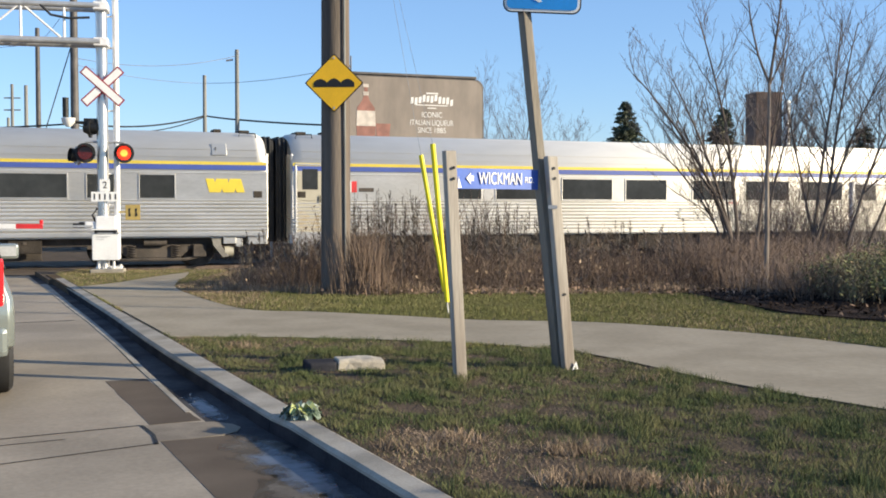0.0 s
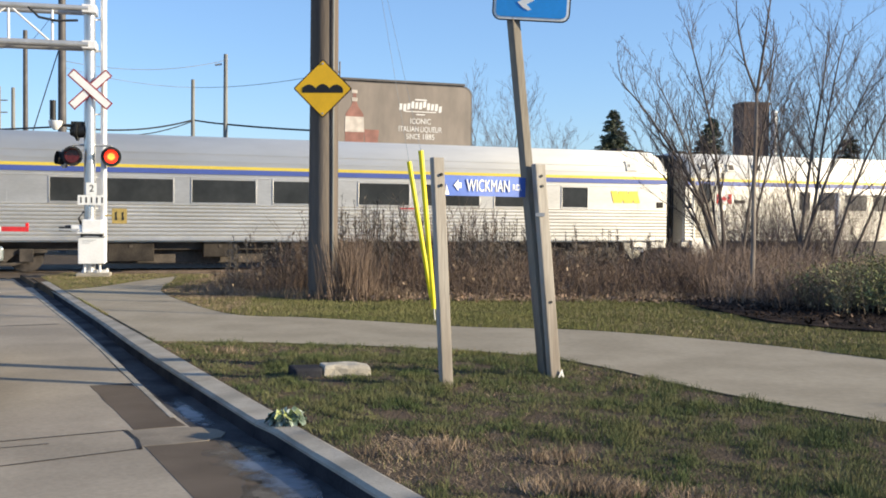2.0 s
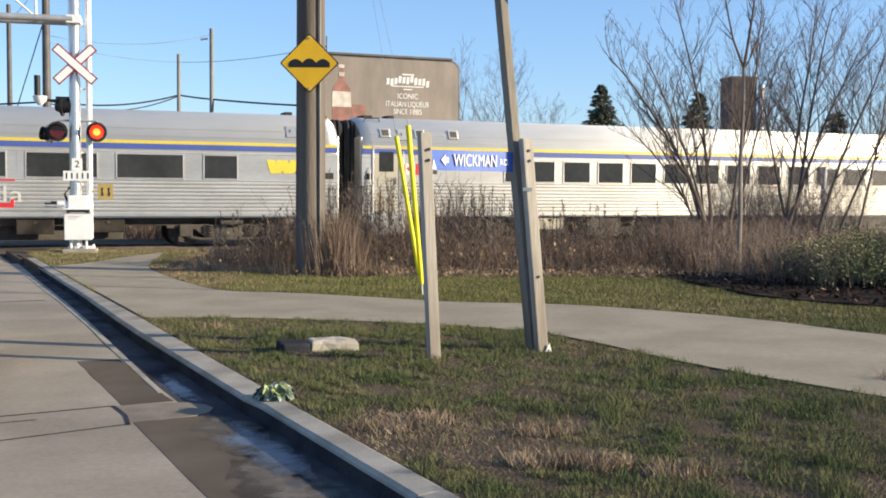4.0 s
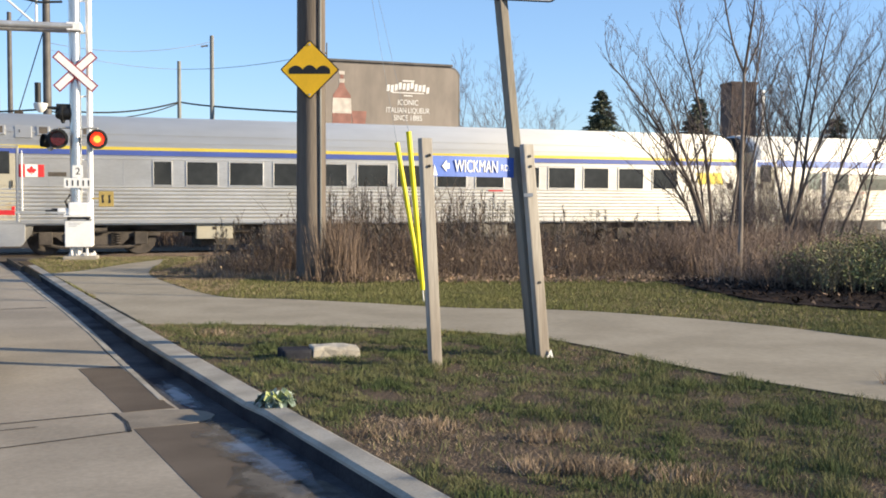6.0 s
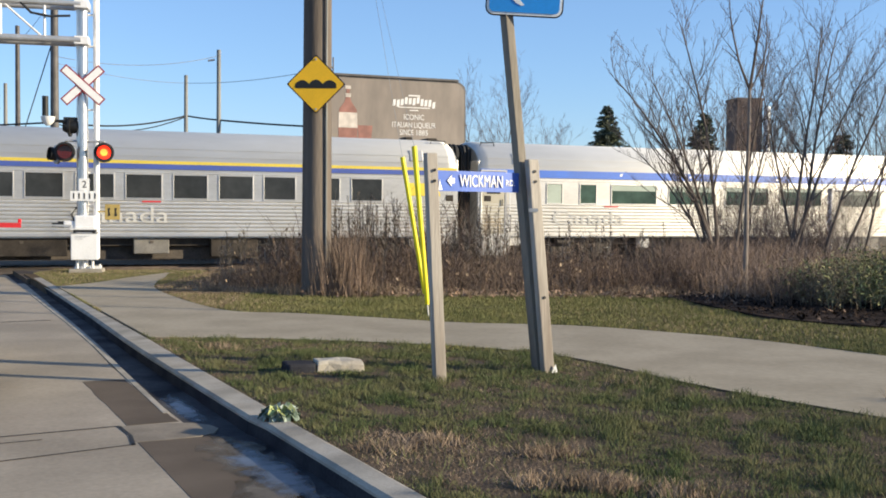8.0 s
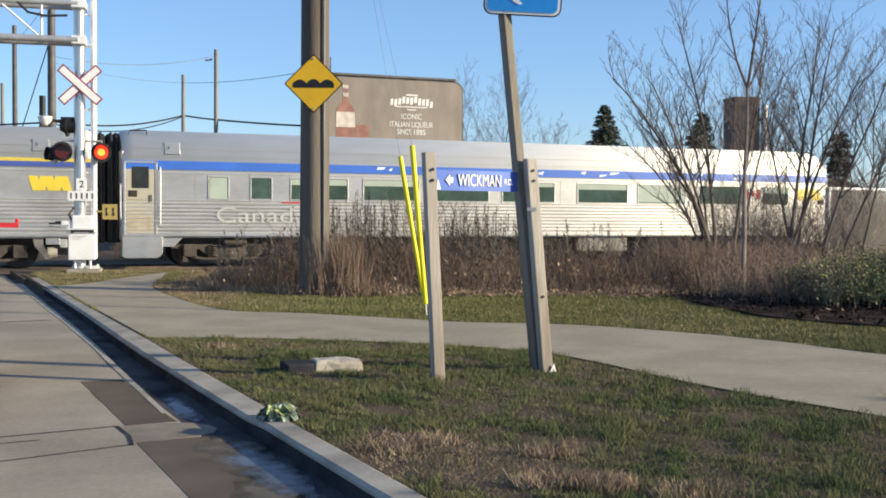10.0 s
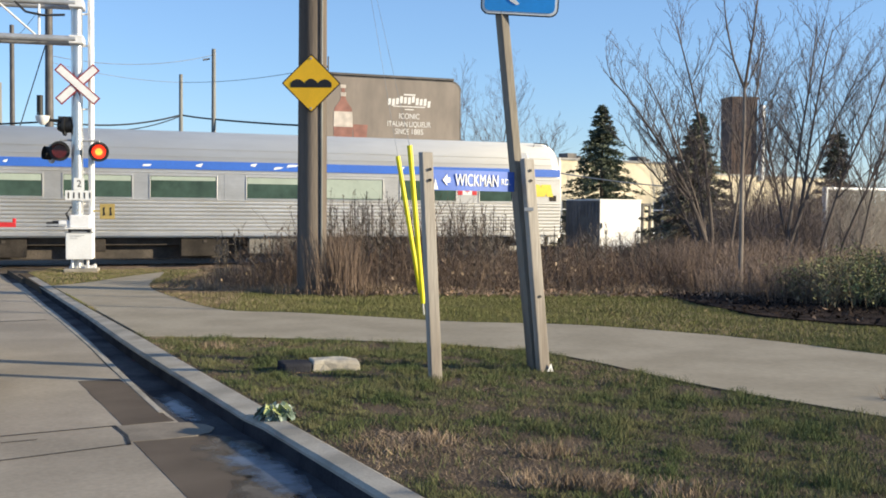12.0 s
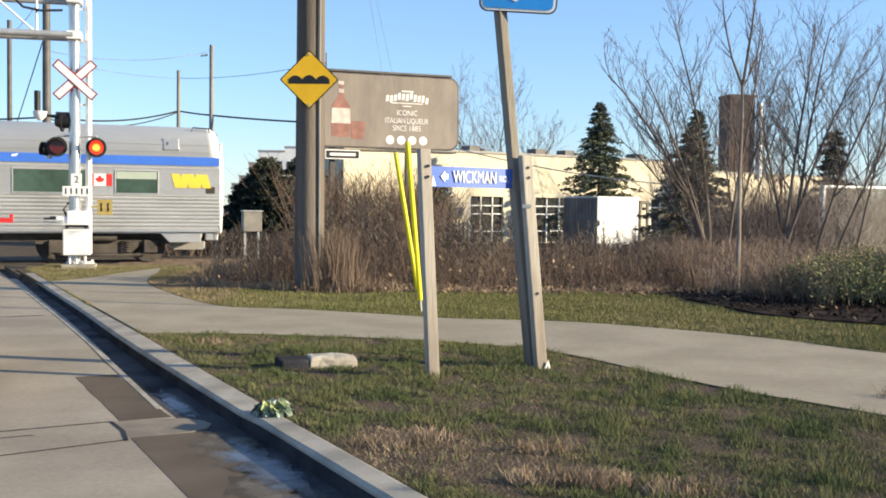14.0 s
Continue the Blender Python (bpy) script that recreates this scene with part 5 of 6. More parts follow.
def build_sheds():
    shed = thing("storage_container", "white metal storage container with a dark shaded side", "container", pose(8.1, 48.0, -0.3, 0, 0, 30))
    part("body", Build().box(0, 2.42, 0, 2.44, 0, 2.42), "white", shed, bevel=0.03)
    # dark panel and ribs put the shade on the white container's left side
    part("side_cladding", Build().box(-0.03, 0.0, 0.0, 2.44, 0.05, 2.4), "shed_dark", shed, "side panel coloured grey for its shade")
    for i in range(10):
        part("rib", Build().box(-0.05, -0.03, 0.12 + i * 0.24, 0.18 + i * 0.24, 0.1, 2.35), "shed_dark", shed)
    part("roof_lip", Build().box(-0.04, 2.46, -0.03, 2.48, 2.42, 2.47), "white", shed, bevel=0.01)
    part("latch", Build().box(0.04, 0.10, -0.05, 0.0, 1.15, 1.4), "black", shed)
    part("open_frame", Build().box(2.5, 2.6, 0.0, 0.1, 0, 2.3).box(2.95, 3.05, 0.0, 0.1, 0, 2.3).box(2.5, 3.05, 0, 0.1, 2.2, 2.3), "shed_dark", shed)
    cab = thing("signal_cabinet", "small grey steel cabinet on two legs beside the track", "cabinet", pose(-5.87, 38.2, -0.3, 0, 0, 20.7))
    part("case", Build().box(-0.33, 0.33, -0.2, 0.2, 0.97, 1.68), "box_grey", cab, bevel=0.02)
    part("lid", Build().box(-0.36, 0.36, -0.23, 0.23, 1.68, 1.72), "galv", cab, bevel=0.01)
    for x in (-0.24, 0.24):
        part("leg", Build().box(x - 0.035, x + 0.035, -0.05, 0.05, 0, 0.97), "galv", cab)
    tank = thing("storage_shed", "low white site hut far behind the track", "hut", pose(-12.0, 62, -0.3, 0, 0, 15))
    part("wall", Build().box(-0.75, 0.75, -1, 1, 0, 2.1), "white", tank, bevel=0.02)
    part("roof", Build().box(-0.8, 0.8, -1.1, 1.1, 2.1, 2.2), "grey_wall", tank)
    far = thing("stepped_building", "pale stepped industrial building far behind trees", "building", pose(-12.5, 90, -0.3))
    for x0, x1, h in ((-3.0, -2.4, 3.65), (-2.4, -1.6, 4.3), (-1.6, -0.8, 5.4), (-0.8, 1.4, 6.4), (1.4, 5.8, 6.75), (5.8, 9.0, 5.9)):
        # lower steps get a grey colour in place of shade on pale walls
        blk = part("block", Build().box(x0, x1, 0, 9, 0, h), "white" if h > 6 else "grey_wall", far, "white wall" if h > 6 else "wall coloured grey for its shade")
        part("parapet", Build().box(x0 - 0.05, x1 + 0.05, -0.06, 9, h, h + 0.12), "grey_wall", blk)
        for j in range(int(h // 2)):
            part("window", Build().box(x0 + 0.2, x1 - 0.2, -0.03, 0.0, 0.9 + j * 1.9, 1.8 + j * 1.9), "window", blk)
    ch = thing("brick_chimney", "square brown brick chimney with a white flue pipe", "chimney", pose(20.85, 70, -0.3, 0, 0, 8))
    part("shaft", Build().box(-0.86, 0.86, -0.85, 0.85, 0, 9.2), "brick", ch, "brown brick stack")
    part("cap", Build().box(-0.92, 0.92, -0.9, 0.9, 9.2, 9.4), "brick", ch, bevel=0.03)
    for i in range(15):
        part("brick_course", Build().box(-0.875, 0.875, -0.865, 0.865, 0.4 + i * 0.6, 0.46 + i * 0.6), "brick", ch)
    part("flue", Build().tube([(1.16, -0.9, 4), (1.16, -0.9, 8.85)], 0.21, 12), "white", ch, "white flue pipe", smooth=True)


build_sheds()


def build_far_poles():
    spots = [(-12.17, 55, 8.4, 0.11), (-10.51, 55, 9.7, 0.12), (-17.1, 50, 12.5, 0.19), (-20.67, 55, 10.8, 0.13), (-24.0, 62, 8.7, 0.12), (-31.5, 78, 8.2, 0.12), (-36, 90, 12.0, 0.14)]
    for i, (x, y, h, r) in enumerate(spots):
        dark = i in (2, 3)
        p = thing("far_utility_pole", "dark wooden line pole beyond the track" if dark else "slim pale line pole beyond the track", "utility pole", pose(x, y, -0.3), group="far line poles")
        part("shaft", Build().tube([(0, 0, 0), (0, 0, h + 0.3)], [r * 1.15, r * 0.85], 12), "board_frame" if dark else "far_pole", p, smooth=True)
        if i in (1,):
            part("pole_cap", Build().box(-0.1, 0.1, -0.08, 0.08, h + 0.0, h + 0.2), "galv", p, bevel=0.02)
            part("insulator", Build().tube([(-0.2, 0, h - 0.2), (-0.55, 0, h - 0.25)], 0.05, 8), "galv", p)
        if i == 6:
            for z in (h - 0.9, h - 1.9):
                part("cross_arm", Build().box(-0.7, 0.7, -0.04, 0.04, z, z + 0.1), "far_pole", p)

    def sag(a, b, drop, n=14):
        a, b = Vector(a), Vector(b)
        return [a + (b - a) * k / n - Vector((0, 0, drop * 4 * (k / n) * (1 - k / n))) for k in range(n + 1)]
    for pts, r, material, word in ((sag((-34, 52, 5.3), (-17.1, 50, 5.55), 0.15), 0.045, "cable", "thick black cable"),
                             (sag((-17.1, 50, 5.6), (-12.17, 55, 6.35), 0.35), 0.045, "cable", "thick black cable"), (sag((-17.1, 50, 5.5), (-12.17, 55, 6.3), 0.55), 0.03, "cable", "black cable"),
                             (sag((-12.17, 55, 6.35), (-10.51, 55, 6.15), 0.02), 0.045, "cable", "thick black cable"), (sag((-10.51, 55, 6.15), (-1.0, 52, 5.6), 0.12), 0.05, "cable", "thick black cable"),
                             (sag((-17.1, 50, 8.6), (-10.51, 55, 9.4), 0.45), 0.016, "pale_wire", "thin grey wire"), (sag((-17.1, 50, 8.3), (-12.17, 55, 8.0), 0.2), 0.013, "pale_wire", "thin grey wire"),
                             (sag((-12.17, 55, 8.0), (-3.86, 45.13, 7.6), 0.2), 0.013, "pale_wire", "thin grey wire"),
                             (sag((-17.15, 50, 9.4), (-18.55, 50, 5.0), 0.0), 0.025, "cable", "steel stay"),
                             (sag((1.6, 46.9, 4.2), (11.6, 46, 2.65), 0.25), 0.03, "pale_wire", "grey service cable"),
                             (sag((-40, 62, 10.5), (-20.67, 55, 10.0), 0.3), 0.013, "pale_wire", "thin grey wire"), (sag((-20.67, 55, 10.0), (-17.1, 50, 11.4), 0.2), 0.013, "pale_wire", "thin grey wire")):
        w = part("overhead_cable", Build().tube(pts, r, 6), material)
        tagged(w, word + " strung between line poles", "cable", group="overhead cables")


build_far_poles()


def build_fence():
    f = thing("chain_link_fence", "galvanised chain link fence with a pale end post", "fence", pose(11.42, 30.0, 0, 0, 0, 25))
    L, H = 15.0, 2.30
    for i in range(6):
        part("post", Build().tube([(i * 3, 0, -0.2), (i * 3, 0, H + 0.05)], 0.045 if i else 0.08, 10), "aluminium", f, smooth=True)
    part("top_rail", Build().tube([(0, 0, H), (L, 0, H)], 0.042, 8), "aluminium", f)
    step, quads = 0.085, []
    for s in (-1, 1):
        n = int((L + H) / step)
        for i in range(n):
            x0 = -H + i * step if s > 0 else i * step
            a, b = (x0, 0.05), (x0 + H, H) if s > 0 else (x0 - H, H)
            (xa, za), (xb, zb) = a, b
            lo, hi = (0 - xa) / (xb - xa), (L - xa) / (xb - xa)
            t0, t1 = max(0, min(lo, hi)), min(1, max(lo, hi))
            if t1 <= t0:
                continue
            p = [(xa + (xb - xa) * t, za + (zb - za) * t) for t in (t0, t1)]
            w = 0.014
            quads.append([(p[0][0] - w, 0.002 * s, p[0][1]), (p[0][0] + w, 0.002 * s, p[0][1]), (p[1][0] + w, 0.002 * s, p[1][1]), (p[1][0] - w, 0.002 * s, p[1][1])])
    tagged(ribbons("wire_mesh", quads, "mesh_wire", f), "woven wire mesh", kind="stuff")


build_fence()


# ---- plants ----
RNG = np.random.default_rng(11)


def wavy(x, y, scale, seed):
    """A soft random field between about -1 and 1."""
    r = np.random.default_rng(seed)
    out = 0
    for k in range(7):
        a, f, p = r.uniform(0, 6.28), scale * r.uniform(0.5, 1.9), r.uniform(0, 6.28)
        out = out + np.sin((x * np.cos(a) + y * np.sin(a)) * f + p)
    return out / 3.2


def inside(poly, x, y):
    hit = np.zeros(len(x), bool)
    p = np.array(poly)
    for (x0, y0), (x1, y1) in zip(p, np.roll(p, -1, 0)):
        if y0 != y1:
            hit ^= ((y0 > y) != (y1 > y)) & (x < (x1 - x0) * (y - y0) / (y1 - y0) + x0)
    return hit


def blades(x, y, height, width, bend):
    """Leaning tapered blades as quads."""
    n = len(x)
    a, b = RNG.uniform(0, 2 * np.pi, n), RNG.uniform(0, 2 * np.pi, n)
    lean = height * RNG.uniform(0.1, bend, n)
    wx, wy = np.cos(a) * width / 2, np.sin(a) * width / 2
    tx, ty = x + np.cos(b) * lean, y + np.sin(b) * lean
    z = np.zeros(n) - 0.005
    return np.stack([np.stack([x - wx, y - wy, z], -1), np.stack([x + wx, y + wy, z], -1),
                     np.stack([tx + wx * 0.25, ty + wy * 0.25, height], -1), np.stack([tx - wx * 0.25, ty - wy * 0.25, height], -1)], 1)


def spread(n, x0, x1, y0, y1):
    return RNG.uniform(x0, x1, n), RNG.uniform(y0, y1, n)


def on_verge(x, y):
    q = x * math.cos(radians(25.6)) + y * math.sin(radians(25.6))
    r = y * math.cos(radians(25.6)) - x * math.sin(radians(25.6))
    return (q > kerb_back(r) + 0.012) & ~inside(walk_outline, x, y) & ~inside(MULCH, x, y)


MULCH = smooth_line([(4.45, 19.9), (4.75, 18.9), (5.0, 17.2), (5.35, 15.95), (6.2, 15.0), (7.6, 14.1), (10.5, 13.6), (12.0, 18.0), (9.0, 20.9), (6.0, 20.9), (4.45, 19.9)], 5)[:-1]
mulch = part("mulch_bed", Build().slab(MULCH, -0.1, 0.045), "mulch", bevel=0)
tagged(mulch, "dark brown mulch bed under shrubs", "mulch bed", kind="structure")


def deadness(x, y):
    q = x * math.cos(radians(25.6)) + y * math.sin(radians(25.6))
    d = 0.06 + 0.2 * np.exp(-((q - 2.6) / 0.25) ** 2) + 0.16 * wavy(x, y, 1.6, 4)
    for cx, cy, rx, ry, k in ((0.05, 7.35, 0.42, 0.28, 0.95), (0.95, 6.2, 0.45, 0.22, 0.7), (-0.15, 7.75, 0.4, 0.25, 0.35), (-2.4, 11.9, 0.5, 0.9, 0.45), (-1.7, 12.6, 0.8, 0.4, 0.4), (2.0, 11.0, 0.8, 0.5, 0.25), (0.5, 6.95, 0.4, 0.15, 0.45), (1.9, 5.9, 0.6, 0.4, 0.3)):
        d = d + k * np.exp(-((x - cx) / rx) ** 2 - ((y - cy) / ry) ** 2)
    return d


def bareness(x, y):
    """Where the turf is worn down to dark soil."""
    d = 0.12 * wavy(x, y, 2.3, 14)
    for cx, cy, rx, ry, k in ((0.35, 6.55, 0.75, 0.35, 0.75), (-0.2, 6.9, 0.45, 0.4, 0.55), (1.0, 6.75, 0.7, 0.25, 0.5), (0.6, 7.1, 0.6, 0.25, 0.5), (0.6, 8.9, 0.35, 0.25, 0.4), (1.2, 9.9, 0.7, 0.3, 0.35), (-2.0, 11.0, 0.7, 0.3, 0.4), (3.0, 9.9, 0.6, 0.25, 0.35), (-0.4, 10.2, 0.6, 0.3, 0.3)):
        d = d + k * np.exp(-((x - cx) / rx) ** 2 - ((y - cy) / ry) ** 2)
    return d


def build_grass():
    # the near verge
    x, y = spread(760000, -4.2, 7.0, 5.0, 13.6)
    keep = on_verge(x, y) & (np.abs(x) < 0.47 * y + 0.5)
    x, y = x[keep], y[keep]
    d = deadness(x, y)
    thick = 0.50 + 0.42 * wavy(x, y, 5.5, 7) + 0.34 * wavy(x, y, 19, 8)
    roll = RNG.uniform(0, 1, len(x))
    live = (roll < thick) & (RNG.uniform(0, 1, len(x)) > np.clip(d + bareness(x, y), 0.03, 0.93))
    tall = np.clip(0.034 + 0.016 * wavy(x, y, 3.2, 9) + 0.020 * wavy(x, y, 17, 10), 0.014, 0.10)
    gx, gy, h = x[live], y[live], tall[live] * RNG.uniform(0.6, 1.35, live.sum())
    g = ribbons("grass", blades(gx, gy, h, RNG.uniform(0.0035, 0.0075, len(gx)), 1.2), "grass")
    tagged(g, "short patchy green autumn grass of the verge", "grass", kind="stuff")
    dead = ~live & (RNG.uniform(0, 1, len(x)) < np.clip(d * 0.5 + 0.10 * bareness(x, y), 0.012, 0.45))
    gx, gy = x[dead], y[dead]
    g = ribbons("dead_grass", blades(gx, gy, RNG.uniform(0.006, 0.024, len(gx)), RNG.uniform(0.004, 0.007, len(gx)), 3.2), "straw")
    tagged(g, "straw coloured dead grass patches in the verge", "dead grass", kind="stuff")
    # tufts of straw
    quads = []
    for cx, cy, n, hh in ((0.85, 7.0, 420, 0.075), (1.05, 6.15, 700, 0.085), (0.75, 6.2, 400, 0.08), (1.5, 6.0, 360, 0.08), (4.15, 9.0, 120, 0.13), (0.1, 7.35, 160, 0.08), (-0.25, 7.1, 160, 0.08), (1.9, 9.9, 100, 0.08), (-2.3, 12.2, 140, 0.1)):
        a, r = RNG.uniform(0, 6.28, n), 0.22 * np.sqrt(RNG.uniform(0, 1, n))
        quads.append(blades(cx + r * np.cos(a), cy + 0.7 * r * np.sin(a), RNG.uniform(0.4, 1.1, n) * hh, np.full(n, 0.007), 1.3))
    tagged(ribbons("straw_tuft", np.concatenate(quads), "straw"), "pale tufts of dry straw in the grass", "dead grass", kind="stuff")
    # beyond the path
    x, y = (np.concatenate(c) for c in zip(spread(470000, -6.5, 12.5, 12.0, 21.4), spread(90000, -9.5, -2.5, 18.0, 28)))
    keep = on_verge(x, y) & (y > 12.2) & (np.abs(x) < 0.47 * y + 0.5) & ((x > -2.6) | (y > 16.6)) & (RNG.uniform(0, 1, len(x)) < np.where((y > 21) & (x > -5.2), 0.2, 0.95))
    keep &= ~((y < 16.2) & (x < 0) & (y < 13.4))
    x, y = x[keep], y[keep]
    h = np.clip(0.034 + 0.012 * wavy(x, y, 2.5, 19), 0.016, 0.06) * RNG.uniform(0.6, 1.3, len(x))
    dry = RNG.uniform(0, 1, len(x)) < np.clip(0.01 + 0.10 * wavy(x, y, 0.9, 21) + 0.5 * (y > 20.1) + 0.25 * (x < -3.2) - 0.5 * (x < -5.5), 0.01, 0.95)
    g = ribbons("far_grass", blades(x[~dry], y[~dry], h[~dry], RNG.uniform(0.007, 0.013, (~dry).sum()), 1.1), "far_grass")
    tagged(g, "green grass strip between footpath and weeds", "grass", kind="stuff")
    g = ribbons("far_dead_grass", blades(x[dry], y[dry], h[dry] * 1.3, RNG.uniform(0.006, 0.011, dry.sum()), 1.0), "straw")
    tagged(g, "dry straw grass along the edge of the weeds", "dead grass", kind="stuff")


build_grass()


def stems(x, y, h, w, twigs, droop=0.35):
    """Upright stems with side twigs as thin quads, and where the twigs end."""
    n = len(x)
    base = np.stack([x, y, np.full(n, -0.05)], -1)
    lean = np.stack([RNG.normal(0, 0.30, n) * h, RNG.normal(0, 0.22, n) * h, h], -1)
    out, tips = [], []

    def strip(p, q, wa, wb):
        a = RNG.uniform(0, np.pi, len(p))
        s = np.stack([np.cos(a), np.sin(a) * 0.5, np.zeros(len(p))], -1)
        out.append(np.stack([p - s * wa[:, None], p + s * wa[:, None], q + s * wb[:, None], q - s * wb[:, None]], 1))
    strip(base, base + lean, w, w * 0.5)
    for k in range(twigs):
        t = RNG.uniform(0.3, 0.95, n)
        p = base + lean * t[:, None]
        a = RNG.uniform(0, 2 * np.pi, n)
        ln = h * RNG.uniform(0.12, 0.36, n)
        q = p + np.stack([np.cos(a) * ln * 0.8, np.sin(a) * ln * 0.8, ln * RNG.uniform(0.0, 0.95, n)], -1)
        strip(p, q, w * 0.62, w * 0.4)
        tips.append(q)
    return np.concatenate(out), np.concatenate(tips)


def build_weeds():
    x, y = spread(26000, -5.2, 16.5, 19.6, 33.5)
    front = 20.6 + 0.35 * wavy(x, y, 0.9, 31) + np.clip(-2.6 - x, 0, 3) * 0.3
    back = 29.3 + 0.378 * x
    keep = (y > front) & (y < np.minimum(back, 33)) & (RNG.uniform(0, 1, len(x)) < np.where(y > front + 4.5, 0.35, 0.95))
    keep &= (x > -4.6) & ((x + 2.03) ** 2 + (y - 20.3) ** 2 > 0.12) & ~((x < -3.2) & (y > 23.5))
    x, y, front = x[keep], y[keep], front[keep]
    depth = np.clip((y - front) / 1.6, 0, 1)
    h = (0.34 + 0.44 * depth + 0.20 * wavy(x, y, 1.1, 33)) * RNG.uniform(0.55, 1.3, len(x)) * np.where(x > 1.2, 0.62, 1.04)
    h *= np.where(x < -2.5, np.clip(1 - (-2.5 - x) * 0.3, 0.35, 1), 1)
    tall = RNG.uniform(0, 1, len(x)) < 0.02
    h = np.clip(np.where(tall, h * 1.7, h), 0.15, 2.2)
    q, tips = stems(x, y, h, RNG.uniform(0.005, 0.009, len(x)), 10)
    tagged(ribbons("weeds", q, "weed"), "dense thicket of dry brown weeds beside the track", "weeds", kind="stuff")
    pick = RNG.uniform(0, 1, len(tips)) < 0.02
    t = tips[pick]
    n = len(t)
    s = RNG.uniform(0.012, 0.035, n)[:, None]
    a = RNG.uniform(0, 6.28, n)
    u = np.stack([np.cos(a), np.sin(a), np.zeros(n)], -1) * s
    v = np.stack([RNG.normal(0, 0.4, n), RNG.normal(0, 0.4, n), np.ones(n)], -1) * s * 1.8
    tagged(ribbons("seed_heads", np.stack([t - u, t + u * 0.6, t + u + v, t - u * 0.5 + v], 1), "weed_head"), "tan fluffy seed heads on the dry weeds", "seed heads", kind="stuff")
    # taller thin stalks above the rest
    x, y = spread(340, -2.5, 6.0, 21.2, 26.5)
    q, tips = stems(x, y, RNG.uniform(1.0, 1.75, len(x)) * np.where(x < 1.5, 1.1, 0.65), RNG.uniform(0.005, 0.008, len(x)), 14)
    tagged(ribbons("tall_stalks", q, "weed"), "thin tall stalks standing over the weeds", "weeds", kind="stuff")
    # feathery stalks: a stem with many short shoots near its top
    spots = [(-1.45, 21.6, 26, 0.35, 1.9), (-0.95, 22.0, 14, 0.25, 1.75), (0.2, 22.4, 22, 0.6, 1.55), (1.1, 22.6, 20, 0.5, 1.5), (1.75, 22.6, 14, 0.3, 1.6), (2.6, 23.2, 14, 0.6, 1.35), (-3.3, 21.8, 16, 0.5, 1.1), (4.0, 23.5, 16, 0.9, 1.3)]
    quads = []
    for cx, cy, n, r, top in spots:
        for x, y, h in zip(RNG.normal(cx, r, n), RNG.normal(cy, 0.5, n), top * RNG.uniform(0.72, 1.08, n)):
            m = 46
            f = np.sqrt(RNG.uniform(0.2, 1, m))
            lean = RNG.normal(0, 0.07, 2)
            p = np.stack([x + lean[0] * h * f, y + lean[1] * h * f, h * f], -1)
            a, ln = RNG.uniform(0, 6.28, m), 0.17 * (1.12 - f) ** 0.6 * RNG.uniform(0.5, 1.2, m)
            q = p + np.stack([np.cos(a) * ln, np.sin(a) * ln, ln * RNG.uniform(0.4, 1.3, m)], -1)
            w = np.stack([np.sin(a), -np.cos(a), np.zeros(m)], -1) * 0.007
            quads.append(np.stack([p - w, p + w, q + w * 0.6, q - w * 0.6], 1))
            foot, tip, w = np.array([x, y, -0.05]), np.array([x + lean[0] * h, y + lean[1] * h, h]), np.array([0.006, 0, 0])
            quads.append(np.stack([foot - w, foot + w, tip + w * 0.5, tip - w * 0.5])[None])
    tagged(ribbons("feathery_stalks", np.concatenate(quads), "plume"), "grey brown feathery stalks standing over the weeds", "weeds", kind="stuff")
    # tall reddish grass at the foot of the pole
    x, y = RNG.normal(-1.55, 0.26, 900), RNG.normal(20.1, 0.25, 900)
    tagged(ribbons("tall_grass", blades(x, y, RNG.uniform(0.3, 1.35, 900) * np.clip(1.3 - np.abs(x + 1.6) * 1.1, 0.4, 1), RNG.uniform(0.008, 0.015, 900), 0.4), "weed"), "tall tan grass clump at the pole", "tall grass", kind="stuff")
    # a fringe of dry grass before the thicket
    n = 7000
    x = RNG.uniform(-4.4, 6.2, n)
    y = 20.3 + 0.25 * wavy(x, x * 0, 0.9, 61) + RNG.normal(0, 0.2, n) + np.clip(-2.6 - x, 0, 3) * 0.3
    tagged(ribbons("dry_fringe", blades(x, y, RNG.uniform(0.05, 0.26, n) * (0.75 + 0.35 * wavy(x, y, 2.2, 62)).clip(0.3, 1.2), RNG.uniform(0.006, 0.011, n), 0.9), "straw"), "pale dry grass along the foot of the weeds", "dead grass", kind="stuff")
    # leaf litter along the edge
    n = 1900
    x, y = RNG.uniform(-2.3, 9.5, n), 20.15 + RNG.normal(0, 0.36, n)
    a, s = RNG.uniform(0, 6.28, n), RNG.uniform(0.015, 0.04, n)
    c = np.stack([x, y, RNG.uniform(0.02, 0.12, n)], -1)
    u = np.stack([np.cos(a), np.sin(a), RNG.normal(0, 0.6, n)], -1) * s[:, None]
    v = np.stack([-np.sin(a), np.cos(a), RNG.normal(0, 0.6, n)], -1) * s[:, None] * 0.7
    tagged(ribbons("leaf_litter", np.stack([c - u, c - v, c + u, c + v], 1), "leaf_litter"), "rust coloured fallen leaves along the weeds", "fallen leaves", kind="stuff")


build_weeds()


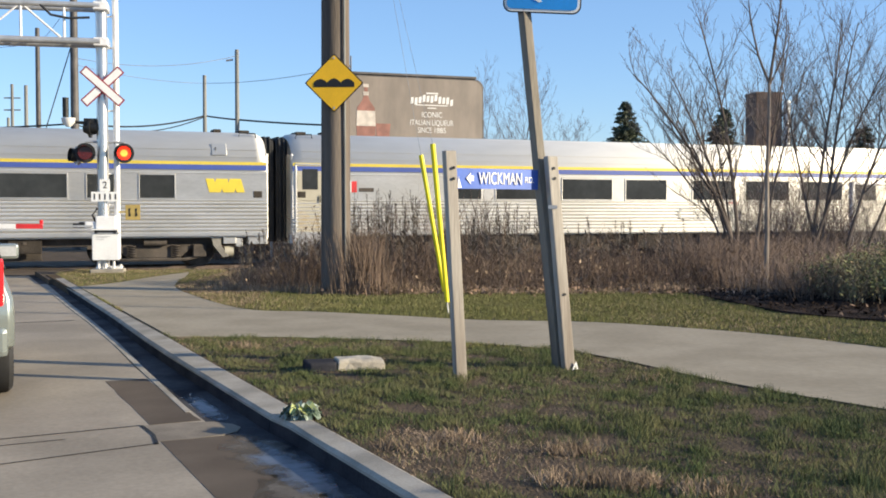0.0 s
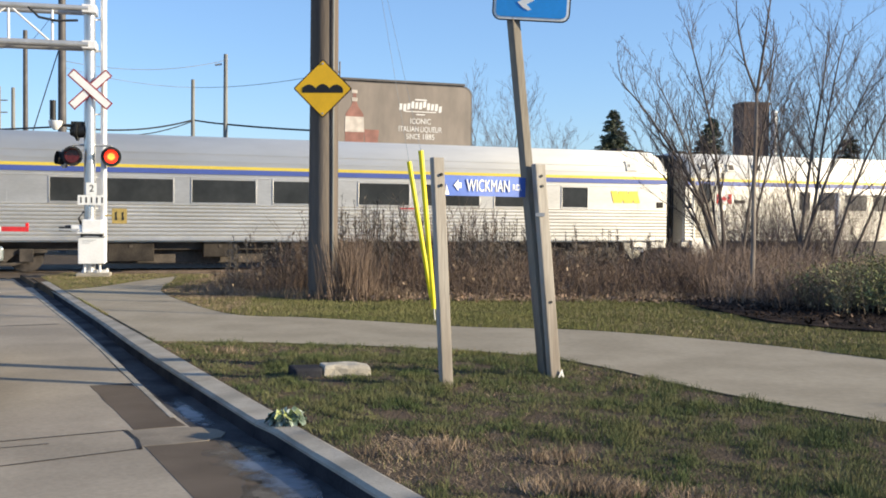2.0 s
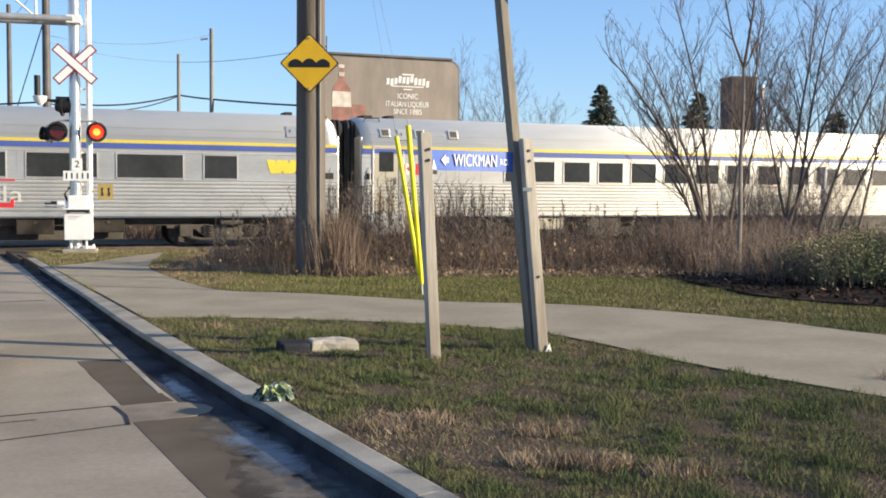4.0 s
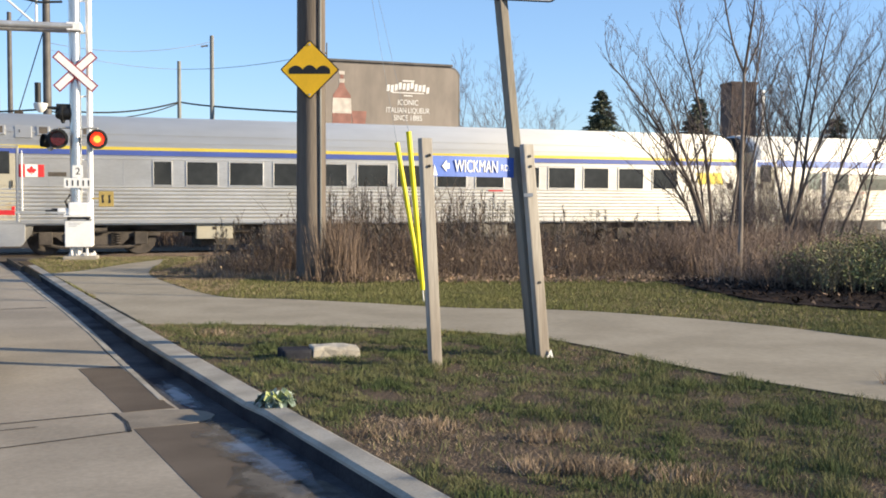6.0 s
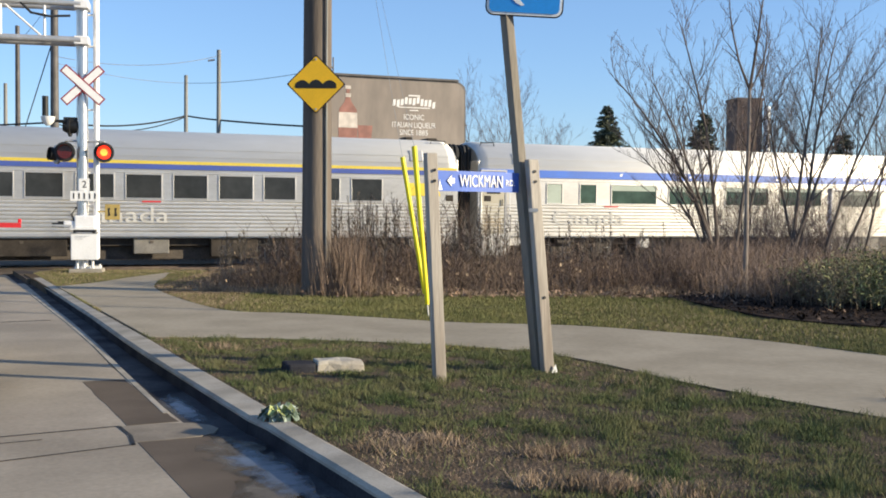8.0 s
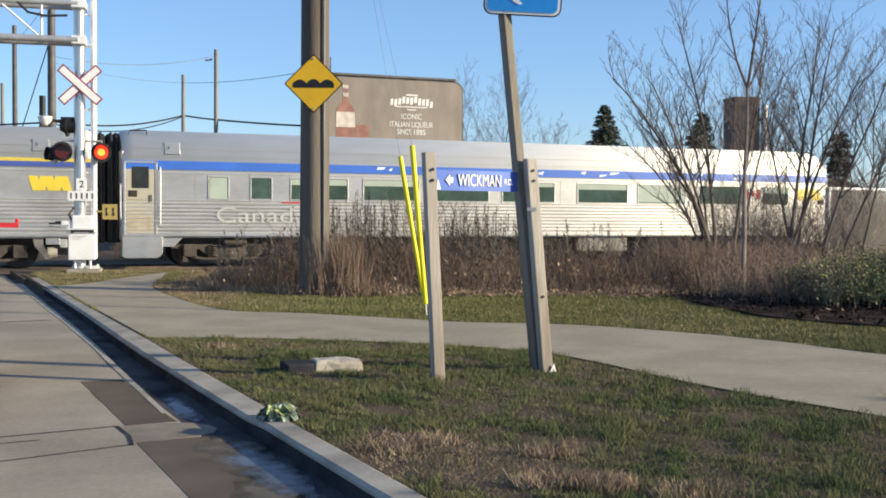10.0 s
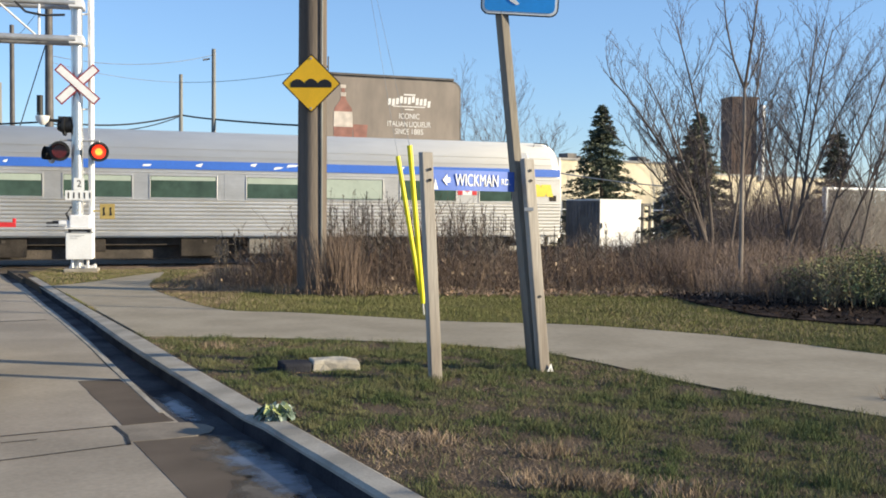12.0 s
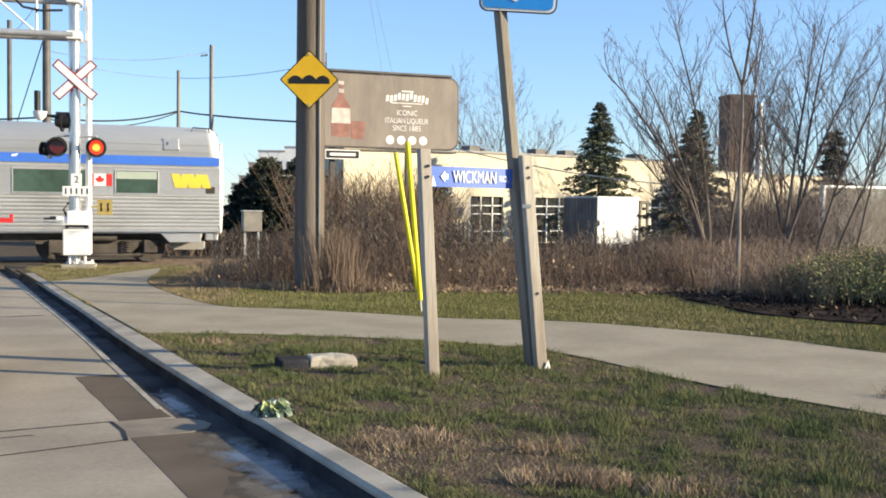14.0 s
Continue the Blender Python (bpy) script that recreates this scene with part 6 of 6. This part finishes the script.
def build_chips():
    n = 5200
    x, y = spread(n, 4.4, 12, 13.6, 21)
    keep = inside(MULCH, x, y)
    x, y = x[keep], y[keep]
    n = len(x)
    a, s = RNG.uniform(0, 6.28, n), RNG.uniform(0.02, 0.06, n)
    c = np.stack([x, y, RNG.uniform(0.045, 0.10, n)], -1)
    u = np.stack([np.cos(a), np.sin(a), RNG.normal(0, 0.5, n)], -1) * s[:, None]
    v = np.stack([-np.sin(a), np.cos(a), RNG.normal(0, 0.5, n)], -1) * s[:, None] * 0.4
    q = np.stack([c - u, c - v, c + u, c + v], 1)
    few = RNG.uniform(0, 1, n) < 0.05
    tagged(ribbons("bark_chips", q[~few], "mulch"), "dark bark chips on the mulch bed", "bark chips", kind="stuff")
    tagged(ribbons("scattered_leaves", q[few], "leaf_litter"), "a few rust coloured leaves on the mulch", "fallen leaves", kind="stuff")


build_chips()


def leaf_cloud(centres, radii, count, size, flat=0.7):
    """Small leaf quads in uneven clumps."""
    c = np.asarray(centres)
    k = RNG.integers(0, len(c), count)
    d = RNG.normal(0, 1, (count, 3))
    d /= np.linalg.norm(d, axis=1)[:, None]
    p = c[k] + d * (np.asarray(radii)[k] * RNG.uniform(0.55, 1.08, count) ** 0.6)[:, None] * (1, 1, flat)
    s = RNG.uniform(0.6, 1.3, count)[:, None] * size
    u = RNG.normal(0, 1, (count, 3))
    u /= np.linalg.norm(u, axis=1)[:, None]
    v = np.cross(u, RNG.normal(0, 1, (count, 3)))
    v /= np.linalg.norm(v, axis=1)[:, None]
    return np.stack([p - u * s, p - v * s * 0.5, p + u * s, p + v * s * 0.5], 1)


def build_shrubs():
    for i, (x, y, r, h, n) in enumerate(((7.75, 18.5, 0.7, 1.15, 2400), (8.6, 18.4, 0.85, 1.4, 4200), (7.0, 19.3, 0.5, 0.9, 900), (9.6, 17.8, 0.95, 1.45, 4800), (8.5, 17.2, 0.55, 0.75, 1300), (10.6, 19.2, 0.9, 1.6, 2600))):
        s = thing("shrub", "low evergreen shrub with olive green leaves in the mulch", "shrub", pose(x, y, 0.03), group="shrubs in the mulch bed")
        m = 26
        a, rr = RNG.uniform(0, 6.28, m), r * np.sqrt(RNG.uniform(0, 1, m))
        c = np.stack([rr * np.cos(a), rr * np.sin(a), h * (0.25 + 0.6 * RNG.uniform(0, 1, m)) * (1 - 0.35 * rr / r)], -1)
        tagged(ribbons("leaves", leaf_cloud(c, np.full(m, 0.26), int(n * 0.95), 0.026), "shrub", s), "olive leaves", kind="stuff")
        b = Build()
        for k in range(12):
            b.tube([(0.1 * math.cos(k), 0.1 * math.sin(k), 0), tuple(c[k] * (0.6, 0.6, 0.7)), tuple(c[k] * (1.1, 1.1, 1.25))], [0.014, 0.009, 0.004], 4)
        tagged(part("twigs_inside", b, "twig", s), kind="stuff")
    # upright leafy stems that stand out of the shrubs
    x, y = spread(620, 6.6, 12.0, 17.2, 19.4)
    q, tips = stems(x, y, RNG.uniform(0.7, 1.45, len(x)) * np.clip(0.62 + 0.1 * (x - 6.6), 0.6, 1), RNG.uniform(0.005, 0.009, len(x)), 12)
    tagged(ribbons("shrub_stems", q, "green_stem"), "upright olive stems among the shrubs", "shrub stems", kind="stuff")
    t = np.repeat(tips, 3, 0) + RNG.normal(0, 0.03, (len(tips) * 3, 3))
    u, v = RNG.normal(0, 0.016, t.shape), RNG.normal(0, 0.009, t.shape)
    tagged(ribbons("shrub_stem_leaves", np.stack([t - u, t - v, t + u, t + v], 1), "shrub"), "small olive leaves on the upright stems", "leaves", kind="stuff")
    x, y = spread(260, 5.9, 8.2, 17.9, 19.6)
    q, tips = stems(x, y, RNG.uniform(0.35, 0.85, len(x)), RNG.uniform(0.004, 0.007, len(x)), 9)
    tagged(ribbons("dead_twigs", q, "weed"), "dry brown twigs in the mulch before the shrubs", "brushwood", kind="stuff")
    # bare twiggy brush behind and around the shrubs
    x, y = spread(7800, 5.4, 15.0, 19.2, 28)
    q, tips = stems(x, y, (0.6 + 0.5 * RNG.uniform(0, 1, len(x))) * np.where(y > 21.5, np.where(x > 8.5, 0.75, 1.0), 0.7), RNG.uniform(0.004, 0.008, len(x)), 7)
    tagged(ribbons("brushwood", q, "brush"), "bare brown twiggy brush behind the shrubs", "brushwood", kind="stuff")
    x, y = spread(600, 7.7, 11.1, 26.0, 29.6)
    q, tips = stems(x, y, RNG.uniform(1.1, 2.7, len(x)), RNG.uniform(0.005, 0.009, len(x)), 16)
    tagged(ribbons("thicket", q, "twig"), "tall bare grey brown thicket under the trees by the fence", "thicket", kind="stuff")
    # brush beyond the track
    x, y = spread(16000, -11.5, 24, 39.5, 51)
    keep = (y > 38.5 + 0.378 * x) & ((x > 11) | (y < 46))
    x, y = x[keep], y[keep]
    hgt = np.where((x > -4.4) & (x < 1.3), 2.9 + 0.5 * wavy(x, y, 1.3, 52), np.where(x < -4.4, 0.8, np.where(x > 11.6, np.clip(1.9 + 0.14 * (x - 12), 1.9, 3.6) + 0.3 * wavy(x, y, 0.9, 51), 0.5))) * RNG.uniform(0.5, 1.1, len(x))
    q, tips = stems(x, y, hgt, RNG.uniform(0.010, 0.018, len(x)), 6)
    q[..., 2] -= 0.25
    tagged(ribbons("far_brush", q, "weed"), "brown brush on the far side of the track", "brush", kind="stuff")


build_shrubs()


def build_kale():
    k = thing("leafy_plant", "pale green ornamental kale plant at the kerb", "plant", pose(-1.08, 8.14, 0.0))
    rng = random.Random(4)
    for i in range(72):
        ring = i / 72
        a = i * 2.4
        ln = 0.06 + 0.085 * rng.random()
        tilt = 1.5 - 0.95 * ring
        b = Build()
        w = ln * 0.30
        pts = []
        for j, (t, ww) in enumerate(((0, 0.25), (0.35, 0.8), (0.7, 1.0), (1.0, 0.45))):
            r = 0.015 + 0.02 * ring + ln * t * math.cos(tilt - 0.9 * t * t)
            z = 0.02 + 0.7 * ln * t * math.sin(tilt - 0.9 * t * t) + 0.016 * rng.uniform(-1, 1)
            for s in (-1, 0, 1):
                o = s * w * ww * rng.uniform(0.8, 1.2)
                pts.append((r * math.cos(a) - o * math.sin(a), r * math.sin(a) + o * math.cos(a), z + (0.035 * ww * rng.uniform(0.2, 1.3) if s else 0)))
        b.add(pts, [(j * 3 + s, j * 3 + s + 1, j * 3 + s + 4, j * 3 + s + 3) for j in range(3) for s in range(2)])
        part("leaf", b, "plant_core" if 0.05 < ring < 0.14 else "plant", k)


build_kale()


def bare_tree(name, label, x, y, stems_at, reach, seed, depth=4, r0=0.06, twig_r=0.005, z0=-0.1, group="bare trees", bend=0.11, bark="bark"):
    """A leafless tree: limbs, then ever finer twigs, each branch a tapered tube."""
    tree = thing(name, label, "tree", pose(x, y, z0), group=group)
    rng = random.Random(seed)
    limbs, fine = Build(), Build()

    def grow(p, d, length, r, level):
        n = 6 if level == 0 else 4 if level < 3 else 3
        pts, rad = [p], [r]
        for i in range(n):
            k = bend if level == 0 else 0.085
            d = (d + Vector((rng.gauss(0, k), rng.gauss(0, k), rng.gauss(0.02, 0.10)))).normalized()
            p = p + d * length / n
            pts.append(p)
            rad.append(max(r * (1 - 0.72 * (i + 1) / n), twig_r * 0.6))
        (limbs if level < 2 else fine).tube(pts, rad, 7 if level == 0 else 5 if level == 1 else 3, False)
        if level < depth:
            kids = (9, 7, 5, 4, 3)[level]
            for k in range(kids):
                t = (0.38 if level == 0 else 0.15) + (0.62 if level == 0 else 0.85) * (k + rng.uniform(0, 0.8)) / kids
                i = min(int(t * n), n - 1)
                at = pts[i].lerp(pts[i + 1], t * n - i)
                side = Vector((rng.gauss(0, 1), rng.gauss(0, 1), rng.gauss(0.15, 0.5))).normalized()
                grow(at, (d * 0.95 + side * 0.72 + Vector((0, 0, 0.12))).normalized(), length * rng.uniform(0.26, 0.46), max(rad[i] * 0.5, twig_r), level + 1)
    for sx, sy, sz, k in stems_at:
        grow(Vector((rng.uniform(-0.22, 0.22), rng.uniform(-0.2, 0.2), 0)), Vector((sx, sy, sz)).normalized(), reach * k, r0 * rng.uniform(0.7, 1.1), 0)
    part("trunk", limbs, bark, tree, "grey brown limbs", smooth=True)
    part("crown", fine, "twig", tree, "fine bare twigs")
    return tree


def near_tree(label, x, y, limbs, seed, bark="bark", r0=0.06, kids=(14, 8, 6, 3), twig_r=0.003, start=0.34):
    """A leafless tree. Each limb: its foot, the way that it sets out, its length, how it curls, its girth."""
    tree = thing("bare_tree", label, "tree", pose(x, y, -0.08), group="bare trees")
    rng = random.Random(seed)
    wood, fine = Build(), Build()

    def grow(p, d, length, r, level, curl):
        n = (10, 5, 4, 3, 2)[level]
        pts, rad, ways = [p], [r], []
        for i in range(n):
            k = (0.03, 0.10, 0.14, 0.16, 0.2)[level]
            d = (d + Vector((rng.gauss(0, k), rng.gauss(0, k), rng.gauss(0.03, k * 0.7))) + curl / n).normalized()
            p = p + d * length / n
            pts.append(p)
            ways.append(d)
            rad.append(max(r * (1 - 0.78 * (i + 1) / n), twig_r * 0.55))
        (wood if level < 2 else fine).tube(pts, rad, (7, 5, 4, 3, 3)[level], False)
        if level >= len(kids):
            return
        first = start if level == 0 else 0.12
        for k in range(kids[level]):
            t = first + (1 - first) * (k + rng.uniform(0.1, 0.9)) / kids[level]
            i = min(int(t * n), n - 1)
            side = Vector((rng.gauss(0, 1), rng.gauss(0, 0.8), rng.gauss(0.1, 0.35))).normalized()
            out = (ways[i] * 0.9 + side * rng.uniform(0.45, 0.85) + Vector((0, 0, 0.14))).normalized()
            ln = length * rng.uniform(0.20, 0.40) * (1.15 - 0.45 * t)
            grow(pts[i].lerp(pts[i + 1], t * n - i), out, ln, max(rad[i] * 0.5, twig_r), level + 1, Vector((0, 0, 0.18)))
    for bx, by, bz, dx, dz, length, curl, girth in limbs:
        grow(Vector((bx, by, bz)), Vector((dx, rng.uniform(-0.08, 0.08), dz)).normalized(), length, r0 * girth, 0, Vector((curl, 0, 0)))
    part("trunk", wood, bark, tree, "grey brown limbs", smooth=True)
    part("crown", fine, "twig", tree, "fine bare twigs")
    return tree


young = near_tree("young bare tree with a slim straight trunk in the mulch", 6.14, 20.3,
                  [(0, 0, 4.05, -0.42, 1, 1.9, 0.12, 0.6), (0.01, 0, 4.05, 0.10, 1, 2.3, 0.12, 0.7), (0.0, 0, 4.0, 0.55, 0.9, 1.5, -0.5, 0.5), (0, 0, 3.1, 0.6, 0.8, 1.3, 0, 0.35), (0, 0, 2.9, -0.6, 0.8, 1.2, 0, 0.3)], 3, r0=0.045, kids=(8, 5, 3), start=0.2)
part("stem", Build().tube([(-0.02, 0, 0), (0.0, 0.01, 1.2), (-0.015, 0, 2.4), (0.01, 0, 3.3), (0.005, 0, 4.1)], [0.05, 0.042, 0.037, 0.032, 0.029], 9), "pale_bark", young, "straight slim pale trunk", smooth=True)
near_tree("spreading bare tree with several trunks before the track", 7.2, 25.6,
          [(-0.1, 0, 0, -0.16, 1, 5.6, -1.0, 1.0), (-0.05, 0.15, 0, -0.10, 1, 5.1, -0.6, 0.85), (-0.2, 0.2, 0, -0.1, 1, 4.6, -0.7, 0.7), (-0.1, 0.1, 0, 0.0, 1, 6.3, -0.05, 0.95),
           (-0.12, 0.25, 0, -0.08, 1, 4.8, -0.35, 0.6), (-0.25, -0.1, 0, -0.22, 1, 4.3, -1.0, 0.6), (0.2, 0, 0, 0.08, 1, 5.9, 0.06, 0.8), (-0.3, 0.1, 0, -0.2, 1, 3.8, -0.5, 0.6), (0.45, 0.2, 0, 0.06, 1, 5.4, 0.2, 0.7)], 17, r0=0.058)
near_tree("bare tree with many upright trunks before the track", 9.2, 26.0,
          [(-0.3, 0, 0, 0.06, 1, 6.3, -0.1, 1.0), (-0.1, 0.1, 0, 0.12, 1, 6.3, 0.1, 1.0), (-0.4, -0.1, 0, 0.24, 1, 6.0, 0.15, 0.9), (0.4, 0, 0, 0.2, 1, 5.6, 0.25, 0.9),
           (0.1, 0.2, 0, -0.24, 1, 5.2, -0.1, 0.75), (0.9, 0.1, 0, 0.25, 1, 5.4, 0.2, 0.8), (1.6, 0.3, 0, 0.2, 1, 5.0, 0.1, 0.7)], 23, r0=0.055)
bare_tree("far_bare_tree", "pale bare tree far behind the track", 4.75, 62, [(0, 0, 1, 1.0), (-0.2, 0, 1, 0.9), (0.22, 0, 1, 0.85), (-0.38, 0, 1, 0.8), (0.4, 0.1, 1, 0.75), (0.08, 0.2, 1, 0.95)], 8.3, 31, 4, 0.07, 0.0045)
bare_tree("far_bare_tree", "bare tree behind the far buildings", 26.5, 62, [(0, 0, 1, 1.0), (-0.4, 0, 1, 0.9), (0.4, 0, 1, 0.9)], 10.5, 37, 3, 0.07, 0.008)
bare_tree("far_bare_tree", "bare tree behind the far buildings", 17.5, 58, [(0, 0, 1, 1.0), (-0.3, 0, 1, 0.9), (0.3, 0, 1, 0.9)], 8.0, 41, 3, 0.07, 0.008)
bare_tree("far_bare_tree", "bare tree behind the far buildings", 31, 70, [(0, 0, 1, 1.0), (-0.4, 0, 1, 0.9), (0.4, 0, 1, 0.9)], 11, 43, 3, 0.07, 0.008)
for k, (x, y, r) in enumerate(((25.5, 62, 10.5), (18.0, 52.5, 6.5))):
    bare_tree("far_bare_tree", "hazy bare tree with fine grey twigs beyond the track", x, y, [(0, 0, 1, 1.0), (-0.3, 0, 1, 0.9), (0.3, 0.1, 1, 0.95), (0.1, 0.2, 1, 0.85)], r, 60 + k, 3, 0.06, 0.007)


def conifer(label, x, y, h, r, seed, z0=-0.3, count=150, taper=0.85, needles="needles", tier=0.42):
    """A spruce: a trunk and drooping whorls of needled branches."""
    t = thing("spruce_tree", label, "conifer", pose(x, y, z0), group="conifers")
    part("trunk", Build().tube([(0, 0, 0), (0, 0, h * 0.96)], [0.14, 0.02], 8), "bark", t, smooth=True)
    rng = np.random.default_rng(seed)
    quads = []
    for i in range(count):
        f = (i + rng.uniform(0, 1)) / count
        z = h * (0.06 + 0.93 * f)
        z = z + (0.3 if r > 1 else 0) * (round(z / tier) * tier - z)
        ln = r * (1 - f) ** taper * rng.uniform(0.55, 1.2) + 0.08
        a = i * 2.4 + rng.uniform(-0.3, 0.3)
        n = int(50 + 110 * ln / r)
        s = rng.uniform(0.15, 1, n) * ln
        p = np.stack([np.cos(a) * s, np.sin(a) * s, z + rng.uniform(-0.12, 0.12) - 0.36 * s + 0.10 * s * s / max(ln, 0.1)], -1) + rng.normal(0, 1, (n, 3)) * (0.08, 0.08, 0.05)
        b = a + rng.uniform(-1.1, 1.1, n)
        u = np.stack([np.cos(b), np.sin(b), rng.uniform(-0.5, 0.25, n)], -1) * rng.uniform(0.07, 0.16, n)[:, None]
        v = np.cross(u, rng.normal(0, 1, (n, 3))) * 0.24
        quads.append(np.stack([p - u * 0.4, p - v, p + u, p + v], 1))
    tagged(ribbons("crown", np.concatenate(quads), needles, t), "dark green needled boughs", kind="stuff")


conifer("tall pointed dark green spruce beyond the track", 9.0, 53.0, 7.1, 3.0, 2, count=230)
conifer("broad dark spruce beside the white container", 10.95, 42.8, 5.2, 2.7, 5, count=150, needles="brown_needles", tier=0.55)
conifer("dark spruce behind the bare trees", 14.6, 56, 7.2, 2.4, 7, count=170)
conifer("dark green spruce under the billboard", 0.9, 49.5, 3.5, 1.3, 9, count=120)
conifer("dark bushy evergreen behind the track", -7.1, 50.5, 4.1, 1.75, 12, count=300, taper=0.4, needles="dark_needles")
conifer("dark bushy evergreen behind the track", -5.4, 51.5, 4.3, 1.9, 14, count=260, taper=0.4, needles="dark_needles")
conifer("dark bushy evergreen behind the track", -8.3, 51.5, 2.9, 1.15, 16, count=200, taper=0.4, needles="dark_needles")
conifer("narrow brown conifer behind the far buildings", 24.2, 62, 6.6, 1.15, 18, count=150, taper=0.3, needles="brown_needles")


# ---- what moves ----
def track_s(t):
    """How far the joint behind the first coach has gone along the track."""
    return -5.2148 - 5.9017 * t + 0.046317 * t * t - 0.0017911 * t ** 3


def motions():
    steps = [i * 0.5 for i in range(29)]
    fine_steps = [i * 0.1 for i in range(141)]
    for k, (car, wheels) in enumerate(COACHES):
        rows = []
        for t in steps:
            p = TRACK_MID + U * (track_s(t) + (k - 0.5) * CAR)
            rows.append((t, pose(p.x, p.y, RAIL_Z, 0, 0, TRACK_TURN)))
        walk(car, rows)
        for w in wheels:
            x, y, z = w.matrix_basis.translation
            walk(w, [(t, pose(x, y, z, 0, math.degrees((track_s(t) - track_s(0)) / 0.455))) for t in fine_steps])
    # the flashers blink in turn: an added hinged glass flap swings up from the lit lens and hangs down over the other
    for side, (lamp, vane) in enumerate(FLASHERS):
        rows, last = [], None
        x, y, z = vane.matrix_basis.translation
        rate, on = 0.986, 0.455
        for i in range(421):
            t = i / 30
            left_lit = ((t - 0.52) % rate) < on
            closed = left_lit if side else not left_lit
            if last is not None and closed != last:
                for j, a in enumerate((0, 30, 60, 88) if not closed else (88, 60, 30, 0)):
                    rows.append((t + (j - 3) / 30, pose(x, y, z, -a)))
            elif last is None:
                rows.append((0.0, pose(x, y, z, 0 if closed else -88)))
            last = closed
        rows = [r for i, r in enumerate(rows) if i == 0 or r[0] > rows[i - 1][0]]
        rows.append((14.0, rows[-1][1])) if rows[-1][0] < 13.99 else None
        walk(vane, rows)


motions()
